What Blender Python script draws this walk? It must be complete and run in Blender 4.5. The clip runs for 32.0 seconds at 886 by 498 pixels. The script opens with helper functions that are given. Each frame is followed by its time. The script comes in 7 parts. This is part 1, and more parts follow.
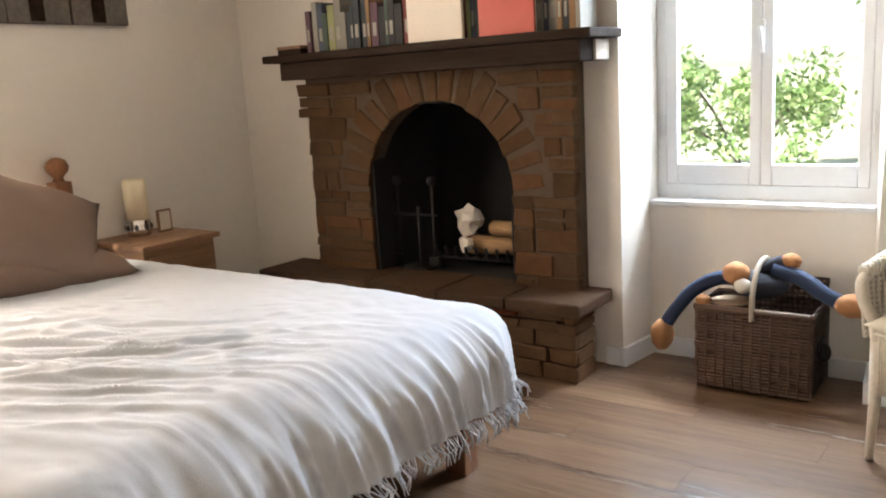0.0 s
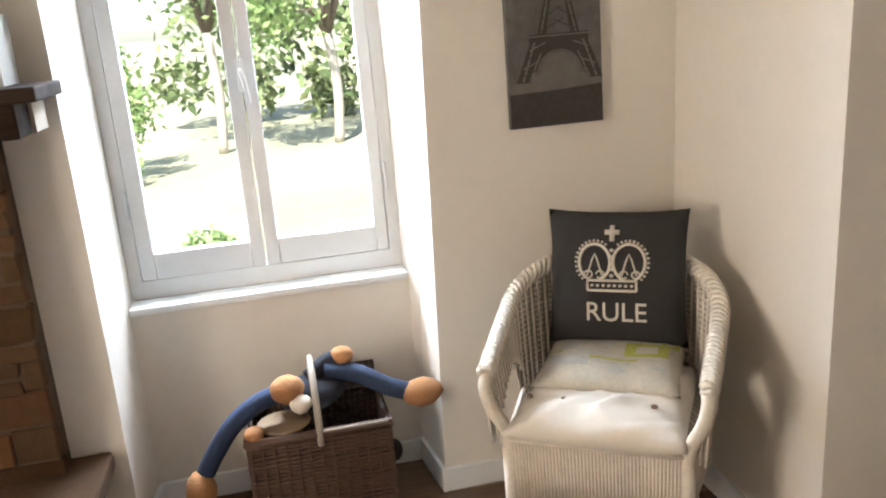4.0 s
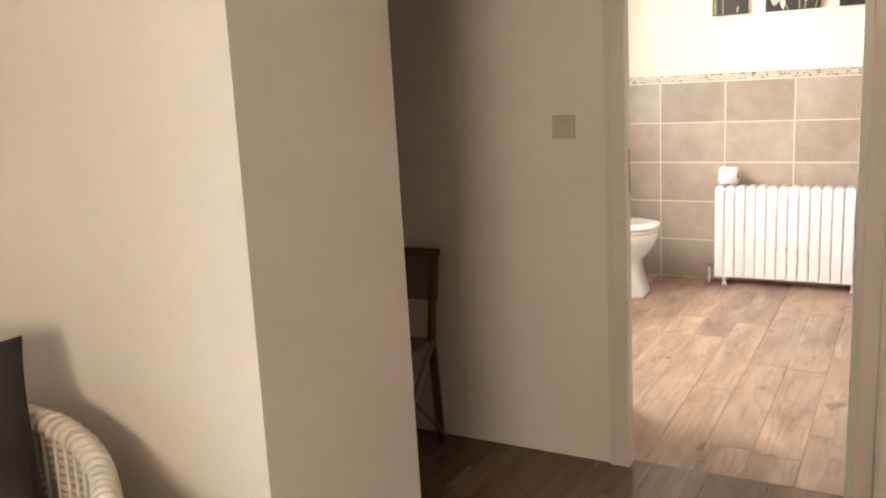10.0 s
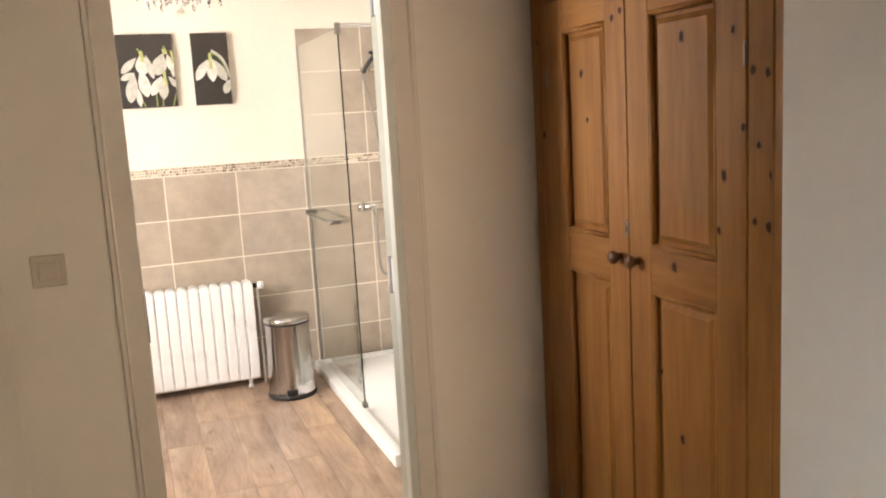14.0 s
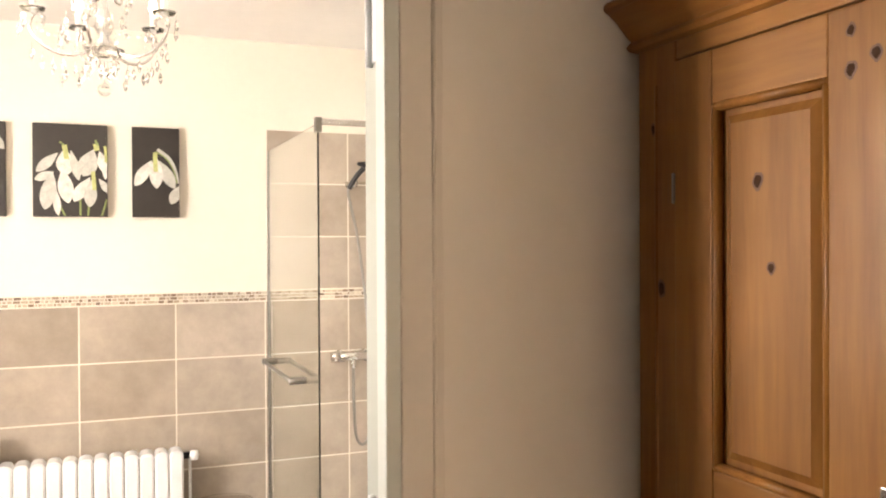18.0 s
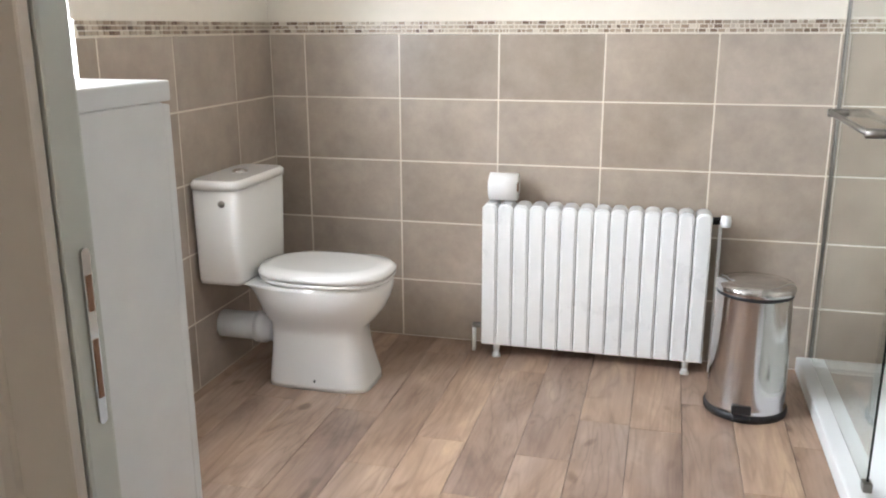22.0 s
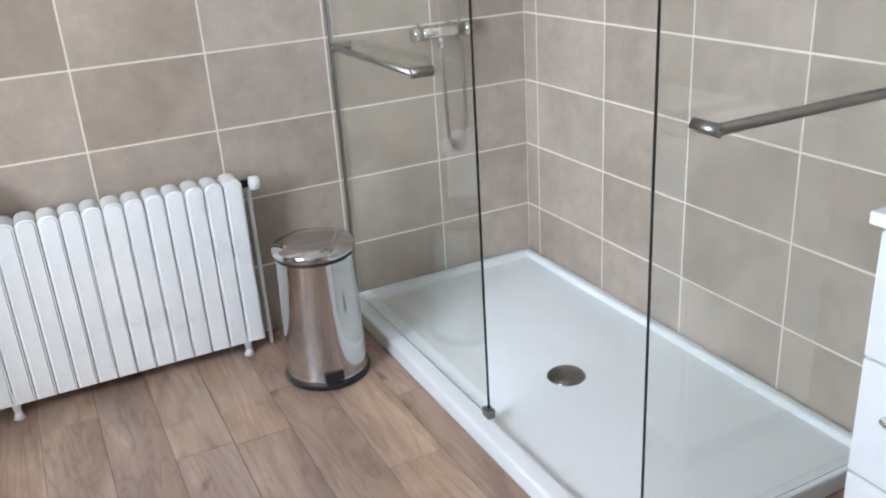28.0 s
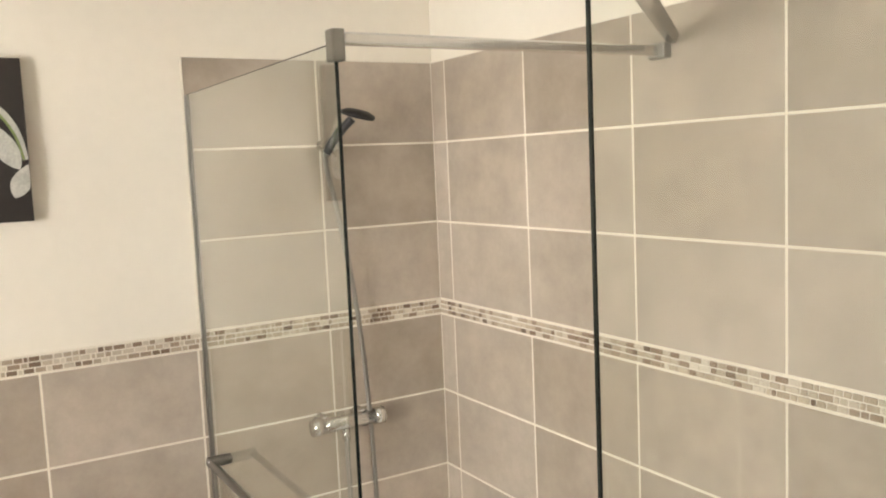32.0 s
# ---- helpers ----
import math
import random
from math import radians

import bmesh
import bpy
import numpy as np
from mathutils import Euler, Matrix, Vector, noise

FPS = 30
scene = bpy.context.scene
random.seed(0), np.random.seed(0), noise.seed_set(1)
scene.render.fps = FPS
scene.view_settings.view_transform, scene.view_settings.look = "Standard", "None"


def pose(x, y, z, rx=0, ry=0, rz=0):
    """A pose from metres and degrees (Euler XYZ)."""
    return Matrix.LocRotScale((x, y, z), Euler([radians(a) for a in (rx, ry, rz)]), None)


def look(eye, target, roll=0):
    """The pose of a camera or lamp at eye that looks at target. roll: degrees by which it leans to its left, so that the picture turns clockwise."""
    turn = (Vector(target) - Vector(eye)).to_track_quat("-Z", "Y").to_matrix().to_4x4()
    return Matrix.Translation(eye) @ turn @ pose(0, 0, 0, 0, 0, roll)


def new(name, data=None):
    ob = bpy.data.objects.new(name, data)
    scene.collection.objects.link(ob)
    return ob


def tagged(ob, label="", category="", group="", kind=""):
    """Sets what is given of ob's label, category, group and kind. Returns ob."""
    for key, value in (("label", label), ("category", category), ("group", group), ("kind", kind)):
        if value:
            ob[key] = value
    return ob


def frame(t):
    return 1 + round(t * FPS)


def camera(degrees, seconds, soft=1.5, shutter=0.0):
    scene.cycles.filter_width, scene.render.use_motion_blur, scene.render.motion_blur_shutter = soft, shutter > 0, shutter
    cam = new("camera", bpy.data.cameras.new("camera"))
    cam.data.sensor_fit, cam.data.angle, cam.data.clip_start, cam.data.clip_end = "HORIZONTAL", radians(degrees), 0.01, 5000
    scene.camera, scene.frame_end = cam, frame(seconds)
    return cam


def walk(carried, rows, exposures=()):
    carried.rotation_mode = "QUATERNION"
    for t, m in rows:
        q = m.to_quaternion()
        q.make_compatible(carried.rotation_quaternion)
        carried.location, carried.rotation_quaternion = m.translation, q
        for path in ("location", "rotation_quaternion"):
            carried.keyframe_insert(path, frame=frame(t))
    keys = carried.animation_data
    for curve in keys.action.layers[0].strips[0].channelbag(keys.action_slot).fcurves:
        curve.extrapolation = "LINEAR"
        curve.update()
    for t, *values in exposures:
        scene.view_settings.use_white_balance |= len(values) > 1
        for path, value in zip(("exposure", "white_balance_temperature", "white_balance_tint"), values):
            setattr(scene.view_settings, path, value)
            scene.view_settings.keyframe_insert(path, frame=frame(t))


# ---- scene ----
cam = camera(55.3, 32.0, 2.0)
PATH = [
    (0, (0.277, -0.003, 1.275), (-0.875, 1.586, 0.886), -3.4),
    (0.5, (0.252, 0.16, 1.264), (-0.808, 1.801, 0.836), -3.6),
    (1, (0.221, 0.264, 1.283), (-0.755, 1.947, 0.82), -3.7),
    (1.5, (0.148, 0.321, 1.326), (-0.735, 2.05, 0.846), -4),
    (2, (0.023, 0.408, 1.376), (-0.63, 2.236, 0.894), -4.2),
    (2.5, (-0.146, 0.536, 1.406), (-0.501, 2.438, 0.9), -4.4),
    (4.5, (-0.786, 0.867, 1.609), (-0.214, 2.705, 1.066), -4.7),
    (5, (-0.901, 0.857, 1.682), (-0.115, 2.616, 1.145), -4.7),
    (5.5, (-1.019, 0.87, 1.699), (0.036, 2.49, 1.187), -4.7),
    (6, (-1.091, 0.909, 1.694), (0.168, 2.385, 1.208), -4.4),
    (6.5, (-1.11, 0.916, 1.671), (0.258, 2.298, 1.202), -4.1),
    (7, (-1.079, 0.911, 1.598), (0.369, 2.22, 1.165), -4.2),
    (7.5, (-1.002, 0.906, 1.545), (0.506, 2.151, 1.127), -4),
    (8, (-0.915, 0.934, 1.504), (0.635, 2.129, 1.092), -3.7),
    (8.5, (-0.839, 1.005, 1.468), (0.732, 2.176, 1.067), -3.5),
    (9, (-0.712, 1.179, 1.419), (0.885, 2.314, 1.019), -3.3),
    (9.5, (-0.595, 1.349, 1.386), (1.045, 2.421, 0.984), -3.3),
    (10, (-0.451, 1.522, 1.388), (1.253, 2.488, 0.983), -3.3),
    (10.5, (-0.411, 1.706, 1.423), (1.372, 2.516, 1.018), -3.3),
    (11, (-0.426, 1.878, 1.458), (1.44, 2.476, 1.055), -3.1),
    (11.5, (-0.361, 2.011, 1.459), (1.568, 2.358, 1.059), -3.2),
    (12, (-0.283, 2.148, 1.45), (1.679, 2.227, 1.069), -3.3),
    (12.5, (-0.222, 2.283, 1.469), (1.731, 2.068, 1.097), -3.5),
    (13, (-0.154, 2.373, 1.483), (1.754, 1.897, 1.121), -3.5),
    (13.5, (-0.093, 2.389, 1.496), (1.78, 1.778, 1.153), -3.4),
    (14, (-0.025, 2.355, 1.521), (1.828, 1.674, 1.202), -3.3),
    (14.5, (0.052, 2.338, 1.571), (1.888, 1.594, 1.293), -3.1),
    (15, (0.172, 2.355, 1.632), (1.987, 1.545, 1.411), -2.8),
    (15.5, (0.307, 2.343, 1.633), (2.106, 1.484, 1.476), -2.6),
    (17.5, (0.899, 2.083, 1.532), (2.726, 1.27, 1.509), -0.5),
    (18, (1.031, 2.054, 1.516), (2.888, 1.311, 1.502), -0.3),
    (18.5, (1.224, 2.019, 1.515), (3.116, 1.371, 1.505), -0.3),
    (19, (1.408, 1.979, 1.499), (3.349, 1.496, 1.483), -0.3),
    (19.5, (1.538, 1.997, 1.464), (3.515, 1.694, 1.418), -0.6),
    (20, (1.618, 1.962, 1.423), (3.611, 1.857, 1.286), -0.9),
    (20.5, (1.662, 1.905, 1.382), (3.644, 1.995, 1.127), -0.9),
    (21, (1.703, 1.853, 1.355), (3.644, 2.163, 0.988), -0.6),
    (21.5, (1.718, 1.851, 1.312), (3.615, 2.297, 0.864), -0.3),
    (22, (1.743, 1.922, 1.273), (3.613, 2.417, 0.766), -0.2),
    (22.5, (1.791, 1.984, 1.233), (3.644, 2.503, 0.686), -0.5),
    (23, (1.828, 2.038, 1.186), (3.674, 2.528, 0.591), -0.8),
    (23.5, (1.894, 2.068, 1.168), (3.732, 2.503, 0.509), -1.4),
    (24, (1.96, 2.113, 1.146), (3.804, 2.427, 0.438), -2.1),
    (24.5, (2.048, 2.175, 1.161), (3.896, 2.312, 0.408), -2.4),
    (25, (2.133, 2.252, 1.181), (3.974, 2.156, 0.406), -2.8),
    (25.5, (2.195, 2.292, 1.206), (4.004, 1.943, 0.426), -3),
    (26, (2.244, 2.322, 1.225), (4.017, 1.816, 0.45), -3.3),
    (26.5, (2.267, 2.312, 1.253), (4.016, 1.712, 0.489), -3.6),
    (28.5, (2.244, 2.304, 1.46), (3.896, 1.442, 0.735), -3.7),
    (29, (2.253, 2.297, 1.531), (3.905, 1.382, 0.871), -3.5),
    (29.5, (2.273, 2.277, 1.576), (3.932, 1.314, 1.008), -3.3),
    (30, (2.297, 2.243, 1.615), (3.953, 1.235, 1.127), -3.2),
    (30.5, (2.336, 2.172, 1.665), (3.994, 1.135, 1.248), -3.1),
    (31, (2.395, 2.07, 1.706), (4.061, 1.017, 1.366), -3),
    (31.5, (2.498, 1.999, 1.721), (4.171, 0.935, 1.46), -2.8),
    (32, (2.668, 1.947, 1.738), (4.377, 0.929, 1.533), -2.5),
]
EXPOSURES = [(0.0, 1.58, 6350, 12), (2.5, 1.48, 6500, 12), (5.0, 1.17, 6200, 12), (6.0, 0.85, 6250, 13), (7.0, 1.32, 6750, 14), (9.0, 1.48, 7100, 16), (12.0, 1.30, 7050, 16), (15.5, 1.30, 7500, 17),
             (18.0, 1.38, 7500, 17), (19.0, 0.92, 6800, 14), (20.0, 0.78, 6500, 12), (22.0, 0.95, 5900, 10), (24.0, 0.95, 5550, 9), (25.0, 0.80, 5450, 9), (26.5, 0.82, 5400, 9), (29.0, 0.68, 5850, 10), (30.0, 0.65, 6600, 10), (32.0, 0.7, 7000, 10)]
walk(cam, [(t, look(eye, target, roll)) for t, eye, target, roll in PATH], EXPOSURES)


# ---- world, sun, window light ----
world = bpy.data.worlds.new("sky")
scene.world = world
world.use_nodes = True
wn = world.node_tree.nodes
sky = wn.new("ShaderNodeTexSky")
sky.sky_type, sky.sun_disc = "NISHITA", False
sky.sun_elevation, sky.sun_rotation = radians(52), radians(200)
world.node_tree.links.new(sky.outputs[0], wn["Background"].inputs[0])
wn["Background"].inputs[1].default_value = 0.12

sun = new("sun", bpy.data.lights.new("sun", "SUN"))
sun.data.energy, sun.data.angle, sun.data.color = 5.0, radians(0.5), (1.0, 0.95, 0.87)
sun.rotation_euler = (radians(38), 0, radians(-20))


def window_light(name, place, target, width, height, watts, colour):
    lamp = new(name, bpy.data.lights.new(name, "AREA"))
    lamp.data.shape, lamp.data.size, lamp.data.size_y = "RECTANGLE", width, height
    lamp.data.energy, lamp.data.color = watts, colour
    lamp.matrix_world = look(place, target)
    return lamp


window_light("bedroom_window_light", (-0.70, 4.5, 2.42), (-0.50, 1.5, 1.1), 2.0, 0.8, 150, (0.76, 0.88, 1.0))
window_light("bathroom_window_light", (3.32, 3.86, 1.58), (4.5, 1.2, 0.9), 0.84, 1.0, 45, (0.97, 0.98, 1.0))
# warm fill from the west, through a window that is added out of view
window_light("west_fill_light", (-3.66, 1.02, 1.55), (0.0, 1.5, 1.25), 1.05, 1.1, 27, (1.0, 0.83, 0.64))


# ---- materials ----
def nodes_of(name):
    m = bpy.data.materials.new(name)
    m.use_nodes = True
    t = m.node_tree
    return m, t, t.nodes["Principled BSDF"]


def ramp(t, fac, stops):
    r = t.nodes.new("ShaderNodeValToRGB")
    r.color_ramp.elements[0].position, r.color_ramp.elements[1].position = stops[0][0], stops[-1][0]
    r.color_ramp.elements[0].color, r.color_ramp.elements[1].color = (*stops[0][1], 1), (*stops[-1][1], 1)
    for p, c in stops[1:-1]:
        e = r.color_ramp.elements.new(p)
        e.color = (*c, 1)
    t.links.new(fac, r.inputs[0])
    return r.outputs[0]


def noise_of(t, vector, scale, detail=4, rough=0.55, swirl=0.0):
    n = t.nodes.new("ShaderNodeTexNoise")
    n.inputs["Scale"].default_value, n.inputs["Detail"].default_value, n.inputs["Roughness"].default_value = scale, detail, rough
    n.inputs["Distortion"].default_value = swirl
    t.links.new(vector, n.inputs["Vector"])
    return n.outputs["Fac"]


def coords(t, stretch=(1, 1, 1), shuffle=0.0):
    c = t.nodes.new("ShaderNodeTexCoord")
    mp = t.nodes.new("ShaderNodeMapping")
    mp.inputs["Scale"].default_value = stretch
    t.links.new(c.outputs["Object"], mp.inputs["Vector"])
    if shuffle:
        info = t.nodes.new("ShaderNodeObjectInfo")
        mul = t.nodes.new("ShaderNodeMath")
        mul.operation = "MULTIPLY"
        mul.inputs[1].default_value = shuffle
        t.links.new(info.outputs["Random"], mul.inputs[0])
        t.links.new(mul.outputs[0], mp.inputs["Location"])
    return mp.outputs[0]


def mixed(t, a, b, fac, how="MIX"):
    m = t.nodes.new("ShaderNodeMix")
    m.data_type, m.blend_type = "RGBA", how
    for key, val in ((0, fac), (6, a), (7, b)):
        if isinstance(val, (float, int)):
            m.inputs[key].default_value = val
        elif isinstance(val, tuple):
            m.inputs[key].default_value = (*val, 1)
        else:
            t.links.new(val, m.inputs[key])
    return m.outputs[2]


def bumped(t, bsdf, height, strength, distance=0.004):
    b = t.nodes.new("ShaderNodeBump")
    b.inputs["Strength"].default_value, b.inputs["Distance"].default_value = strength, distance
    t.links.new(height, b.inputs["Height"])
    t.links.new(b.outputs[0], bsdf.inputs["Normal"])


def shade(c, k):
    return tuple(min(1.0, v * k) for v in c)


def plain(name, col, rough=0.6, metal=0.0, var=0.10, big=3.0, fine=60.0, bump=0.15, coat=0.0, dist=0.003):
    m, t, b = nodes_of(name)
    v = coords(t)
    wide, small = noise_of(t, v, big), noise_of(t, v, fine, 3)
    base = ramp(t, wide, [(0.3, shade(col, 1 - var)), (0.7, shade(col, 1 + var))])
    tex = ramp(t, small, [(0.3, shade(col, 1 - var)), (0.7, shade(col, 1 + var))])
    t.links.new(mixed(t, base, tex, 0.4), b.inputs["Base Color"])
    t.links.new(ramp(t, wide, [(0.3, (rough * 0.85,) * 3), (0.7, (min(1, rough * 1.15),) * 3)]), b.inputs["Roughness"])
    b.inputs["Metallic"].default_value, b.inputs["Coat Weight"].default_value = metal, coat
    if bump:
        bumped(t, b, small, bump, dist)
    return m


def wood(name, dark, light, axis=0, rough=0.4, grain=14.0, shuffle=0.0, var=0.0, coat=0.0, along=0.09, swirl=0.0):
    m, t, b = nodes_of(name)
    s = [1.0, 1.0, 1.0]
    s[axis] = along
    v = coords(t, tuple(s), shuffle)
    g, f = noise_of(t, v, grain, 5, 0.65, swirl), noise_of(t, v, grain * 7, 3)
    col = ramp(t, g, [(0.28, dark), (0.5, tuple((a + c) / 2 for a, c in zip(dark, light))), (0.74, light)])
    col = mixed(t, col, ramp(t, f, [(0.3, (0.62, 0.62, 0.62)), (0.65, (1, 1, 1))]), 0.55, "MULTIPLY")
    if var:
        info = t.nodes.new("ShaderNodeObjectInfo")
        tone = ramp(t, info.outputs["Random"], [(0.0, (1 - var, 1 - var, 1 - var * 0.9)), (0.5, (1, 1, 1)), (1.0, (1 + var * 0.35, 1 + var * 0.25, 1 + var * 0.2))])
        col = mixed(t, col, tone, 1.0, "MULTIPLY")
    t.links.new(col, b.inputs["Base Color"])
    t.links.new(ramp(t, g, [(0.3, (rough * 1.2,) * 3), (0.7, (rough * 0.8,) * 3)]), b.inputs["Roughness"])
    if rough > 0.7:
        b.inputs["Specular IOR Level"].default_value = 0.15
    b.inputs["Coat Weight"].default_value = coat
    bumped(t, b, f, 0.25, 0.002)
    return m


def pieces(name, stops, rough=0.8, fine=40.0, bump=0.6, island=False, dist=0.01, mottle=0.35):
    """Bricks, tiles and stones that differ one from the next."""
    m, t, b = nodes_of(name)
    src = t.nodes.new("ShaderNodeNewGeometry").outputs["Random Per Island"] if island else t.nodes.new("ShaderNodeObjectInfo").outputs["Random"]
    v = coords(t, (1, 1, 1), 0.0 if island else 7.0)
    n, w = noise_of(t, v, fine, 5, 0.7), noise_of(t, v, fine * 0.15, 4)
    col = ramp(t, src, stops)
    col = mixed(t, col, ramp(t, w, [(0.3, (0.6, 0.58, 0.55)), (0.7, (1.1, 1.1, 1.1))]), mottle, "MULTIPLY")
    col = mixed(t, col, ramp(t, n, [(0.3, (0.7, 0.7, 0.7)), (0.65, (1, 1, 1))]), mottle, "MULTIPLY")
    t.links.new(col, b.inputs["Base Color"])
    b.inputs["Roughness"].default_value = rough
    if rough > 0.8:
        b.inputs["Specular IOR Level"].default_value = 0.12
    bumped(t, b, n, bump, dist)
    return m


def maths(t, how, a, b):
    n = t.nodes.new("ShaderNodeMath")
    n.operation = how
    for k, v in enumerate((a, b)):
        if isinstance(v, (float, int)):
            n.inputs[k].default_value = v
        else:
            t.links.new(v, n.inputs[k])
    return n.outputs[0]


def vinyl(name):
    """Wood-look planks: flame figure from the contours of a stretched noise, its own tone for each plank."""
    m, t, b = nodes_of(name)
    info = t.nodes.new("ShaderNodeObjectInfo").outputs["Random"]
    v = coords(t, (0.17, 1.0, 1.0), 23.0)
    hill = noise_of(t, v, 5.5, 3, 0.5, 1.2)
    rings = maths(t, "PINGPONG", maths(t, "MULTIPLY", hill, 8.0), 0.5)
    fibre = noise_of(t, coords(t, (0.06, 1.0, 1.0), 9.0), 85.0, 3)
    patch = noise_of(t, coords(t, (0.30, 1.0, 1.0), 31.0), 5.5, 5, 0.6, 0.8)
    warm = noise_of(t, coords(t, (0.4, 1.0, 1.0), 17.0), 3.2, 3)
    spot = noise_of(t, coords(t, (0.55, 1.0, 1.0), 41.0), 9.0, 1)
    col = ramp(t, patch, [(0.30, (0.225, 0.155, 0.115)), (0.45, (0.33, 0.24, 0.18)), (0.58, (0.385, 0.285, 0.215)), (0.72, (0.50, 0.385, 0.285))])
    col = mixed(t, col, ramp(t, warm, [(0.35, (0.96, 0.98, 1.04)), (0.62, (1.03, 0.98, 0.91))]), 0.8, "MULTIPLY")
    col = mixed(t, col, ramp(t, rings, [(0.0, (0.68, 0.65, 0.63)), (0.16, (0.94, 0.93, 0.92)), (0.5, (1.06, 1.05, 1.03))]), 0.62, "MULTIPLY")
    col = mixed(t, col, ramp(t, fibre, [(0.3, (0.78, 0.77, 0.77)), (0.62, (1.03, 1.03, 1.03))]), 0.6, "MULTIPLY")
    col = mixed(t, col, ramp(t, spot, [(0.24, (0.45, 0.38, 0.34)), (0.30, (1.0, 1.0, 1.0))]), 0.8, "MULTIPLY")
    tone = ramp(t, info, [(0.0, (0.74, 0.71, 0.71)), (0.25, (1.04, 1.0, 0.97)), (0.45, (0.86, 0.83, 0.83)), (0.7, (1.16, 1.14, 1.10)), (0.85, (0.95, 0.90, 0.86)), (1.0, (1.08, 1.10, 1.12))])
    t.links.new(mixed(t, col, tone, 0.9, "MULTIPLY"), b.inputs["Base Color"])
    t.links.new(ramp(t, patch, [(0.3, (0.46,) * 3), (0.7, (0.36,) * 3)]), b.inputs["Roughness"])
    bumped(t, b, fibre, 0.25, 0.002)
    return m


def weave(name, col, scale=90.0, rough=0.7, bump=0.9, dark=0.55):
    m, t, b = nodes_of(name)
    v = coords(t)
    waves = []
    for axis in ("X", "Z"):
        w = t.nodes.new("ShaderNodeTexWave")
        w.bands_direction = axis
        w.inputs["Scale"].default_value, w.inputs["Distortion"].default_value = scale / 6.28, 1.2
        t.links.new(v, w.inputs["Vector"])
        waves.append(w.outputs["Fac"])
    h = t.nodes.new("ShaderNodeMath")
    h.operation = "MULTIPLY"
    t.links.new(waves[0], h.inputs[0]), t.links.new(waves[1], h.inputs[1])
    big = noise_of(t, v, 5)
    c = ramp(t, h.outputs[0], [(0.0, shade(col, dark)), (0.35, col)])
    t.links.new(mixed(t, c, ramp(t, big, [(0.3, (0.82, 0.8, 0.78)), (0.7, (1, 1, 1))]), 0.7, "MULTIPLY"), b.inputs["Base Color"])
    b.inputs["Roughness"].default_value = rough
    bumped(t, b, h.outputs[0], bump, 0.006)
    return m


def glass_of(name, tint, rough=0.0):
    m, t, b = nodes_of(name)
    b.inputs["Base Color"].default_value = (*tint, 1)
    b.inputs["Roughness"].default_value, b.inputs["Transmission Weight"].default_value, b.inputs["IOR"].default_value = rough, 1.0, 1.45
    return m


def cloth_light(m, col, share):
    """Lets a thin cloth pass part of the light that falls on its other side."""
    t = m.node_tree
    tr, mix, out = t.nodes.new("ShaderNodeBsdfTranslucent"), t.nodes.new("ShaderNodeMixShader"), t.nodes["Material Output"]
    tr.inputs["Color"].default_value = (*col, 1)
    mix.inputs[0].default_value = share
    t.links.new(t.nodes["Principled BSDF"].outputs[0], mix.inputs[1]), t.links.new(tr.outputs[0], mix.inputs[2])
    t.links.new(mix.outputs[0], out.inputs["Surface"])
    return m


def glow(name, col, power):
    m, t, b = nodes_of(name)
    b.inputs["Emission Color"].default_value, b.inputs["Emission Strength"].default_value = (*col, 1), power
    return m


WALL = plain("cream_plaster", (0.71, 0.665, 0.60), 0.85, var=0.035, big=1.3, fine=26, bump=0.12, dist=0.006)
BATHWALL = plain("pale_yellow_plaster", (0.765, 0.71, 0.615), 0.8, var=0.03, big=1.5, fine=30, bump=0.1)
CEIL = plain("white_ceiling_paint", (0.80, 0.78, 0.74), 0.9, var=0.03, fine=20)
PAINT = plain("white_gloss_paint", (0.74, 0.75, 0.75), 0.38, var=0.04, big=5, fine=25, bump=0.05)
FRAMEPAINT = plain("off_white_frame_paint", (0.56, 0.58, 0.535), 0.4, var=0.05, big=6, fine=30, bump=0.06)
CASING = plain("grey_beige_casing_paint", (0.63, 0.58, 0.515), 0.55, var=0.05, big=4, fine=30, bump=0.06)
GREENJAMB = plain("grey_green_jamb_gloss", (0.37, 0.395, 0.345), 0.35, var=0.06, big=5, fine=30, bump=0.05)
SWITCHP = plain("beige_switch_plastic", (0.50, 0.44, 0.37), 0.4, var=0.03, fine=20, bump=0.0)
PLANK = wood("brown_laminate_plank", (0.098, 0.056, 0.033), (0.225, 0.140, 0.086), 0, 0.24, 8, shuffle=9.0, var=0.16)
VINYL = vinyl("grey_brown_vinyl_plank")
UNDER = plain("dark_underfloor", (0.06, 0.045, 0.035), 0.9)
PINE = wood("honey_pine", (0.235, 0.089, 0.017), (0.38, 0.160, 0.034), 2, 0.46, 9, coat=0.08, swirl=0.5)
PINEH = wood("honey_pine_rail", (0.235, 0.089, 0.017), (0.38, 0.160, 0.034), 0, 0.46, 9, coat=0.08, swirl=0.5)
for m in (PINE, PINEH):
    m.node_tree.nodes["Principled BSDF"].inputs["Specular IOR Level"].default_value = 0.25
OAKDARK = wood("dark_stained_oak", (0.014, 0.0075, 0.004), (0.034, 0.018, 0.010), 0, 0.78, 10)
BEDWOOD = wood("warm_brown_wood", (0.14, 0.055, 0.02), (0.30, 0.13, 0.05), 2, 0.4, 12)
NIGHT = wood("nightstand_wood", (0.17, 0.085, 0.04), (0.34, 0.19, 0.10), 1, 0.42, 12)
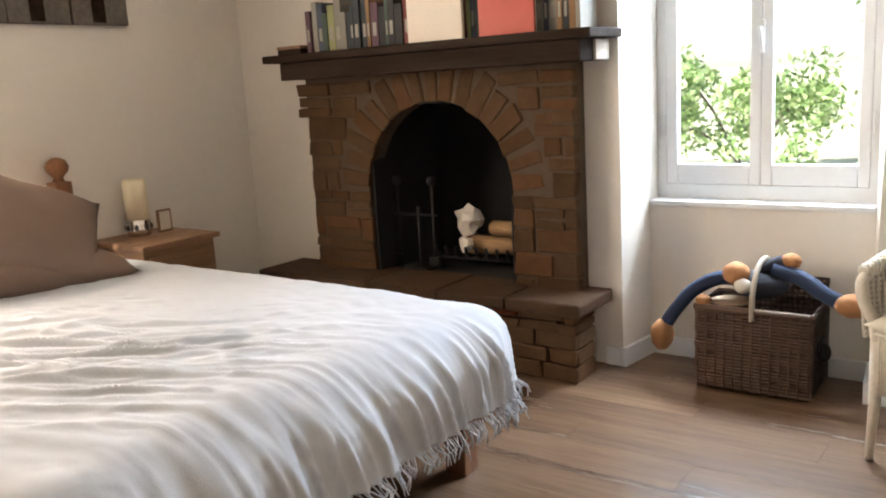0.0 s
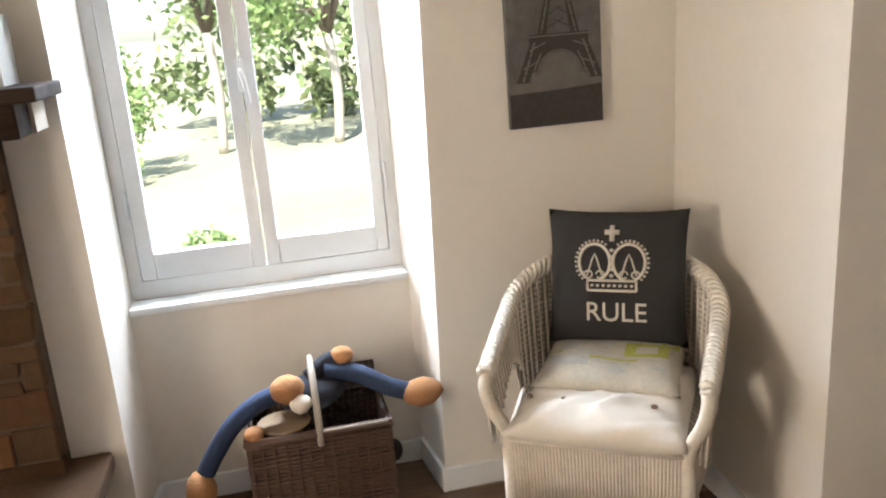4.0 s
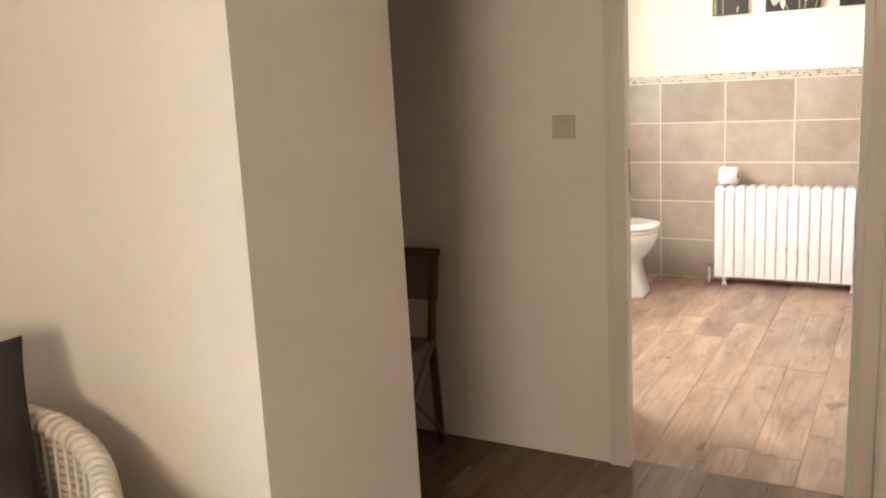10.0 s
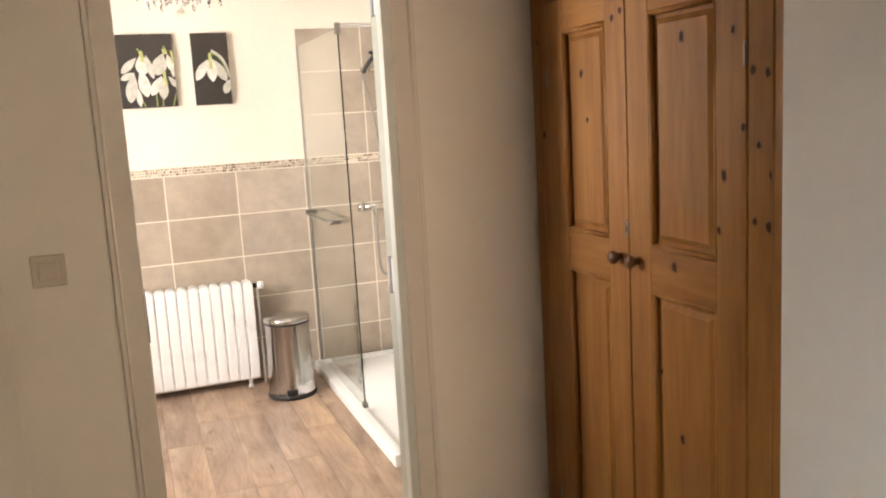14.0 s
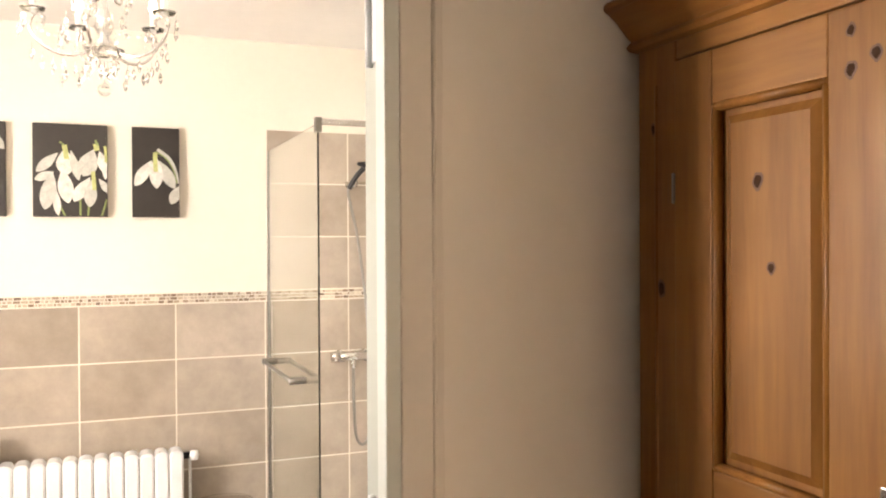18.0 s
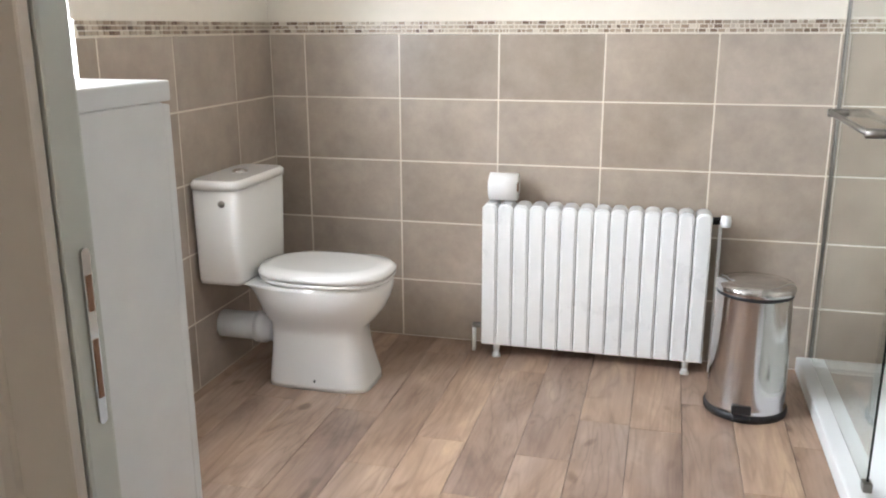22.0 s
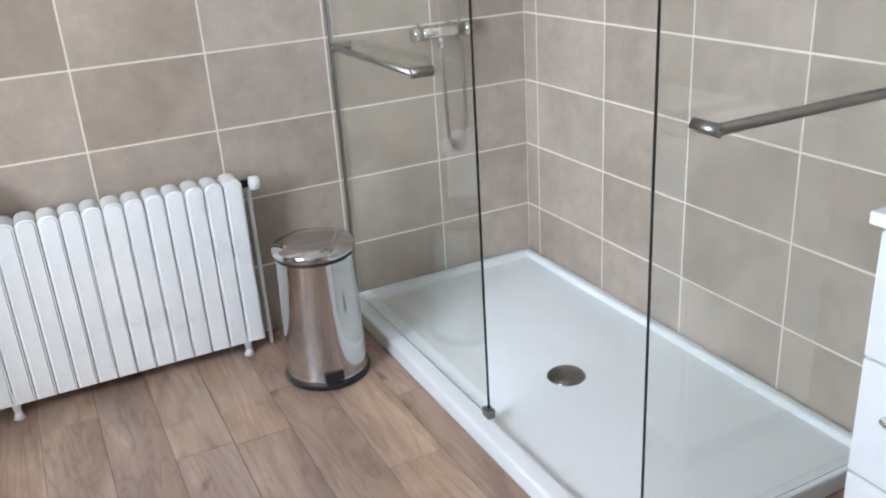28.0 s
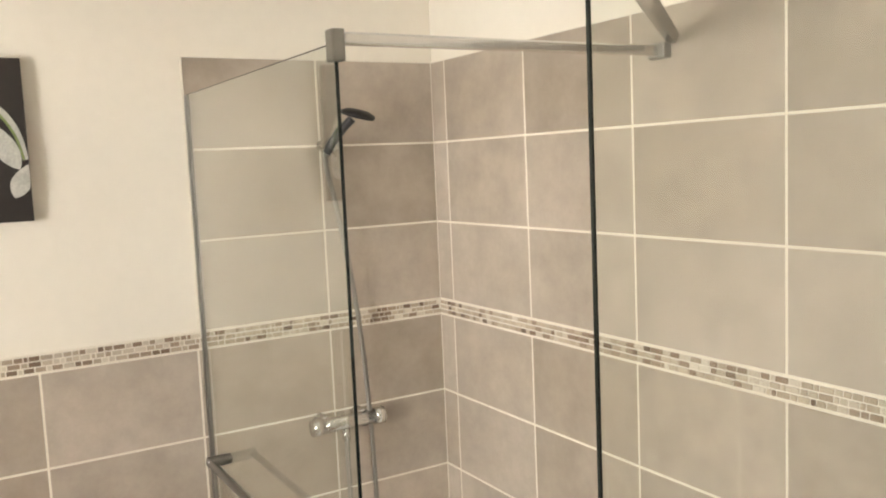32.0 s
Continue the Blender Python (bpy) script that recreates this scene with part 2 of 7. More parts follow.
BRICK = pieces("old_brown_brick", [(0.0, (0.068, 0.037, 0.018)), (0.2, (0.108, 0.054, 0.023)), (0.4, (0.088, 0.050, 0.025)), (0.6, (0.110, 0.061, 0.030)), (0.8, (0.092, 0.052, 0.027)), (1.0, (0.135, 0.062, 0.027))], 0.85, 26, 0.7, mottle=0.5)
MORTAR = plain("sandy_mortar", (0.074, 0.046, 0.025), 0.95, var=0.2, big=9, fine=90, bump=0.6, dist=0.006)
SOOT = plain("soot_black_firebrick", (0.006, 0.0055, 0.005), 0.95, var=0.3, fine=30, bump=0.4)
SLAB = plain("worn_stone_slab", (0.062, 0.034, 0.019), 0.85, var=0.25, big=6, fine=40, bump=0.5, dist=0.006)
SLAB.node_tree.nodes["Principled BSDF"].inputs["Specular IOR Level"].default_value = 0.15
TILE = pieces("taupe_wall_tile", [(0.0, (0.43, 0.355, 0.285)), (0.5, (0.46, 0.385, 0.315)), (1.0, (0.49, 0.415, 0.345))], 0.32, 10, 0.08, dist=0.002, mottle=0.65)
GROUT = plain("cream_grout", (0.74, 0.68, 0.585), 0.9, var=0.05, fine=80)
MOSAIC = pieces("mixed_mosaic_chip", [(0.0, (0.13, 0.085, 0.058)), (0.15, (0.22, 0.15, 0.10)), (0.30, (0.33, 0.25, 0.18)), (0.5, (0.52, 0.44, 0.34)), (0.75, (0.40, 0.33, 0.25)), (1.0, (0.68, 0.62, 0.52))], 0.3, 60, 0.1, island=True, dist=0.001, mottle=0.15)
CERAMIC = plain("white_ceramic", (0.80, 0.785, 0.75), 0.12, var=0.015, fine=10, bump=0.0, coat=0.6)
ENAMEL = plain("white_enamel", (0.80, 0.81, 0.80), 0.3, var=0.03, big=6, fine=30, bump=0.05)
ACRYLIC = plain("white_acrylic_tray", (0.78, 0.80, 0.79), 0.36, var=0.02, fine=70, bump=0.0)
CHROME = plain("chrome", (0.72, 0.71, 0.70), 0.12, 1.0, var=0.04, fine=20, bump=0.0)
STEEL = plain("polished_steel_bin", (0.54, 0.525, 0.52), 0.11, 1.0, var=0.05, fine=12, bump=0.0)
SATIN = plain("satin_steel", (0.31, 0.295, 0.27), 0.38, 1.0, var=0.06, fine=30, bump=0.03)
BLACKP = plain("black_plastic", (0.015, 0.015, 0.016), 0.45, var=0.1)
IRON = plain("wrought_iron", (0.022, 0.020, 0.019), 0.6, 0.6, var=0.2, fine=50, bump=0.3)
GLASS = glass_of("clear_window_glass", (0.99, 1.0, 0.99))
SHOWER = glass_of("faintly_green_shower_glass", (0.935, 0.962, 0.93))
EDGE = plain("dark_green_glass_edge", (0.010, 0.016, 0.013), 0.25, var=0.1)
CRYSTAL = glass_of("crystal_drop", (1, 0.99, 0.97), 0.02)
COTTON = plain("white_cotton_throw", (0.505, 0.525, 0.565), 0.92, var=0.03, big=4, fine=220, bump=0.35, dist=0.002)
BROWNC = plain("brown_cotton_pillowcase", (0.20, 0.135, 0.10), 0.95, var=0.08, big=4, fine=200, bump=0.3)
CHARCOAL = plain("charcoal_cushion_fabric", (0.030, 0.027, 0.026), 0.95, var=0.15, fine=260, bump=0.4)
PRINT = plain("cream_print", (0.60, 0.55, 0.47), 0.9, var=0.12, fine=300, bump=0.2)
CALICO = plain("cream_calico_cushion", (0.68, 0.62, 0.54), 0.95, var=0.06, fine=160, bump=0.3)
WICKER = weave("white_painted_wicker", (0.66, 0.60, 0.51), 120)
CANE = plain("white_painted_cane", (0.68, 0.62, 0.53), 0.6, var=0.12, big=20, fine=120, bump=0.5)
BASKETW = weave("dark_brown_wicker", (0.075, 0.038, 0.022), 95, dark=0.35)
BASKETC = plain("dark_brown_willow", (0.08, 0.041, 0.024), 0.6, var=0.3, big=20, fine=90, bump=0.6)
DENIM = plain("blue_denim", (0.020, 0.036, 0.080), 0.95, var=0.25, big=12, fine=240, bump=0.5)
NAVY = plain("navy_knit", (0.018, 0.020, 0.03), 0.95, var=0.2, fine=120, bump=0.6)
PLUSH = plain("tan_plush", (0.36, 0.17, 0.068), 1.0, var=0.15, big=14, fine=150, bump=0.8)
LAWN = plain("sunlit_lawn", (0.36, 0.36, 0.24), 0.95, var=0.25, big=0.6, fine=14, bump=0.5)
LEAF = pieces("leaf_green", [(0.0, (0.10, 0.19, 0.045)), (0.5, (0.25, 0.38, 0.12)), (1.0, (0.45, 0.54, 0.25))], 0.6, 8, 0.1, island=True)
LEAFD = pieces("dark_leaf_green", [(0.0, (0.08, 0.13, 0.05)), (0.5, (0.19, 0.26, 0.10)), (1.0, (0.36, 0.40, 0.20))], 0.6, 8, 0.1, island=True)
BIRCH = plain("pale_grey_bark", (0.42, 0.38, 0.32), 0.9, var=0.2, big=5, fine=30, bump=0.6, dist=0.01)
BARK = plain("grey_bark", (0.13, 0.10, 0.075), 0.95, var=0.3, big=6, fine=40, bump=0.9, dist=0.02)


# ---- building helpers ----
BASE = {}


def thing(name, label, category, base, group="", kind=""):
    ob = new(name)
    ob.empty_display_size = 0.1
    ob.location = base
    BASE[ob] = Vector(base)
    return tagged(ob, label, category, group, kind)


def part(name, bm, material, parent, label="", smooth=False, kind=""):
    """Links a bmesh, laid out in world metres, as one mesh under a thing or a part."""
    base = BASE[parent]
    me = bpy.data.meshes.new(name)
    bmesh.ops.recalc_face_normals(bm, faces=bm.faces[:])
    bm.to_mesh(me)
    bm.free()
    me.transform(Matrix.Translation(-base))
    for m in material if isinstance(material, (list, tuple)) else (material,):
        me.materials.append(m)
    if smooth:
        for p in me.polygons:
            p.use_smooth = True
    ob = new(name, me)
    ob.parent = parent
    BASE[ob] = base
    return tagged(ob, label, kind=kind)


def solid(name, bm, material, label, category, base, group="", kind="", smooth=False):
    """A thing that is a single mesh."""
    me = bpy.data.meshes.new(name)
    bmesh.ops.recalc_face_normals(bm, faces=bm.faces[:])
    bm.to_mesh(me)
    bm.free()
    me.transform(Matrix.Translation(-Vector(base)))
    for m in material if isinstance(material, (list, tuple)) else (material,):
        me.materials.append(m)
    if smooth:
        for p in me.polygons:
            p.use_smooth = True
    ob = new(name, me)
    ob.location = base
    BASE[ob] = Vector(base)
    return tagged(ob, label, category, group, kind)


def box(x0, x1, y0, y1, z0, z1, bevel=0.0, bm=None, seg=2, m=None, mat=0):
    bm = bm or bmesh.new()
    g = bmesh.ops.create_cube(bm, size=1.0)
    vs = g["verts"]
    bmesh.ops.scale(bm, vec=(x1 - x0, y1 - y0, z1 - z0), verts=vs)
    bmesh.ops.translate(bm, vec=((x0 + x1) / 2, (y0 + y1) / 2, (z0 + z1) / 2), verts=vs)
    if m:
        bmesh.ops.transform(bm, matrix=m, verts=vs)
    fs = {f for v in vs for f in v.link_faces}
    for f in fs:
        f.material_index = mat
    if bevel:
        bmesh.ops.bevel(bm, geom=list({e for v in vs for e in v.link_edges}), offset=bevel, segments=seg, profile=0.6, affect="EDGES")
    return bm


def rod(a, b, r, bm=None, r2=None, n=10, mat=0):
    """A round bar from a to b."""
    bm = bm or bmesh.new()
    a, b = Vector(a), Vector(b)
    d = b - a
    m = Matrix.Translation((a + b) / 2) @ d.to_track_quat("Z", "Y").to_matrix().to_4x4()
    g = bmesh.ops.create_cone(bm, cap_ends=True, segments=n, radius1=r, radius2=r if r2 is None else r2, depth=d.length, matrix=m)
    for f in {f for v in g["verts"] for f in v.link_faces}:
        f.smooth, f.material_index = True, mat
    return bm


def tube(points, r, bm=None, n=8, mat=0, radii=None):
    """A bent pipe through the points."""
    bm = bm or bmesh.new()
    pts = [Vector(p) for p in points]
    rings, side = [], None
    for i, p in enumerate(pts):
        d = (pts[min(i + 1, len(pts) - 1)] - pts[max(i - 1, 0)]).normalized()
        if side is None:
            side = d.cross(Vector((0.31, 0.17, 0.93))).normalized()
        side = (side - d * side.dot(d)).normalized()
        up = d.cross(side)
        rr = radii[i] if radii else r
        rings.append([bm.verts.new(p + (side * math.cos(a) + up * math.sin(a)) * rr) for a in (2 * math.pi * k / n for k in range(n))])
    for ra, rb in zip(rings, rings[1:]):
        for k in range(n):
            f = bm.faces.new((ra[k], ra[(k + 1) % n], rb[(k + 1) % n], rb[k]))
            f.smooth, f.material_index = True, mat
    for ring in (rings[0][::-1], rings[-1]):
        bm.faces.new(ring).material_index = mat
    return bm


def curve_points(pts, n=6):
    """Rounded path through a few points."""
    ps = [Vector(p) for p in pts]
    out = []
    for i in range(len(ps) - 1):
        p0, p1, p2, p3 = ps[max(i - 1, 0)], ps[i], ps[i + 1], ps[min(i + 2, len(ps) - 1)]
        for k in range(n):
            s = k / n
            out.append(0.5 * ((2 * p1) + (p2 - p0) * s + (2 * p0 - 5 * p1 + 4 * p2 - p3) * s * s + (3 * p1 - p0 - 3 * p2 + p3) * s ** 3))
    out.append(ps[-1])
    return out


def lathe(profile, centre, bm=None, n=28, sx=1.0, sy=1.0, mat=0):
    """Turned shape: (radius, height) pairs round an upright axis."""
    bm = bm or bmesh.new()
    cx, cy, cz = centre
    rings = []
    for r, z in profile:
        if r < 1e-5:
            rings.append([bm.verts.new((cx, cy, cz + z))])
        else:
            rings.append([bm.verts.new((cx + sx * r * math.cos(2 * math.pi * k / n), cy + sy * r * math.sin(2 * math.pi * k / n), cz + z)) for k in range(n)])
    for a, b in zip(rings, rings[1:]):
        for k in range(n):
            q = (k + 1) % n
            vs = [a[0], b[k], b[q]] if len(a) == 1 else [a[k], a[q], b[0]] if len(b) == 1 else [a[k], a[q], b[q], b[k]]
            if len(a) == 1 and len(b) == 1:
                continue
            f = bm.faces.new(vs)
            f.smooth, f.material_index = True, mat
    return bm


def prism(outline, axis, lo, hi, bm=None, mat=0):
    """A flat outline in the two other axes, made thick along axis."""
    bm = bm or bmesh.new()

    def at(u, v, w):
        p = [u, v]
        p.insert(axis, w)
        return bm.verts.new(p)

    a, b = [at(u, v, lo) for u, v in outline], [at(u, v, hi) for u, v in outline]
    n = len(outline)
    for f in [bm.faces.new(a), bm.faces.new(b[::-1])] + [bm.faces.new((a[k], a[(k + 1) % n], b[(k + 1) % n], b[k])) for k in range(n)]:
        f.material_index = mat
    return bm


def cushion(w, h, thick, m, bm=None, n=14, lump=0.0, pinch=0.06, seed=0.0):
    """A stuffed square: w by h, swollen by thick, placed by m."""
    bm = bm or bmesh.new()
    sheets = []
    for s in (1, -1):
        rows = []
        for i in range(n + 1):
            row = []
            for j in range(n + 1):
                u, v = 2 * i / n - 1, 2 * j / n - 1
                z = thick / 2 * ((1 - u ** 4) * (1 - v ** 4)) ** 0.55
                k = 1 - pinch * ((1 - abs(u) ** 3) * abs(v) ** 3 + (1 - abs(v) ** 3) * abs(u) ** 3) * 0.9
                p = Vector((u * w / 2 * k, v * h / 2 * k, s * z))
                if lump:
                    p.z += s * lump * noise.noise(Vector((u * 2.1 + seed, v * 2.1, s * 3.0))) * (1 - u ** 4) * (1 - v ** 4)
                row.append(bm.verts.new(m @ p))
            rows.append(row)
        for i in range(n):
            for j in range(n):
                bm.faces.new((rows[i][j], rows[i + 1][j], rows[i + 1][j + 1], rows[i][j + 1])).smooth = True
        sheets.append(rows)
    bmesh.ops.remove_doubles(bm, verts=bm.verts[:], dist=0.0015)
    return bm


def blob(centre, radii, bm=None, mat=0, rough=0.0, sub=2, seed=0.0):
    bm = bm or bmesh.new()
    g = bmesh.ops.create_icosphere(bm, subdivisions=sub, radius=1.0)
    for v in g["verts"]:
        k = 1 + rough * noise.noise(v.co * 2.3 + Vector((seed, 0, 0)))
        v.co = Vector(centre) + Vector((v.co.x * radii[0] * k, v.co.y * radii[1] * k, v.co.z * radii[2] * k))
    for f in {f for v in g["verts"] for f in v.link_faces}:
        f.smooth, f.material_index = True, mat
    return bm


def shared(name, me, place, parent, rot=None):
    """A piece on a shared mesh, a child of its wall or floor."""
    ob = bpy.data.objects.new(name, me)
    scene.collection.objects.link(ob)
    ob.parent = parent
    ob.location = Vector(place) - BASE[parent]
    if rot:
        ob.rotation_euler = rot
    return ob


def piece_mesh(name, bm, material):
    me = bpy.data.meshes.new(name)
    bmesh.ops.recalc_face_normals(bm, faces=bm.faces[:])
    bm.to_mesh(me)
    bm.free()
    me.materials.append(material)
    return me


def bevelled_slab(sx, sy, sz, chamfer, axis):
    """A cheap tile or plank of 20 triangles: a box with one chamfered face, towards axis (+ or -)."""
    bm = bmesh.new()
    half = [sx / 2, sy / 2, sz / 2]
    k, s = abs(axis) - 1, 1 if axis > 0 else -1
    o = [i for i in range(3) if i != k]

    def ring(level, inset):
        out = []
        for a, b in ((-1, -1), (1, -1), (1, 1), (-1, 1)):
            p = [0.0, 0.0, 0.0]
            p[k], p[o[0]], p[o[1]] = level, a * (half[o[0]] - inset), b * (half[o[1]] - inset)
            out.append(bm.verts.new(p))
        return out

    r = [ring(-s * half[k], 0), ring(s * (half[k] - chamfer), 0), ring(s * half[k], chamfer)]
    for a, b in zip(r, r[1:]):
        for i in range(4):
            bm.faces.new((a[i], a[(i + 1) % 4], b[(i + 1) % 4], b[i]))
    bm.faces.new(r[2])
    return bm


def lettering(name, text, size, material, parent, m, depth=0.001, label=""):
    cu = bpy.data.curves.new(name, "FONT")
    cu.body, cu.size, cu.extrude, cu.align_x = text, size, depth, "CENTER"
    tmp = bpy.data.objects.new(name, cu)
    scene.collection.objects.link(tmp)
    me = bpy.data.meshes.new_from_object(tmp.evaluated_get(bpy.context.evaluated_depsgraph_get()))
    bpy.data.objects.remove(tmp)
    me.transform(Matrix.Translation(-BASE[parent]) @ m)
    me.materials.clear()
    me.materials.append(material)
    ob = new(name, me)
    ob.parent = parent
    BASE[ob] = BASE[parent]
    return tagged(ob, label)


# ---- the large structure ----
def setting(name, bm, material, label, base=(0, 0, 0)):
    return solid(name, bm, material, label, "structure", base, kind="structure")


def boxes(*bs):
    bm = bmesh.new()
    for b in bs:
        box(*b, bm=bm)
    return bm


bm = boxes((-3.60, -2.47, 3.32, 3.90, 0, 2.5), (-1.66, -1.187, 3.32, 3.90, 0, 2.5), (-2.47, -1.66, 3.32, 3.90, 1.19, 2.5), (-2.47, -1.66, 3.32, 3.90, 0, 0.30),
           (-1.187, -0.15, 3.32, 3.90, 2.12, 2.5), (-1.187, -0.16, 3.56, 3.90, 0, 0.68), (-0.157, 1.12, 3.32, 3.90, 0, 2.5), (-2.47, -1.66, 3.86, 3.90, 0.30, 1.19))
prism([(-1.187, 3.32), (-1.152, 3.56), (-1.152, 3.90), (-1.187, 3.90)], 2, 0.0, 2.12, bm)


def leaning(lower, upper, z0, z1, bm=None):
    """A wall end whose plan changes evenly from its foot to its head."""
    bm = bm or bmesh.new()
    a, b = [bm.verts.new((x, y, z0)) for x, y in lower], [bm.verts.new((x, y, z1)) for x, y in upper]
    bm.faces.new(a[::-1]), bm.faces.new(b)
    for k in range(len(a)):
        bm.faces.new((a[k], a[(k + 1) % len(a)], b[(k + 1) % len(a)], b[k]))
    bmesh.ops.recalc_face_normals(bm, faces=bm.faces[:])
    return bm


leaning([(-0.217, 3.32), (-0.157, 3.32), (-0.157, 3.90), (-0.246, 3.90), (-0.244, 3.56)], [(-0.158, 3.32), (-0.157, 3.32), (-0.157, 3.90), (-0.246, 3.90), (-0.244, 3.56)], 0.0, 2.12, bm)
wall_north = setting("wall_north", bm, WALL, "cream plastered bedroom wall with a deep window recess")
setting("wall_west", boxes((-3.60, -3.45, -1.85, 0.45, 0, 2.5), (-3.60, -3.45, 1.6, 3.32, 0, 2.5), (-3.60, -3.45, 0.45, 1.6, 0, 0.95), (-3.60, -3.45, 0.45, 1.6, 2.1, 2.5)), WALL, "plain cream plastered wall behind the bed")
setting("wall_south", boxes((-3.45, 1.159, -1.85, -1.70, 0, 2.5)), WALL, "plain cream plastered wall")
setting("wall_partition_north", leaning([(0.598, 2.511), (1.119, 2.511), (1.119, 3.32), (0.598, 3.32)], [(0.646, 2.513), (1.119, 2.513), (1.119, 3.32), (0.646, 3.32)], 0.0, 2.5), WALL, "thick cream plastered partition beside the opening")
setting("wall_partition_south", prism([(0.612, -1.70), (1.159, -1.70), (1.159, 1.277), (0.612, 1.260)], 2, 0.0, 2.5), WALL, "thick cream plastered partition beside the opening")
setting("opening_lintel", boxes((0.648, 1.117, 1.278, 2.510, 2.2, 2.5)), WALL, "cream plastered lintel over the opening")
setting("wall_lobby_north", boxes((1.12, 2.345, 3.80, 3.90, 0, 2.5)), WALL, "cream plastered wall at the lobby's end")
setting("wall_lobby_south", boxes((1.16, 2.25, 0.45, 0.55, 0, 2.5)), WALL, "cream plastered wall behind the wardrobe")
setting("wall_bathroom_door", boxes((2.25, 2.285, 2.388, 3.80, 0, 2.5), (2.285, 2.345, 2.48, 3.80, 0, 2.5), (2.285, 2.345, 2.388, 2.48, 2.07, 2.5), (2.25, 2.345, 0.45, 1.585, 0, 2.5), (2.25, 2.345, 1.585, 2.388, 2.07, 2.5)), WALL, "thin cream plastered wall with the bathroom doorway")
setting("ceiling_bedroom", boxes((-3.60, 1.159, -1.85, 3.90, 2.5, 2.62), (1.159, 2.345, 0.45, 3.90, 2.5, 2.62)), CEIL, "white painted bedroom ceiling")
setting("ceiling_bathroom", boxes((2.345, 5.16, 0.42, 3.95, 2.46, 2.62)), CEIL, "white painted bathroom ceiling")
wall_bath_east = setting("wall_bathroom_east", boxes((5.01, 5.16, 0.42, 3.95, 0, 2.46)), BATHWALL, "pale yellow plaster above taupe wall tiles")
wall_bath_south = setting("wall_bathroom_south", boxes((2.345, 5.01, 0.42, 0.565, 0, 2.46)), BATHWALL, "pale yellow plaster above taupe wall tiles")
wall_bath_north = setting("wall_bathroom_north", boxes((2.345, 2.85, 3.52, 3.95, 0, 2.46), (3.80, 5.01, 3.52, 3.95, 0, 2.46), (2.85, 3.80, 3.52, 3.95, 0, 0.98), (2.85, 3.80, 3.52, 3.95, 2.12, 2.46)),
                          BATHWALL, "pale yellow plaster wall with a window over taupe tiles")
floor_bed = setting("floor_bedroom", boxes((-3.60, 1.159, -1.85, 3.90, -0.12, -0.010), (1.159, 2.30, 0.45, 3.90, -0.12, -0.010)), UNDER, "brown laminate plank floor")
floor_bath = setting("floor_bathroom", boxes((2.30, 5.16, 0.42, 3.95, -0.12, -0.010)), UNDER, "grey-brown wood-look vinyl plank floor")


def skirting(name, runs, h=0.085, t=0.016, mat=PAINT):
    """Runs of (x0, y0, x1, y1, nx, ny): along a wall, the normal towards the room."""
    bm = bmesh.new()
    for x0, y0, x1, y1, nx, ny in runs:
        xs, ys = sorted((x0, x1)), sorted((y0, y1))
        if nx:
            xs = sorted((x0, x0 + nx * t))
        else:
            ys = sorted((y0, y0 + ny * t))
        box(xs[0], xs[1], ys[0], ys[1], 0, h, 0.005, bm)
    return setting(name, bm, mat, "low painted skirting board")


skirting("baseboard", [(-1.262, 3.32, -1.189, 3.32, 0, -1), (-1.150, 3.56, -0.246, 3.56, 0, -1), (-0.215, 3.32, 0.598, 3.32, 0, -1), (0.599, 2.513, 0.599, 3.30, -1, 0), (0.612, -1.6, 0.612, 1.258, -1, 0),
                       (-3.45, -1.7, -3.45, 3.3, 1, 0)])
bm = prism([(-1.189, 3.305), (-1.172, 3.305), (-1.136, 3.543), (-1.153, 3.56)], 2, 0.0, 0.085)
prism([(-0.214, 3.305), (-0.228, 3.305), (-0.256, 3.543), (-0.244, 3.56)], 2, 0.0, 0.085, bm)
setting("trim", bm, PAINT, "white skirting in the window recess")

# window of the bedroom: frame, two sashes, sill
win = thing("window_1", "white painted double casement window over a garden", "window", (-0.705, 3.667, 0.70), kind="structure")
bm = boxes((-1.15, -1.110, 3.65, 3.72, 0.705, 2.12), (-0.285, -0.245, 3.65, 3.72, 0.705, 2.12), (-1.110, -0.285, 3.65, 3.72, 0.705, 0.765), (-1.110, -0.285, 3.65, 3.72, 2.06, 2.12))
part("window_frame", bm, PAINT, win)
for name, x0, x1 in (("sash", -1.108, -0.705), ("sash", -0.701, -0.287)):
    g0, g1 = (x0 + 0.050, -0.749) if x0 < -1 else (-0.657, x1 - 0.043)
    bm = bmesh.new()
    for b in ((x0, g0, 3.645, 3.69, 0.767, 2.058), (g1, x1, 3.645, 3.69, 0.767, 2.058), (g0, g1, 3.646, 3.689, 0.767, 0.855), (g0, g1, 3.646, 3.689, 1.985, 2.058)):
        box(*b, bevel=0.006, bm=bm)
    sash = part(name, bm, PAINT, win)
    bm = boxes((g0 - 0.005, g1 + 0.005, 3.665, 3.669, 0.85, 1.99))
    pane = part("pane", bm, GLASS, sash, "clear glass")
    pane.visible_shadow = False
bm = box(-0.716, -0.690, 3.632, 3.646, 1.345, 1.445, 0.004)
tube(curve_points([(-0.703, 3.635, 1.41), (-0.703, 3.605, 1.41), (-0.695, 3.60, 1.38), (-0.688, 3.60, 1.31)]), 0.008, bm)
part("handle", bm, PAINT, win, "white lever handle")
for z in (0.98, 1.8):
    for x in (-1.117, -0.278):
        part("hinge", rod((x, 3.643, z), (x, 3.643, z + 0.09), 0.007), PAINT, win)
part("window_sill", box(-1.150, -0.246, 3.545, 3.648, 0.682, 0.706, 0.006), PAINT, win, "white painted sill")
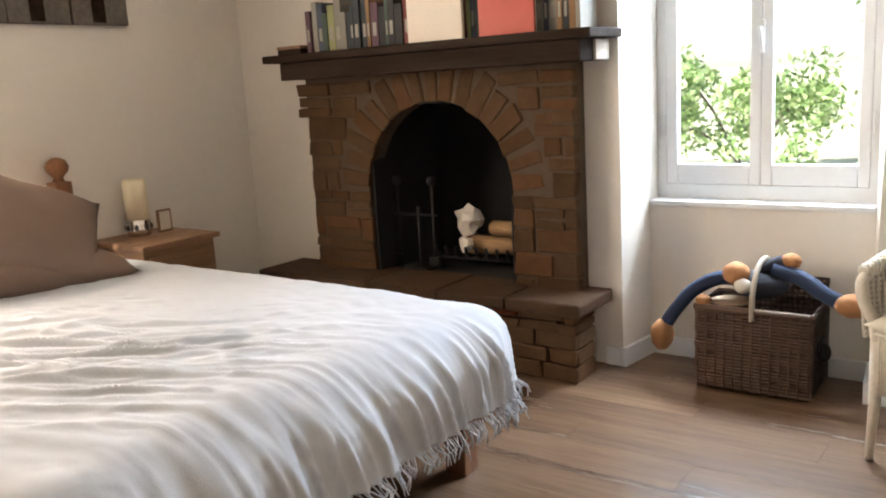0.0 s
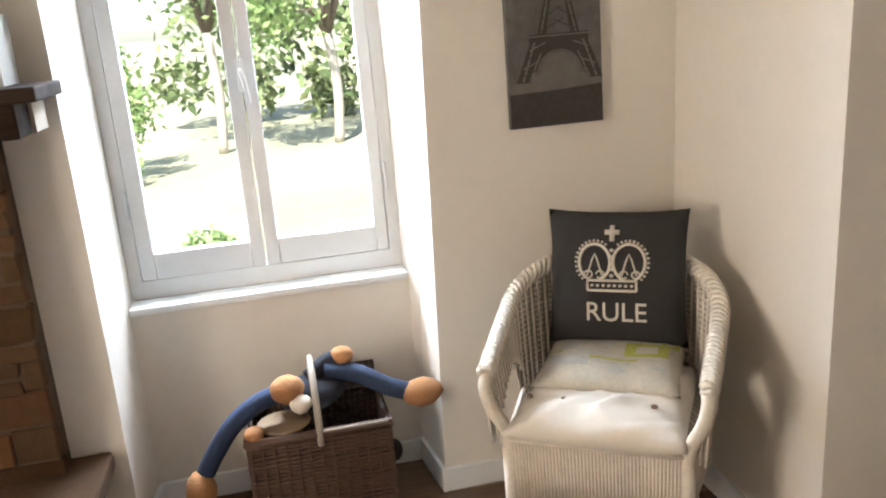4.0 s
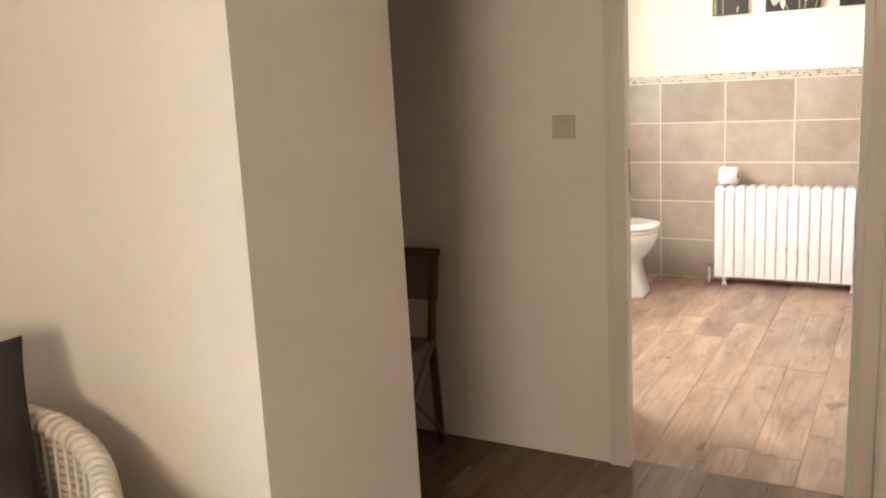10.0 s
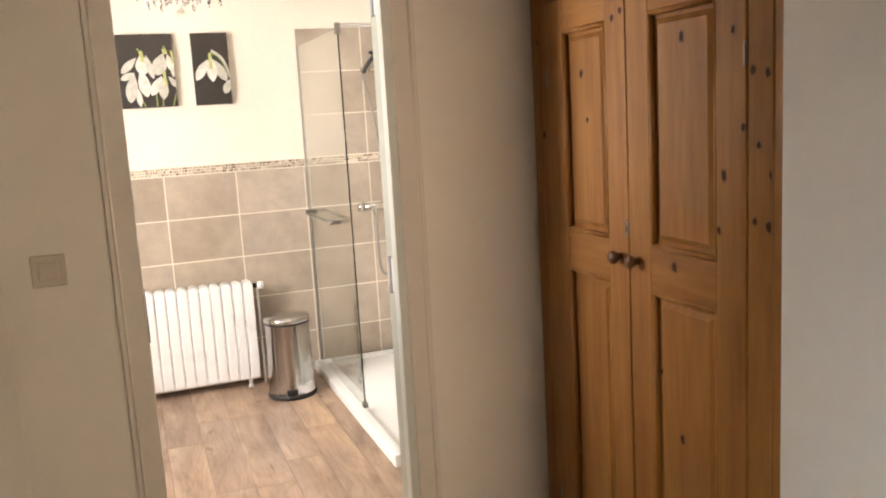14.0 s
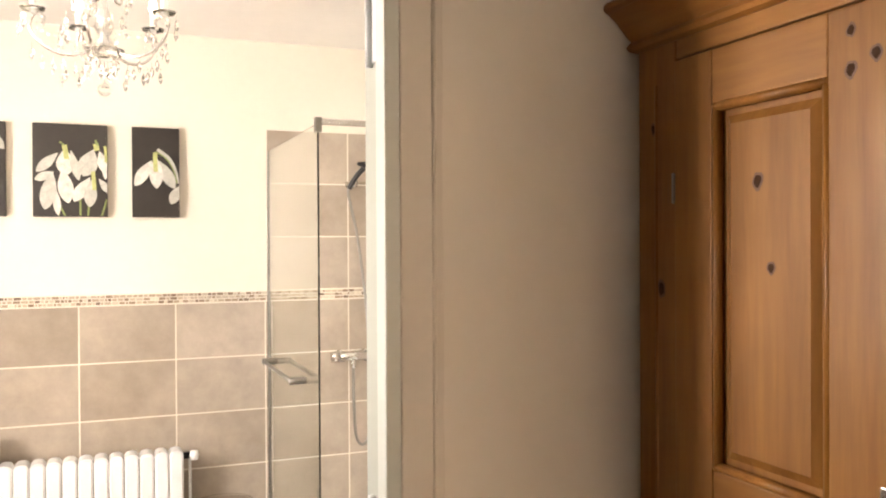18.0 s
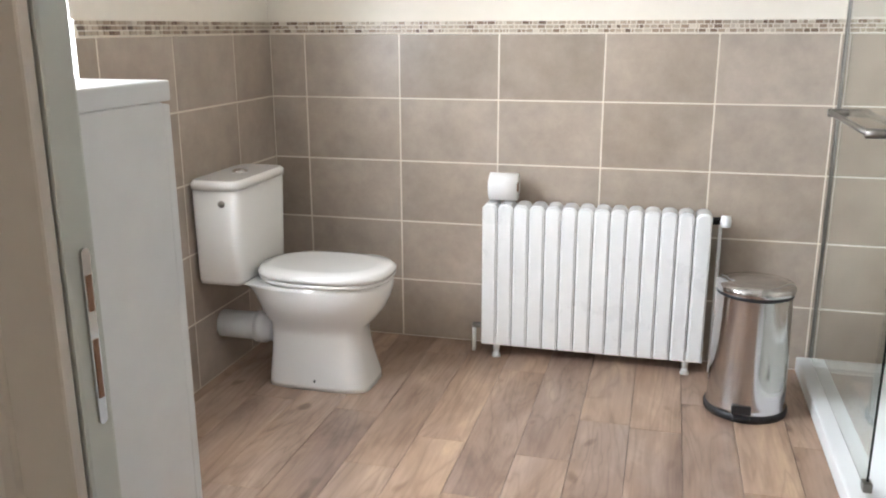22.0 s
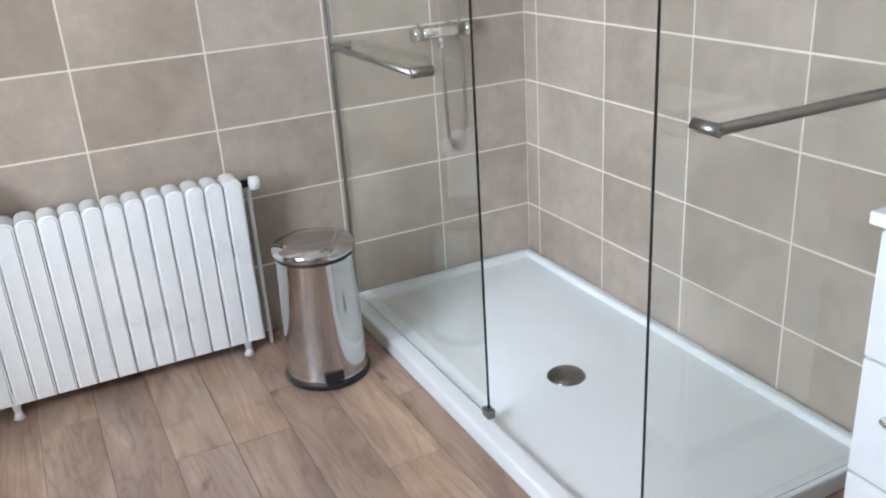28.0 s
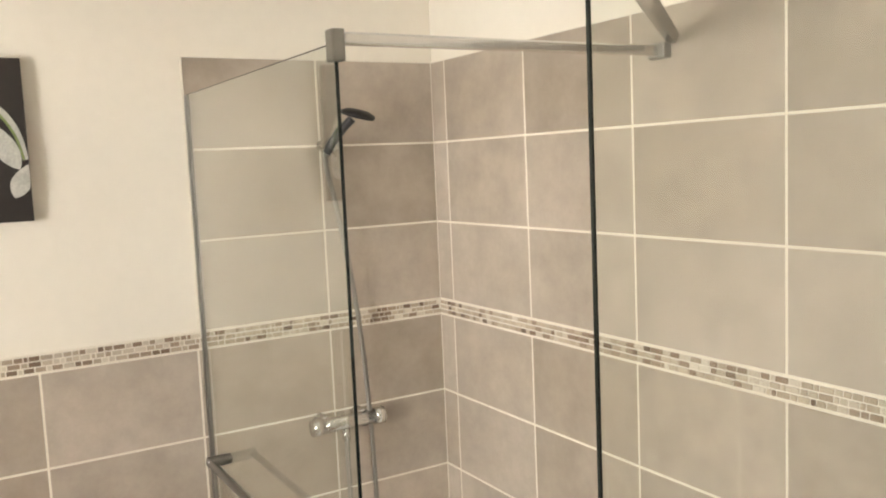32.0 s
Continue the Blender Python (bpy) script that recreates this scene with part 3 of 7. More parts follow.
part("outer_sill", box(-1.2, -0.2, 3.725, 3.98, 0.66, 0.70, 0.005), SLAB, win)

# unseen window beside the bed, behind the walk: added as an opening for the west fill
win = thing("added_window", "unseen white window added behind the bed for warm fill light", "window", (-3.53, 1.02, 0.95), kind="structure")
part("window_frame", boxes((-3.57, -3.51, 0.45, 0.50, 0.95, 2.1), (-3.57, -3.51, 1.55, 1.6, 0.95, 2.1), (-3.57, -3.51, 0.50, 1.55, 0.95, 1.0), (-3.57, -3.51, 0.50, 1.55, 2.05, 2.1), (-3.57, -3.51, 1.0, 1.05, 1.0, 2.05)), PAINT, win)
for y0, y1 in ((0.495, 1.005), (1.045, 1.555)):
    part("pane", boxes((-3.543, -3.539, y0, y1, 0.995, 2.055)), GLASS, win).visible_shadow = False

# window of the bathroom
win = thing("window_2", "white painted bathroom window over the half-height cabinet", "window", (3.32, 3.78, 0.98), kind="structure")
bm = boxes((2.85, 2.90, 3.76, 3.82, 0.985, 2.12), (3.75, 3.80, 3.76, 3.82, 0.985, 2.12), (2.90, 3.75, 3.76, 3.82, 0.985, 1.04), (2.90, 3.75, 3.76, 3.82, 2.06, 2.12), (3.29, 3.36, 3.76, 3.82, 1.04, 2.06))
part("window_frame", bm, PAINT, win)
for x0, x1 in ((2.895, 3.295), (3.355, 3.755)):
    part("pane", boxes((x0, x1, 3.787, 3.791, 1.035, 2.065)), GLASS, win).visible_shadow = False
part("window_sill", box(2.852, 3.798, 3.50, 3.76, 0.982, 1.0, 0.005), PAINT, win)

# door frame of the bathroom
door = thing("door_1", "white doorway frame without a leaf, with hinges and a strike plate", "door frame", (2.285, 1.99, 0), kind="structure")
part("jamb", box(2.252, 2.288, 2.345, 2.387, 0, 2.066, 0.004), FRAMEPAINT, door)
# this jamb's main face is darker and greener than its front edge
part("jamb", box(2.286, 2.365, 1.587, 1.657, 0, 2.066, 0.004), GREENJAMB, door, "grey-green jamb")
part("jamb_edge", box(2.240, 2.285, 1.587, 1.664, 0, 2.066, 0.004), FRAMEPAINT, door, "paler front edge of the jamb")
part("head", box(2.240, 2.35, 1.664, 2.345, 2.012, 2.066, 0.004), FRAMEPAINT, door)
for y0, y1, s in ((1.570, 1.640, 1), (2.3455, 2.415, -1)):
    bm = box(2.236, 2.248, y0, y1, 0, 2.13, 0.003)
    edge = y0 if s > 0 else y1
    rod((2.237, edge + s * 0.016, 0), (2.237, edge + s * 0.016, 2.13), 0.004, bm)
    part("casing", bm, CASING, door)
bm = box(2.236, 2.248, 1.640, 2.3455, 2.07, 2.13, 0.003)
part("casing", bm, CASING, door)
for z in (0.24, 1.06, 1.85):
    bm = box(2.289, 2.317, 1.657, 1.6605, z - 0.05, z + 0.05, 0.001)
    rod((2.319, 1.663, z - 0.055), (2.319, 1.663, z + 0.055), 0.0065, bm)
    part("hinge", bm, PAINT, door, "white painted hinge")
out = [(2.2725 + 0.0050 * math.cos(a), 1.040 + math.copysign(0.0675, math.sin(a) + 1e-9) + 0.005 * math.sin(a)) for a in (2 * math.pi * k / 16 for k in range(16))]
part("strike_plate", prism(out, 1, 2.3425, 2.345), STEEL, door, "steel strike plate")
part("latch_hole", boxes((2.2698, 2.2752, 2.3418, 2.3426, 1.062, 1.091), (2.2698, 2.2752, 2.3418, 2.3426, 0.990, 1.039)), BEDWOOD, door, "brown latch slots")

# light switch on the lobby wall
sw = thing("light_switch", "square beige plastic light switch on the wall", "light switch", (2.25, 2.559, 1.19))
part("plate", box(2.240, 2.25, 2.519, 2.599, 1.15, 1.23, 0.004), SWITCHP, sw)
part("rocker", box(2.235, 2.241, 2.536, 2.582, 1.167, 1.213, 0.003), SWITCHP, sw)


# ---- bedroom ----
# fireplace
fire = thing("fireplace", "brown brick fireplace with an arched opening, raised hearth and oak mantel", "fireplace", (-2.07, 3.2, 0))
FY = 3.205  # face of the brickwork
CX, RAD, SPRING = -2.065, 0.405, 0.775
bm = boxes((-2.86, CX - RAD - 0.012, FY + 0.0035, 3.318, 0.33, 1.33), (CX + RAD + 0.012, -1.345, FY + 0.0035, 3.318, 0.33, 1.33))
arch = [(CX + (RAD + 0.012) * math.cos(a), SPRING + (RAD + 0.012) * math.sin(a)) for a in (math.pi * k / 20 for k in range(21))]
prism([(CX + RAD + 0.012, 1.33)] + [(x, z) for x, z in arch] + [(CX - RAD - 0.012, 1.33)], 1, FY + 0.0035, 3.318, bm)
part("core", bm, MORTAR, fire, "sandy mortar joints")
bm = bmesh.new()
shells = []
for e, back, top, low in ((0.012, 3.80, 1.176, 0.345), (0.002, 3.85, 1.186, 0.305)):
    x0, x1 = CX - RAD + e, CX + RAD - e
    shells.append([bm.verts.new(p) for p in ((x0, 3.222, low), (x1, 3.222, low), (x1, 3.222, top), (x0, 3.222, top), (x0, back, low), (x1, back, low), (x1, back, top), (x0, back, top))])
for v in shells:
    for q in ((4, 5, 6, 7), (0, 1, 5, 4), (2, 3, 7, 6), (1, 2, 6, 5), (3, 0, 4, 7)):
        bm.faces.new([v[k] for k in q])
for k in range(4):
    bm.faces.new((shells[0][k], shells[0][(k + 1) % 4], shells[1][(k + 1) % 4], shells[1][k]))
part("firebox", bm, SOOT, fire, "soot-blackened firebox")
rnd = random.Random(4)


def brick(cx, cz, w, h, tilt=0.0, proud=0.0, depth=0.05, name="brick", par=None, y=None, mat=None):
    bm = bmesh.new()
    fy = (FY if y is None else y) - proud
    g = bmesh.ops.create_cube(bm, size=1.0)
    for v in bm.verts:
        v.co = Vector((v.co.x * w, v.co.y * depth, v.co.z * h))
        v.co += Vector((rnd.uniform(-1, 1) * 0.009, rnd.uniform(-1, 1) * 0.004, rnd.uniform(-1, 1) * 0.007))
    bmesh.ops.bevel(bm, geom=bm.edges[:], offset=min(w, h, 0.06) * 0.09, segments=1, affect="EDGES")
    bmesh.ops.transform(bm, matrix=Matrix.Translation((cx, fy + depth / 2, cz)) @ Matrix.Rotation(tilt, 4, "Y"), verts=bm.verts[:])
    return part(name, bm, mat or BRICK, par or fire)


# voussoirs
n = 17
for k in range(n):
    a = math.pi * (k + 0.5) / n
    ln = rnd.uniform(0.15, 0.20)
    r = RAD + 0.006 + ln / 2
    brick(CX + r * math.cos(a), SPRING + r * math.sin(a), rnd.uniform(0.066, 0.086), ln, math.pi / 2 - a + rnd.uniform(-0.05, 0.05), rnd.uniform(0.0, 0.006))
# courses
z, row = 0.345, 0
while z < 1.30:
    h = rnd.choice((0.052, 0.066, 0.085, 0.11))
    h = min(h, 1.325 - z)
    zc = z + h / 2
    for side in (-1, 1):
        lo, hi = (-2.87, CX) if side < 0 else (CX, -1.335)
        if z > 1.12 and side < 0:
            lo -= 0.05
        if zc < SPRING:
            edge = RAD + 0.006
        else:
            q = (RAD + 0.205) ** 2 - (zc - SPRING) ** 2
            edge = math.sqrt(q) if q > 0 else 0.0
            edge = max(edge, 0.0)
        a, b = (lo, CX - edge) if side < 0 else (CX + edge, hi)
        x = a
        while x < b - 0.03:
            w = min(rnd.uniform(0.07, 0.27), b - x)
            if b - (x + w) < 0.05:
                w = b - x
            if h > 0.02:
                if h > 0.08 and w > 0.1 and rnd.random() < 0.35:
                    brick(x + w / 2, zc + h / 4, w - 0.008, h / 2 - 0.006, rnd.uniform(-0.04, 0.04), rnd.uniform(0, 0.007))
                    brick(x + w / 2, zc - h / 4, w - 0.008, h / 2 - 0.006, rnd.uniform(-0.04, 0.04), rnd.uniform(0, 0.007))
                else:
                    brick(x + w / 2, zc, w - 0.008, h - 0.007, rnd.uniform(-0.05, 0.05), rnd.uniform(0, 0.008))
            x += w
    z += h
    row += 1
# raised hearth
REDBRICK = pieces("fire_red_brick", [(0.0, (0.17, 0.050, 0.020)), (0.5, (0.24, 0.075, 0.030)), (1.0, (0.20, 0.085, 0.040))], 0.85, 26, 0.7, mottle=0.6)
bm = boxes((-3.04, -2.31, 3.05, FY + 0.02, 0, 0.298), (-1.71, -1.285, 3.05, FY + 0.02, 0, 0.298), (-2.31, -1.71, 3.05, FY + 0.02, 0.215, 0.298), (-2.31, -1.71, 3.16, FY + 0.02, 0, 0.215))
part("hearth_core", bm, MORTAR, fire)
z = 0.0
for h in (0.075, 0.070, 0.070, 0.042, 0.042):
    x = -3.06
    while x < -1.27:
        w = min(rnd.uniform(0.14, 0.26), -1.262 - x)
        mid = x + w / 2
        if not (-2.36 < mid < -1.66 and z < 0.2):
            brick(mid, z + h / 2, w - 0.01, h - 0.008, 0, rnd.uniform(0, 0.012), 0.07, y=3.02, mat=REDBRICK if -2.65 < mid < -1.62 and z > 0.25 else BRICK)
        x += w
        if x > -1.29:
            break
    bm = box(-1.285, -1.262, 3.04, 3.20, z + 0.003, z + h - 0.004, 0.004)
    part("brick", bm, BRICK, fire)
    z += h
part("ash_opening", boxes((-2.31, -1.71, 3.155, 3.16, 0.0, 0.215), (-2.31, -2.30, 3.04, 3.155, 0.0, 0.215), (-1.72, -1.71, 3.04, 3.155, 0.0, 0.215), (-2.30, -1.72, 3.04, 3.155, 0.205, 0.215), (-2.30, -1.72, 3.04, 3.155, 0.0, 0.004)), SOOT, fire, "dark ash opening")
x = -3.10
for w in (0.40, 0.34, 0.42, 0.36, 0.36):
    bm = box(x + 0.003, x + w - 0.003, 2.975, 3.30, 0.299, 0.352, 0.008)
    for v in bm.verts:
        v.co += Vector((0, rnd.uniform(-0.004, 0.004), rnd.uniform(-0.003, 0.003)))
    part("hearth_stone", bm, SLAB, fire, "worn stone hearth slab")
    x += w
# mantel
bm = box(-2.88, -1.229, 3.055, 3.318, 1.322, 1.408, 0.006)
part("mantel_beam", bm, OAKDARK, fire, "dark oak beam")
bm = box(-2.965, -1.168, 3.02, 3.318, 1.409, 1.446, 0.006)
part("mantel_shelf", bm, OAKDARK, fire, "dark oak shelf")
bm = box(-1.228, -1.216, 3.17, 3.30, 1.325, 1.404, 0.002)
part("beam_end", bm, plain("limewash", (0.40, 0.35, 0.285), 0.9, var=0.15), fire, "limewashed beam end")

# fire irons, grate, logs
irons = thing("fire_irons", "black wrought iron fire tools standing in the fireplace", "fire irons", (-2.3, 3.36, 0.345))
bm = rod((-2.30, 3.36, 0.346), (-2.30, 3.36, 0.362), 0.09, n=16)
part("stand", bm, IRON, irons)
for x in (-2.43, -2.21):
    bm = rod((x, 3.36, 0.40), (x, 3.36, 0.78), 0.008)
    lathe([(0, 0.0), (0.018, 0.01), (0.024, 0.03), (0.016, 0.045), (0, 0.05)], (x, 3.36, 0.765), bm, 12)
    box(x - 0.03, x + 0.03, 3.345, 3.36, 0.365, 0.41, 0.003, bm)
    part("poker", bm, IRON, irons)
part("cross_bar", rod((-2.45, 3.36, 0.62), (-2.18, 3.36, 0.62), 0.007), IRON, irons)
part("post", rod((-2.30, 3.36, 0.36), (-2.30, 3.36, 0.66), 0.010), IRON, irons)

grate = thing("fire_grate", "black iron fire basket on short legs", "fire grate", (-1.95, 3.5, 0.345))
for x in np.linspace(-2.2, -1.72, 9):
    part("bar", tube(curve_points([(x, 3.35, 0.47), (x, 3.38, 0.42), (x, 3.5, 0.41), (x, 3.64, 0.44)]), 0.008), IRON, grate)
for y in (3.4, 3.6):
    part("rail", rod((-2.22, y, 0.408), (-1.70, y, 0.408), 0.010), IRON, grate)
for x in (-2.19, -1.73):
    for y in (3.4, 3.6):
        part("leg", rod((x, y, 0.346), (x, y, 0.41), 0.011), IRON, grate)
LOG = wood("split_log", (0.20, 0.11, 0.05), (0.46, 0.29, 0.15), 0, 0.85, 14)
for i, (a, b, r) in enumerate([((-2.12, 3.5, 0.455), (-1.72, 3.47, 0.47), 0.042), ((-1.98, 3.56, 0.535), (-1.70, 3.50, 0.545), 0.04), ((-2.15, 3.58, 0.46), (-1.8, 3.6, 0.46), 0.035)]):
    bm = rod(a, b, r, n=9)
    for v in bm.verts:
        v.co += Vector((0, 1, 1)) * 0.012 * noise.noise(v.co * 9)
    solid("log", bm, [LOG, LOG, BARK][i], "split firewood log lying on the fire grate", "log", a, group="logs on the grate")
bm = blob((-2.09, 3.50, 0.585), (0.072, 0.05, 0.075), rough=0.9, sub=2)
for f in bm.faces:
    f.smooth = False
solid("paper_ball", bm, CALICO, "crumpled white paper lying on the logs", "paper", (-2.09, 3.5, 0.52))
bm = blob((-2.05, 3.40, 0.475), (0.035, 0.03, 0.04), rough=0.9, sub=2, seed=3)
for f in bm.faces:
    f.smooth = False
solid("paper_ball", bm, CALICO, "small crumpled paper ball in the fire grate", "paper", (-2.05, 3.4, 0.44))

# books on the mantel
BOOKC = [(0.03, 0.04, 0.05), (0.25, 0.05, 0.04), (0.05, 0.09, 0.06), (0.32, 0.30, 0.26), (0.10, 0.16, 0.12), (0.36, 0.10, 0.05), (0.40, 0.42, 0.18), (0.07, 0.08, 0.14), (0.45, 0.42, 0.36), (0.30, 0.16, 0.06), (0.14, 0.06, 0.09), (0.02, 0.02, 0.02)]
BOOKM = [plain("book_cloth", shade(c, 0.6), 0.7, var=0.12, big=12, fine=90, bump=0.15) for c in BOOKC]
PAGES = plain("book_pages", (0.66, 0.60, 0.48), 0.9, var=0.08, fine=200, bump=0.3)


def book(x, w, h, depth, cover, label, y=3.10, lean=0.0):
    ob = thing("book", label, "book", (x + w / 2, y + depth / 2, 1.447), group="books on the mantel")
    m = Matrix.Translation((x, 0, 1.447)) @ Matrix.Rotation(lean, 4, "Y") @ Matrix.Translation((-x, 0, -1.447))
    bm = boxes((x, x + 0.002, y, y + depth, 1.4472, 1.447 + h), (x + w - 0.002, x + w, y, y + depth, 1.4472, 1.447 + h), (x + 0.002, x + w - 0.002, y, y + 0.003, 1.4472, 1.447 + h))
    bm.transform(m)
    part("cover", bm, cover, ob)
    bm = boxes((x + 0.002, x + w - 0.002, y + 0.003, y + depth - 0.004, 1.450, 1.444 + h))
    bm.transform(m)
    part("pages", bm, PAGES, ob)
    if h > 0.19:
        part("title_bar", boxes((x + w * 0.25, x + w * 0.75, y - 0.0012, y - 0.0002, 1.50, 1.56)), BOOKM[8], ob)


rnd = random.Random(9)
x = -2.74
NAMES = ["upright hardback book with a worn spine on the mantel shelf", "slim paperback book standing on the mantel shelf"]
while x < -1.27:
    w, h = rnd.uniform(0.017, 0.045), rnd.uniform(0.17, 0.25)
    book(x, w, h, rnd.uniform(0.13, 0.17), rnd.choice(BOOKM), NAMES[0] if w > 0.028 else NAMES[1], y=rnd.uniform(3.12, 3.135))
    x += w + 0.0025


def board_book(x0, x1, h, mat, label):
    ob = thing("book", label, "book", ((x0 + x1) / 2, 3.08, 1.447), group="books on the mantel")
    part("cover", box(x0, x1, 3.072, 3.084, 1.4472, 1.447 + h, 0.002), mat, ob)
    part("pages", boxes((x0 + 0.004, x1 - 0.004, 3.0842, 3.098, 1.450, 1.443 + h)), PAGES, ob)


board_book(-2.075, -1.785, 0.27, CALICO, "large cream hardback standing with its cover outwards")
board_book(-1.70, -1.435, 0.25, plain("red_book_cloth", (0.42, 0.055, 0.03), 0.55, var=0.08, fine=80), "large red hardback standing with its cover outwards")
boxy = thing("wooden_box", "small flat wooden box lying at the end of the mantel", "box", (-2.87, 3.16, 1.447))
part("body", box(-2.93, -2.77, 3.10, 3.24, 1.4472, 1.475, 0.003), OAKDARK, boxy)
part("lid", box(-2.933, -2.767, 3.097, 3.243, 1.4755, 1.49, 0.003), NIGHT, boxy)

# bed
bed = thing("bed", "double bed with a brown wooden frame and turned corner posts", "bed", (-2.25, 1.45, 0))
for x, y, top in ((-1.245, 2.132, 0.40), (-1.245, 0.72, 0.40), (-3.36, 2.09, 0.93), (-3.36, 0.72, 0.93)):
    bm = box(x - 0.04, x + 0.04, y - 0.04, y + 0.04, 0, top, 0.006)
    if top > 0.5:
        lathe([(0.03, 0.0), (0.022, 0.012), (0.022, 0.02), (0.046, 0.045), (0.052, 0.068), (0.04, 0.095), (0.018, 0.108), (0, 0.11)], (x, y, top), bm, 18)
    part("post", bm, BEDWOOD, bed)
part("headboard", box(-3.385, -3.345, 0.762, 2.048, 0.35, 0.86, 0.01), BEDWOOD, bed)
part("footboard", box(-1.270, -1.230, 0.762, 2.09, 0.24, 0.38, 0.008), BEDWOOD, bed)
for y in (0.735, 2.12):
    part("side_rail", box(-3.32, -1.287, y - 0.014, y + 0.014, 0.24, 0.38, 0.006), BEDWOOD, bed)
part("mattress", box(-3.33, -1.36, 0.78, 1.98, 0.385, 0.545, 0.06, seg=3), COTTON, bed)

X0, X1, Y0, Y1, R = -3.30, -1.208, 0.74, 2.075, 0.19


def ridge(x, y, s):
    """Sharp folds: high where the noise passes through nought."""
    return max(0.0, 1 - 2.6 * abs(noise.noise(Vector((x, y, s))))) ** 2


def hem_of(dx, dy):
    """How far the throw hangs over: less at the foot than at the sides."""
    return 0.375 + 0.075 * abs(dy) / max(1e-6, math.hypot(dx, dy))


def within(a, b):
    """Nearest point of the bed's top, whose foot corners are rounded."""
    qx, qy = min(max(a, X0), X1), min(max(b, Y0), Y1)
    cx, cy = X1 - 0.11, min(max(qy, Y0 + 0.11), Y1 - 0.11)
    if a > cx and abs(qy - cy) > 1e-9:
        h = math.hypot(a - cx, b - cy)
        if h > 0.11:
            return cx + (a - cx) * 0.11 / h, cy + (b - cy) * 0.11 / h
        return a, b
    return qx, qy


def throw_place(a, b):
    """Where the point (a, b) of the flat throw comes to lie."""
    qx, qy = within(a, b)
    dx, dy = a - qx, b - qy
    d = math.hypot(dx, dy)
    c, s = 0.85 * qx + 0.53 * qy, 0.85 * qy - 0.53 * qx
    bent = 0.5 * noise.noise(Vector((qx * 1.3, qy * 1.3, 8)))
    zone = max(0.0, min(1.0, 1.35 - 1.5 * math.hypot((qx + 1.85) / 1.0, (qy - 1.25) / 0.75)))
    swell = 0.012 * noise.noise(Vector((qx * 0.9 + 4, qy * 1.1, 0.7)))
    wr = (0.020 * ridge(c * 2.2 + bent, s * 10 + bent * 4, 1.0) + 0.013 * ridge(c * 4.6, s * 23 + bent * 5, 5.0)) * zone + 0.003 * ridge(c * 2, s * 6, 3.0)
    wr += 0.003 * noise.noise(Vector((a * 14, b * 22, 2.0)))
    sag = 0.018 * max(0.0, 1 - math.hypot(qx - X1, qy - Y1) / 0.45) ** 1.5
    top = 0.602 + swell + wr - sag
    if d < 1e-6:
        return Vector((qx, qy, top))
    nx, ny = dx / d, dy / d
    turn = min(d / R, math.pi / 2)
    out, drop = R * math.sin(turn), R * (1 - math.cos(turn)) + max(0.0, d - R * math.pi / 2) * 0.97
    along = qx * ny - qy * nx + math.atan2(ny, nx) * 0.30
    lean_ = along + 0.10 * d + 0.05 * noise.noise(Vector((along * 4, d * 3, 7)))
    fold = 0.030 * ridge(lean_ * 6.5, d * 0.7, 11.0) + 0.018 * ridge(lean_ * 15, d * 1.3, 13.0) + 0.008 * ridge(lean_ * 30, d * 2.2, 17.0)
    fold += 0.016 * noise.noise(Vector((lean_ * 3, d, 3)))
    hang = min(1.0, max(0.0, d - 0.02) / 0.20)
    corner = 4 * abs(nx * ny) ** 2
    fold *= 1 - 0.6 * corner
    out += fold * hang + (0.015 + 0.01 * corner) * hang * d / 0.4
    drop -= (0.06 * corner + 0.25 * sag) * hang
    return Vector((qx + nx * out, qy + ny * out, top - drop))


bm = bmesh.new()
N, K, DMAX = 270, 230, 0.47
grid = []
for i in range(N + 1):
    a = X0 - 0.02 + (X1 + DMAX - X0 + 0.02) * i / N
    line = []
    for j in range(K + 1):
        b = Y0 - DMAX + (Y1 - Y0 + 2 * DMAX) * j / K
        qx, qy = within(a, b)
        d = math.hypot(a - qx, b - qy)
        lim = hem_of(a - qx, b - qy) + 0.02 * noise.noise(Vector((a * 3, b * 3, 0)))
        if d > lim:
            line.append(bm.verts.new(throw_place(qx + (a - qx) * lim / d, qy + (b - qy) * lim / d)))
        else:
            line.append(bm.verts.new(throw_place(a, b)))
    grid.append(line)
for i in range(N):
    for j in range(K):
        bm.faces.new((grid[i][j], grid[i + 1][j], grid[i + 1][j + 1], grid[i][j + 1])).smooth = True
bmesh.ops.remove_doubles(bm, verts=bm.verts[:], dist=0.0008)
bmesh.ops.dissolve_degenerate(bm, edges=bm.edges[:], dist=0.0005)
throw = thing("bed_throw", "creased white cotton throw with a tasselled hem over the bed", "bedspread", (-2.25, 1.45, 0.575))
part("cloth", bm, COTTON, throw, smooth=True)
bm = bmesh.new()
for k in range(260):
    if k < 190:
        a, b = X1 + 0.375, Y0 - 0.1 + (Y1 - Y0 + 0.15) * k / 190
    else:
        ang = (k - 190) / 70 * 1.6
        hem = hem_of(math.cos(ang), math.sin(ang))
        a, b = X1 - 0.11 + (hem + 0.11) * math.cos(ang), Y1 - 0.11 + (hem + 0.11) * math.sin(ang)
    p = throw_place(a, b)
    q = p + Vector((rnd.uniform(0.0, 0.035), rnd.uniform(-0.02, 0.03), -rnd.uniform(0.035, 0.06)))
    tube([p + Vector((0, 0, 0.004)), (p + q) / 2 + Vector((rnd.uniform(0, 0.02), rnd.uniform(-0.01, 0.02), 0)), q], 0.0022, bm, 4)
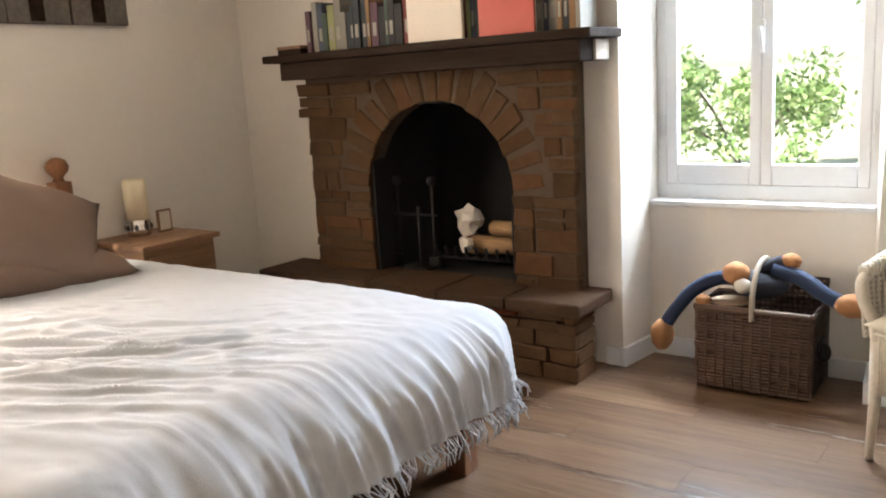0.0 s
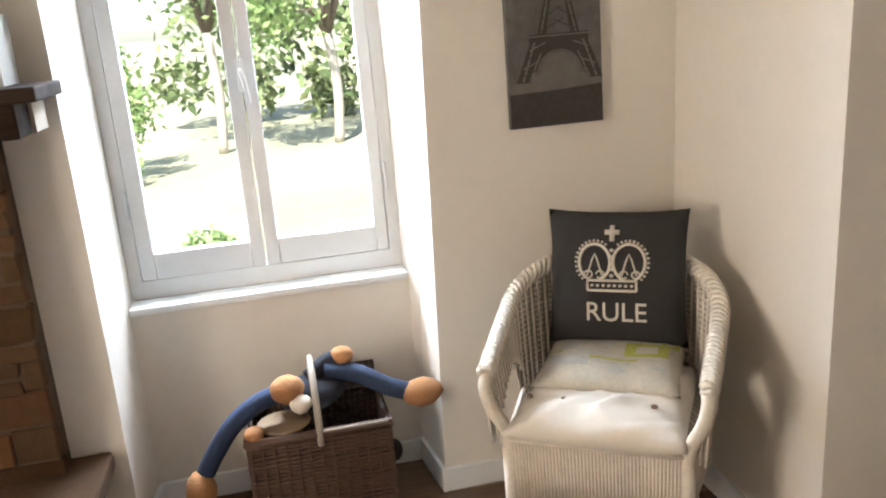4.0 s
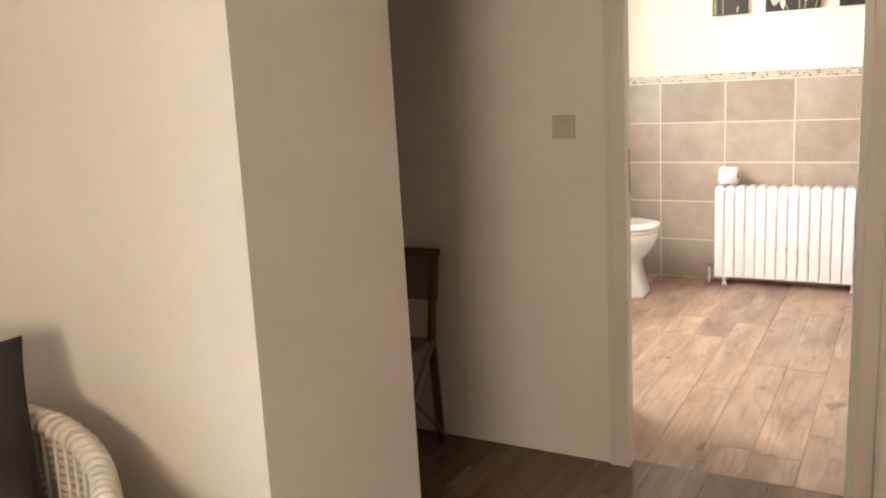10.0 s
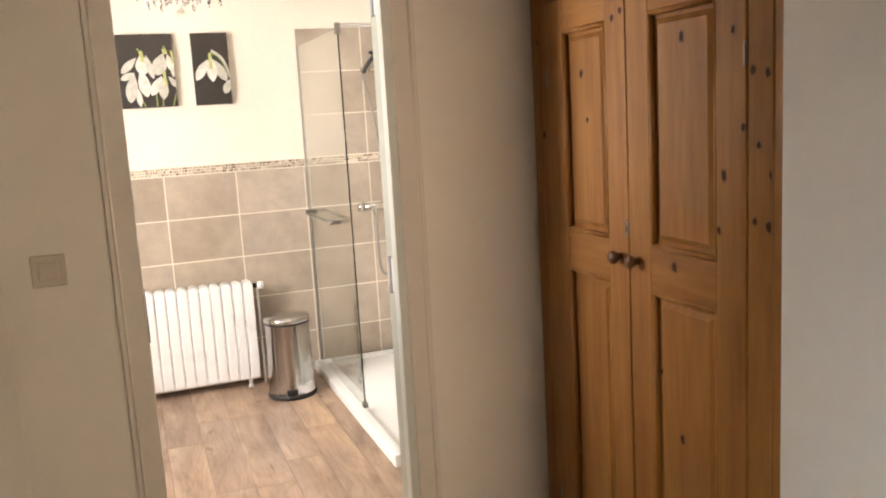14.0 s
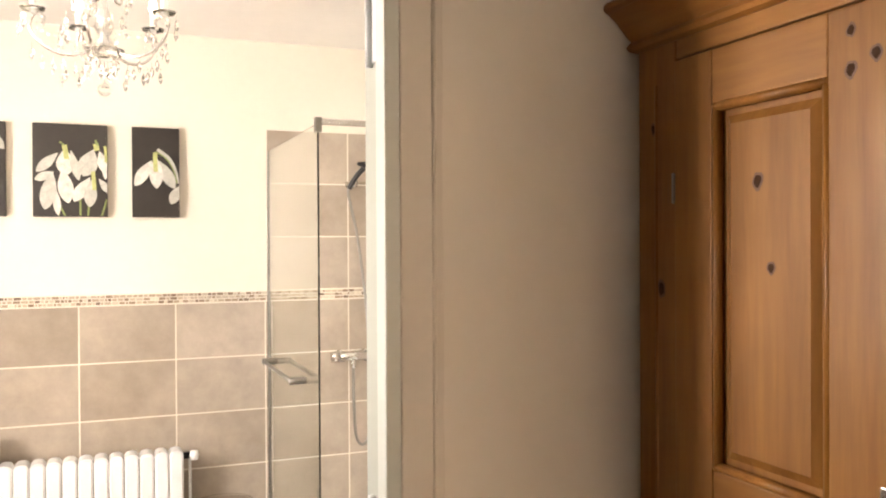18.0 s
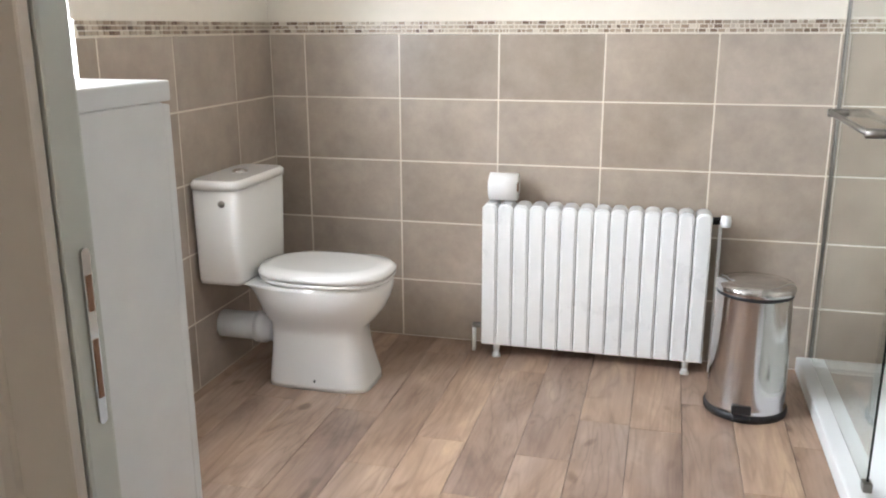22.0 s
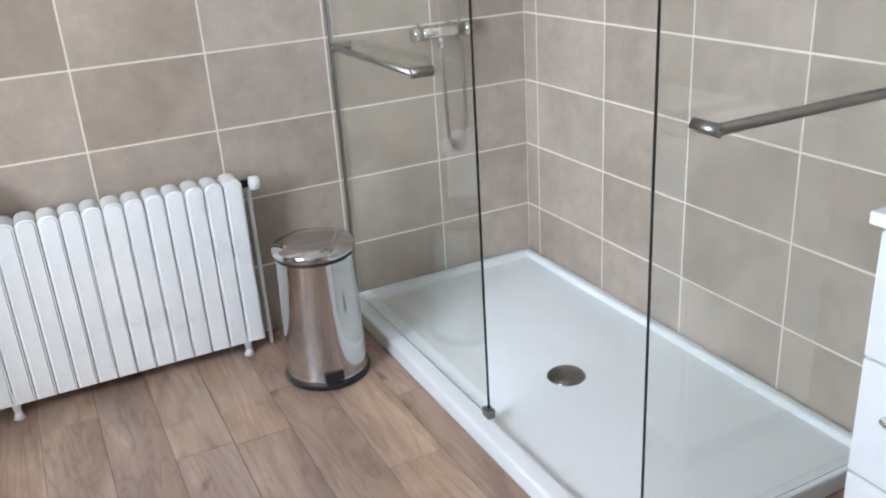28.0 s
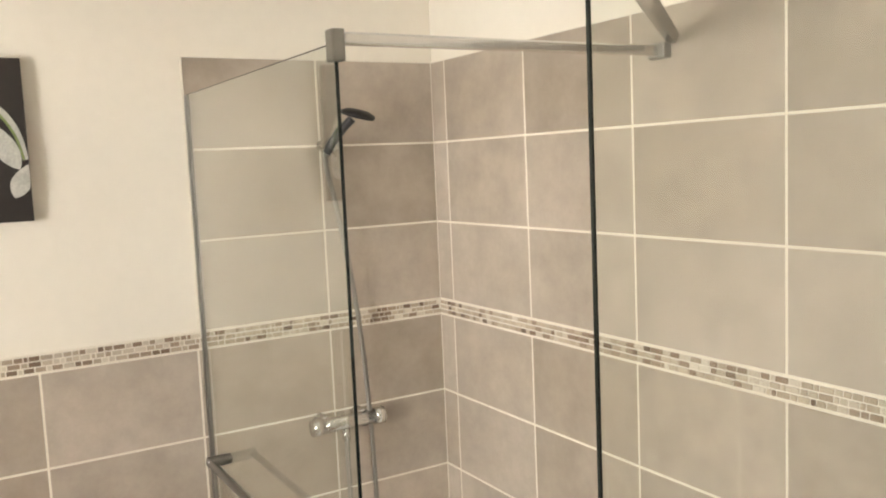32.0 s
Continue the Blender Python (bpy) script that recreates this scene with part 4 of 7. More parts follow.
part("fringe", bm, COTTON, throw, "knotted cotton tassels", kind="stuff")


def pillow(m, label):
    ob = solid("pillow", cushion(0.62, 0.46, 0.17, m, n=18, lump=0.03, seed=m.translation.y), BROWNC, label, "pillow", m.translation, group="pillows on the bed", smooth=True)
    return ob


pillow(Matrix.Translation((-2.85, 1.62, 0.825)) @ Euler((0, radians(52), radians(6))).to_matrix().to_4x4() @ Euler((0, 0, radians(60))).to_matrix().to_4x4(), "plump brown cotton pillow leaning on the headboard")
pillow(Matrix.Translation((-2.98, 0.98, 0.78)) @ Euler((0, radians(55), 0)).to_matrix().to_4x4() @ Euler((0, 0, radians(90))).to_matrix().to_4x4(), "plump brown cotton pillow leaning on the headboard")
pillow(Matrix.Translation((-2.88, 1.68, 0.645)) @ Euler((radians(2), radians(5), radians(82))).to_matrix().to_4x4(), "brown cotton pillow lying flat on the bed")

# nightstand with lamp and clock
ns = thing("nightstand", "small brown wooden nightstand beside the bed", "nightstand", (-3.22, 2.46, 0))
part("top", box(-3.445, -3.0, 2.23, 2.67, 0.595, 0.622, 0.006), NIGHT, ns)
part("body", box(-3.44, -3.03, 2.25, 2.65, 0.06, 0.594, 0.004), NIGHT, ns)
for z in (0.40, 0.22):
    d = part("drawer", box(-3.03, -3.012, 2.27, 2.63, z, z + 0.16, 0.004), NIGHT, ns)
    part("knob", blob((-3.0, 2.45, z + 0.08), (0.014, 0.014, 0.014), sub=1), IRON, d)
for x in (-3.42, -3.05):
    for y in (2.27, 2.63):
        part("foot", rod((x, y, 0), (x, y, 0.06), 0.018), NIGHT, ns)
lamp = thing("table_lamp", "small cream candle lamp in a patterned holder on the nightstand", "lamp", (-3.33, 2.45, 0.623))
part("holder", lathe([(0, 0), (0.055, 0), (0.06, 0.02), (0.058, 0.075), (0.05, 0.08), (0, 0.08)], (-3.33, 2.45, 0.623)), CHROME, lamp, "silvered glass holder")
for k in range(8):
    a = k * math.pi / 4
    part("stud", blob((-3.33 + 0.058 * math.cos(a), 2.45 + 0.058 * math.sin(a), 0.665), (0.011, 0.011, 0.018), sub=1), BLACKP, lamp)
WAX = plain("cream_wax", (0.80, 0.70, 0.50), 0.6, var=0.04, fine=30, bump=0.05)
part("shade", lathe([(0, 0), (0.055, 0), (0.056, 0.18), (0.045, 0.195), (0, 0.19)], (-3.33, 2.45, 0.704)), WAX, lamp)
pf = thing("photo_frame", "little dark photo frame standing on the nightstand", "photo frame", (-3.28, 2.55, 0.623))
part("frame", box(-3.285, -3.27, 2.52, 2.60, 0.6232, 0.735, 0.003), NIGHT, pf)
part("picture", boxes((-3.2698, -3.2688, 2.53, 2.59, 0.635, 0.725)), CALICO, pf)

# canvases on the bed wall
GREYP = plain("grey_brown_print", (0.115, 0.10, 0.085), 0.8, var=0.45, big=5, fine=40, bump=0.1)
for y0, y1 in ((1.70, 2.0), (2.005, 2.30), (2.31, 2.60)):
    cv = thing("canvas_picture", "grey-brown blurred photo canvas hanging above the bed", "picture", (-3.44, (y0 + y1) / 2, 1.63), group="canvases above the bed")
    part("canvas", box(-3.449, -3.42, y0, y1, 1.63, 2.2, 0.003), GREYP, cv)
    part("print_band", boxes((-3.4195, -3.4188, y0 + 0.10, y0 + 0.17, 1.64, 2.19)), OAKDARK, cv, "dark stem in the print")

# tower canvas
cv = thing("canvas_picture", "tall black-and-white canvas of an iron lattice tower", "picture", (0.22, 3.3, 1.18))
part("canvas", box(0.073, 0.368, 3.294, 3.3195, 1.18, 2.08, 0.002), plain("grey_sky_print", (0.105, 0.098, 0.090), 0.75, var=0.5, big=5, fine=30, bump=0.05), cv)
TOWER = plain("dark_tower_print", (0.040, 0.034, 0.030), 0.75, var=0.35, big=14, fine=60, bump=0.05)
PALE = plain("pale_print", (0.135, 0.123, 0.110), 0.75, var=0.25, big=14, fine=60, bump=0.05)
yy = 3.2938


def printed(name, outline, mat, lift=0.0):
    part(name, prism(outline, 1, yy - 0.0006 - lift, yy - lift), mat, cv)


mx = 0.233


def strip(name, p, q, w, mat, lift):
    """A thin straight stroke of the print from p to q."""
    dx, dz = q[0] - p[0], q[1] - p[1]
    k = w / 2 / math.hypot(dx, dz)
    printed(name, [(p[0] - dz * k, p[1] + dx * k), (q[0] - dz * k, q[1] + dx * k), (q[0] + dz * k, q[1] - dx * k), (p[0] + dz * k, p[1] - dx * k)], mat, lift)


printed("quay", [(0.074, 1.182), (0.367, 1.182), (0.367, 1.295), (0.25, 1.288), (0.074, 1.282)], TOWER)
printed("crowd", [(0.074, 1.284), (0.25, 1.290), (0.367, 1.297), (0.367, 1.316), (0.31, 1.330), (0.25, 1.352), (0.18, 1.338), (0.12, 1.327), (0.074, 1.305)], PALE, 0.0008)
for s in (-1, 1):
    printed("tower_leg", [(mx + s * 0.136, 1.315), (mx + s * 0.092, 1.315), (mx + s * 0.058, 1.43), (mx + s * 0.090, 1.43)], TOWER, 0.0016)
    strip("leg_edge", (mx + s * 0.116, 1.318), (mx + s * 0.076, 1.43), 0.006, PALE, 0.0024)
    strip("leg_edge", (mx + s * 0.096, 1.318), (mx + s * 0.056, 1.40), 0.004, PALE, 0.0024)
    printed("tower_leg", [(mx + s * 0.066, 1.452), (mx + s * 0.038, 1.452), (mx + s * 0.018, 1.57), (mx + s * 0.036, 1.57)], TOWER, 0.0016)
    strip("leg_edge", (mx + s * 0.054, 1.455), (mx + s * 0.028, 1.565), 0.005, PALE, 0.0024)
    strip("tower_edge", (mx + s * 0.021, 1.60), (mx + s * 0.0045, 2.02), 0.005, PALE, 0.0032)
    for k in range(4):
        z = 1.33 + k * 0.026
        w = 0.125 - k * 0.011
        strip("lattice", (mx + s * w, z), (mx + s * (w - 0.05), z + 0.02), 0.004, PALE if k % 2 else TOWER, 0.0032)
    for k in range(3):
        z = 1.46 + k * 0.036
        w = 0.058 - k * 0.010
        strip("lattice", (mx + s * w, z), (mx - s * (w - 0.03) * 0.6, z + 0.034), 0.003, TOWER, 0.0032)
    for k in range(8):
        z = 1.62 + k * 0.045
        w = 0.019 - k * 0.0018
        strip("lattice", (mx - s * w, z), (mx + s * w, z + 0.04), 0.003, TOWER, 0.0026 + 0.0006 * (s > 0))
printed("arch", [(mx - 0.085, 1.432), (mx + 0.085, 1.432)] + [(mx + 0.072 * math.cos(a), 1.335 + 0.072 * math.sin(a)) for a in (math.pi * k / 12 for k in range(13))], TOWER, 0.0012)
printed("arch_light", [(mx + 0.060 * math.cos(a), 1.330 + 0.068 * math.sin(a)) for a in (math.pi * k / 12 for k in range(13))], PALE, 0.0018)
printed("platform", [(mx - 0.093, 1.430), (mx + 0.093, 1.430), (mx + 0.093, 1.453), (mx - 0.093, 1.453)], TOWER, 0.0038)
strip("rail_line", (mx - 0.094, 1.447), (mx + 0.094, 1.447), 0.004, PALE, 0.0046)
printed("platform", [(mx - 0.039, 1.566), (mx + 0.039, 1.566), (mx + 0.034, 1.602), (mx - 0.034, 1.602)], TOWER, 0.0038)
strip("rail_line", (mx - 0.040, 1.582), (mx + 0.040, 1.582), 0.004, PALE, 0.0046)
printed("spire", [(mx - 0.014, 1.60), (mx + 0.014, 1.60), (mx + 0.003, 2.06), (mx - 0.003, 2.06)], TOWER, 0.0014)

# wicker armchair, turned a little towards the room
chair = thing("wicker_armchair", "white painted wicker armchair with rolled arms", "armchair", (0.208, 2.91, 0))
CM = Matrix.Translation((0.208, 2.91, 0)) @ Matrix.Rotation(radians(-33), 4, "Z") @ Matrix.Diagonal((0.95, 1.0, 1.0, 1.0))  # seat front along -y


def cp(x, y, z):
    return CM @ Vector((x, y, z))


# shell: arms and back as one bent wall, open towards the front
def rim(s):
    """Plan point and top height for s from -1 (one arm's end) to 1 (the other's)."""
    if abs(s) < 0.55:
        ang = s / 0.55 * math.pi / 2
        return 0.30 * math.sin(ang), 0.02 + 0.26 * math.cos(ang), 0.80 - 0.10 * (s / 0.55) ** 2
    k = (abs(s) - 0.55) / 0.45
    return math.copysign(0.30 - 0.01 * k, s), 0.02 - 0.27 * k, 0.70 - 0.095 * k


bm = bmesh.new()
cols = []
NS = 56
for i in range(NS + 1):
    s = -1 + 2 * i / NS
    x, y, top = rim(s)
    col = []
    k = (abs(s) - 0.50) / 0.46
    low = 0.40 if not 0 < k < 1 else 0.40 + (top - 0.12 - 0.40) * math.sqrt(1 - (2 * k - 1) ** 2)
    for j in range(13):
        f = j / 12
        z = low + (top - low) * f
        flare = 1 + 0.05 * f
        ox, oy = x * flare, y * flare
        col.append((ox, oy, z))
    cols.append(col)
for layer, k in ((0, 1.0), (1, 0.955)):
    vs = [[bm.verts.new(cp(p[0] * k, p[1] * k + (1 - k) * 0.0, p[2])) for p in col] for col in cols]
    for i in range(NS):
        for j in range(12):
            bm.faces.new((vs[i][j], vs[i + 1][j], vs[i + 1][j + 1], vs[i][j + 1])).smooth = True
part("shell", bm, WICKER, chair, "woven back and arms")
# vertical stakes and woven strands on the shell
bm = bmesh.new()
for i in range(0, NS + 1, 1):
    c = cols[i]
    tube([cp(p[0] * 1.004, p[1] * 1.004, p[2]) for p in c[::3]], 0.0042, bm, 5)
    tube([cp(p[0] * 0.95, p[1] * 0.95, p[2]) for p in c[::3]], 0.0042, bm, 5)
part("ribbing", bm, CANE, chair, kind="stuff")
bm = bmesh.new()
pts = [cp(c[-1][0] * 0.98, c[-1][1] * 0.98, c[-1][2] + 0.004) for c in cols]
tube(pts, 0.019, bm, 10)
for ph in (0, math.pi * 2 / 3, math.pi * 4 / 3):
    tw = []
    for i in range(NS * 4 + 1):
        q = i / 4
        a, b = pts[int(q)], pts[min(int(q) + 1, NS)]
        p = a.lerp(b, q - int(q))
        d = (b - a).normalized() if b != a else Vector((1, 0, 0))
        sd = d.cross(Vector((0, 0, 1))).normalized()
        an = i * 0.75 + ph
        tw.append(p + sd * math.cos(an) * 0.019 + Vector((0, 0, math.sin(an) * 0.019)))
    tube(tw, 0.008, bm, 5)
part("rim", bm, CANE, chair, "braided rim")
for s in (-1, 1):
    x, y, top = rim(s)
    bm = tube(curve_points([cp(x * 1.02, y + 0.01, top), cp(x * 1.03, y - 0.012, top - 0.03), cp(x * 0.98, y - 0.012, top - 0.09), cp(x * 0.87, -0.248, 0.45), cp(x * 0.845, -0.245, 0.38)]), 0.019, n=10)
    part("arm_front", bm, CANE, chair, "wrapped arm end")
seat_out = [(-0.245, -0.255), (0.245, -0.255), (0.285, 0.06), (0.24, 0.20), (0.12, 0.255), (-0.12, 0.255), (-0.24, 0.20), (-0.285, 0.06)]
bm = bmesh.new()
a = [bm.verts.new(cp(x, y, 0.39)) for x, y in seat_out]
b = [bm.verts.new(cp(x, y, 0.425)) for x, y in seat_out]
bm.faces.new(a), bm.faces.new(b)
for k in range(8):
    bm.faces.new((a[k], a[(k + 1) % 8], b[(k + 1) % 8], b[k]))
part("seat", bm, WICKER, chair)
# apron of upright strands
bm = bmesh.new()
path = [Vector((x, y, 0)) for x, y in seat_out] + [Vector((*seat_out[0], 0))]
for p, q in zip(path, path[1:]):
    m = max(1, int((q - p).length / 0.0098))
    for k in range(m):
        w = p.lerp(q, k / m)
        low = 0.255 - 0.035 * min(1.0, abs(w.x) / 0.245) ** 2 if w.y < -0.2 else 0.24
        tube([cp(w.x, w.y, 0.425), cp(w.x * 0.985, w.y * 0.985, low)], 0.0050, bm, 5)
tube([cp(p.x * 1.01, p.y * 1.01, 0.425) for p in path], 0.007, bm, 6)
part("apron", bm, CANE, chair, "fringe of upright wicker strands", kind="stuff")
bm = bmesh.new()
a = [bm.verts.new(cp(x * 0.975, y * 0.975, 0.39)) for x, y in seat_out]
b = [bm.verts.new(cp(x * 0.965, y * 0.965, 0.235)) for x, y in seat_out]
for k in range(8):
    bm.faces.new((a[k], a[(k + 1) % 8], b[(k + 1) % 8], b[k]))
part("apron_lining", bm, WICKER, chair)
for x, y in ((-0.245, -0.245), (0.245, -0.245), (-0.22, 0.18), (0.22, 0.18)):
    part("leg", tube([cp(x, y, 0.40), cp(x * 1.0, y * 1.0, 0.2), cp(x * 1.03, y * 1.03, 0.0)], 0.019, n=10, radii=[0.020, 0.018, 0.013]), CANE, chair)

# seat cushion: cream, with a fold and four buttons
sc = thing("seat_cushion", "thick cream cushion with buttons on the wicker seat", "cushion", CM @ Vector((0, -0.04, 0.42)))
m = CM @ Matrix.Translation((0, -0.035, 0.452)) @ Matrix.Rotation(radians(-2), 4, "X")
bm = cushion(0.50, 0.54, 0.115, m, n=40, lump=0.012)
up = (m.to_3x3() @ Vector((0, 0, 1))).normalized()
back = m.inverted()
for v in bm.verts:
    q = back @ v.co
    if q.z > 0.01:
        v.co += up * (0.016 * ridge(q.x * 4 + q.y * 3, q.y * 7 - q.x * 3, 21.0) + 0.008 * ridge(q.x * 10, q.y * 16, 23.0) - 0.004)
part("pad", bm, CALICO, sc, smooth=True)
PATCH = pieces("printed_patchwork", [(0.0, (0.50, 0.47, 0.38)), (1.0, (0.54, 0.50, 0.42))], 0.9, 60, 0.2, dist=0.002, mottle=0.5)
m2 = CM @ Matrix.Translation((0.0, 0.060, 0.537)) @ Matrix.Rotation(radians(6), 4, "X")
tc = thing("flat_cushion", "pale printed cushion with olive motifs lying on the seat", "cushion", m2.translation)
part("pad", cushion(0.43, 0.36, 0.075, m2, n=24, lump=0.012, pinch=0.07, seed=4), PATCH, tc, smooth=True)
OLIVE = plain("olive_print", (0.36, 0.35, 0.08), 0.9, var=0.2, big=20, fine=160, bump=0.2)
GREYM = plain("grey_print", (0.42, 0.41, 0.38), 0.9, var=0.2, big=20, fine=160, bump=0.2)
for x, y, w, h, mt in ((0.10, 0.0, 0.13, 0.07, OLIVE), (-0.11, 0.09, 0.13, 0.03, OLIVE), (0.12, 0.09, 0.10, 0.025, OLIVE), (0.0, -0.06, 0.16, 0.012, OLIVE), (-0.12, -0.08, 0.12, 0.05, GREYM), (-0.03, 0.03, 0.06, 0.06, GREYM), (-0.13, 0.01, 0.05, 0.05, GREYM), (0.03, -0.11, 0.05, 0.04, GREYM), (0.14, -0.09, 0.05, 0.02, GREYM), (0.165, 0.05, 0.05, 0.05, OLIVE), (-0.06, -0.02, 0.09, 0.006, GREYM), (-0.06, -0.035, 0.07, 0.005, GREYM), (0.05, 0.06, 0.05, 0.05, GREYM), (-0.17, -0.03, 0.04, 0.012, OLIVE), (0.08, -0.055, 0.09, 0.006, GREYM), (-0.05, 0.115, 0.06, 0.03, GREYM)):
    g = bmesh.new()
    rows = []
    for i in range(5):
        rows.append([])
        for j in range(5):
            u, v = x + w * (i / 4 - 0.5), y + h * (j / 4 - 0.5)
            uu, vv = u / 0.215, v / 0.18
            zz = 0.0375 * ((1 - uu ** 4) * (1 - vv ** 4)) ** 0.55
            lump = 0.012 * noise.noise(Vector((uu * 2.1 + 4, vv * 2.1, 3.0))) * (1 - uu ** 4) * (1 - vv ** 4)
            rows[-1].append(g.verts.new(m2 @ Vector((u, v, zz + lump + 0.0022))))
    for i in range(4):
        for j in range(4):
            if not (mt is OLIVE and i in (1, 2) and j in (1, 2) and w < 0.14):
                g.faces.new((rows[i][j], rows[i + 1][j], rows[i + 1][j + 1], rows[i][j + 1])).smooth = True
    part("printed_motif", g, mt, tc)
for x in (-0.2, -0.1, 0.02, 0.15):
    p = m @ Vector((x, -0.135, 0.057))
    part("button", blob(p, (0.010, 0.010, 0.007), sub=1), BROWNC, sc)

# dark cushion with the crown
lean = Matrix.Translation((0.292, 3.04, 0.757)) @ Matrix.Rotation(radians(-31), 4, "Z") @ Matrix.Rotation(radians(-13), 4, "X") @ Matrix.Rotation(radians(90), 4, "X")
cr = thing("crown_cushion", "square charcoal cushion printed with a cream crown and lettering", "cushion", lean.translation)
part("pad", cushion(0.405, 0.40, 0.13, lean, n=20, lump=0.012, pinch=0.06, seed=2), CHARCOAL, cr, smooth=True)


def face_z(u, v):
    uu, vv = u * 0.93 / 0.2025, v * 0.95 / 0.20
    return 0.065 * max(0.0, (1 - uu ** 4) * (1 - vv ** 4)) ** 0.55 + 0.012 * noise.noise(Vector((uu * 2.1 + 2, vv * 2.1, 3.0))) * (1 - uu ** 4) * (1 - vv ** 4) + 0.002


inked = lean @ Matrix.Diagonal((0.93, 0.95, 1.0, 1.0))


def line_print(name, pts, r):
    g = tube([inked @ Vector((u - 0.008, v + 0.015, face_z(u, v))) for u, v in pts], r, n=5)
    part(name, g, PRINT, cr)


def arc(cx, cy, rx, ry, a0, a1, n=18):
    return [(cx + rx * math.cos(radians(a0 + (a1 - a0) * k / n)), cy + ry * math.sin(radians(a0 + (a1 - a0) * k / n))) for k in range(n + 1)]


for s in (-1, 1):
    line_print("crown_arch", [(s * x, y) for x, y in arc(0.052, 0.035, 0.048, 0.055, 250, -70, 20)], 0.005)
    dots = arc(0.052, 0.035, 0.058, 0.065, 200, -50, 20)
    g = bmesh.new()
    for x, y in dots:
        if x > 0.012:
            blob(inked @ Vector((s * x - 0.008, y + 0.015, face_z(x, y))), (0.0045, 0.0045, 0.0045), g, sub=1)
    part("pearls", g, PRINT, cr)
    line_print("leaf", [(s * x, y) for x, y in ((0.03, -0.005), (0.045, 0.045), (0.052, 0.06), (0.059, 0.045), (0.075, -0.005))], 0.003)
    line_print("curl", [(s * x, y) for x, y in arc(0.036, -0.002, 0.012, 0.011, 0, 320, 10)], 0.003)
    line_print("curl", [(s * x, y) for x, y in arc(0.072, -0.002, 0.012, 0.011, 0, 320, 10)], 0.003)
g = bmesh.new()
for k in range(5):
    v = -0.005 + k * 0.019
    blob(inked @ Vector((-0.008, v + 0.015, face_z(0, v))), (0.007, 0.007, 0.006), g, sub=1)
part("pearls", g, PRINT, cr)
for v in (-0.02, -0.05):
    line_print("band", [(-0.075 + 0.015 * k, v) for k in range(11)], 0.004)
for u in (-0.074, 0.074):
    line_print("band", [(u, -0.05), (u, -0.02)], 0.004)
g = bmesh.new()
for k in range(8):
    u = -0.06 + k * 0.0172
    blob(inked @ Vector((u - 0.008, -0.02, face_z(u, -0.035))), (0.006, 0.005, 0.005), g, sub=1)
part("jewels", g, PRINT, cr)
line_print("cross", [(0, 0.098), (0, 0.145)], 0.0075)
line_print("cross", [(-0.022, 0.125), (0.022, 0.125)], 0.0075)
lettering("lettering", "RULE", 0.082, PRINT, cr, inked @ Matrix.Translation((0.005, -0.127, 0.0612)) @ Matrix.Rotation(radians(7), 4, "X"), 0.003, "cream printed word")

# picnic basket in the window recess
FADED = plain("faded_cane", (0.30, 0.255, 0.205), 0.7, var=0.15, big=20, fine=120, bump=0.4)
bk = thing("picnic_basket", "dark brown wicker picnic basket with an open lid", "basket", (-0.61, 3.37, 0))
bm = boxes((-0.825, -0.815, 3.22, 3.50, 0.012, 0.335), (-0.405, -0.395, 3.22, 3.50, 0.012, 0.335), (-0.815, -0.405, 3.22, 3.23, 0.012, 0.335), (-0.815, -0.405, 3.49, 3.50, 0.012, 0.335), (-0.815, -0.405, 3.23, 3.49, 0.012, 0.022))
part("body", bm, BASKETW, bk)
bm = bmesh.new()
for z in np.linspace(0.02, 0.325, 24):
    wob = 0.004 * math.sin(z * 90)
    tube([(-0.829, 3.214 + wob, z), (-0.391, 3.214 - wob, z), (-0.391, 3.506, z), (-0.829, 3.506, z), (-0.829, 3.214 + wob, z)], 0.0058, bm, 5)
part("wickerwork", bm, BASKETC, bk, kind="stuff")
bm = bmesh.new()
for x in np.linspace(-0.82, -0.40, 13):
    tube([(x, 3.2095, 0.01), (x, 3.2095, 0.33)], 0.003, bm, 5)
part("ribbing", bm, BASKETC, bk, kind="stuff")
bm = bmesh.new()
for r in (0.011, 0.008):
    tube([(-0.83, 3.213, 0.335 + (0.011 - r) * 3), (-0.39, 3.213, 0.335 + (0.011 - r) * 3), (-0.39, 3.507, 0.335), (-0.83, 3.507, 0.335), (-0.83, 3.213, 0.335 + (0.011 - r) * 3)], r, bm, 6)
part("rim", bm, BASKETC, bk)
part("lid_flap", lathe([(0, 0.004), (0.075, 0.003), (0.085, 0.0), (0.075, -0.004), (0, -0.005)], (-0.715, 3.30, 0.352), n=20), plain("tan_wicker_flap", (0.30, 0.20, 0.12), 0.8, var=0.15, fine=120, bump=0.5), bk, "tan flap of the lid")
part("front_binding", tube([(-0.60, 3.203, 0.348), (-0.40, 3.203, 0.346)], 0.004, n=6), FADED, bk, "pale bound edge")
bm = tube(curve_points([(-0.61, 3.21, 0.30), (-0.61, 3.215, 0.40), (-0.61, 3.28, 0.49), (-0.61, 3.37, 0.515), (-0.61, 3.44, 0.49), (-0.61, 3.50, 0.40), (-0.61, 3.505, 0.30)], 5), 0.011, n=6)
part("handle", bm, FADED, bk, "grey wrapped carrying handle")
m = Matrix.Translation((-0.50, 3.49, 0.345)) @ Matrix.Rotation(radians(62), 4, "X")
part("lid", box(-0.105, 0.105, -0.006, 0.085, -0.008, 0.008, 0.004, m=m), BASKETW, bk)
bm = boxes((-0.395, -0.385, 3.30, 3.42, 0.18, 0.21))
part("strap", bm, IRON, bk, "leather strap with a buckle")
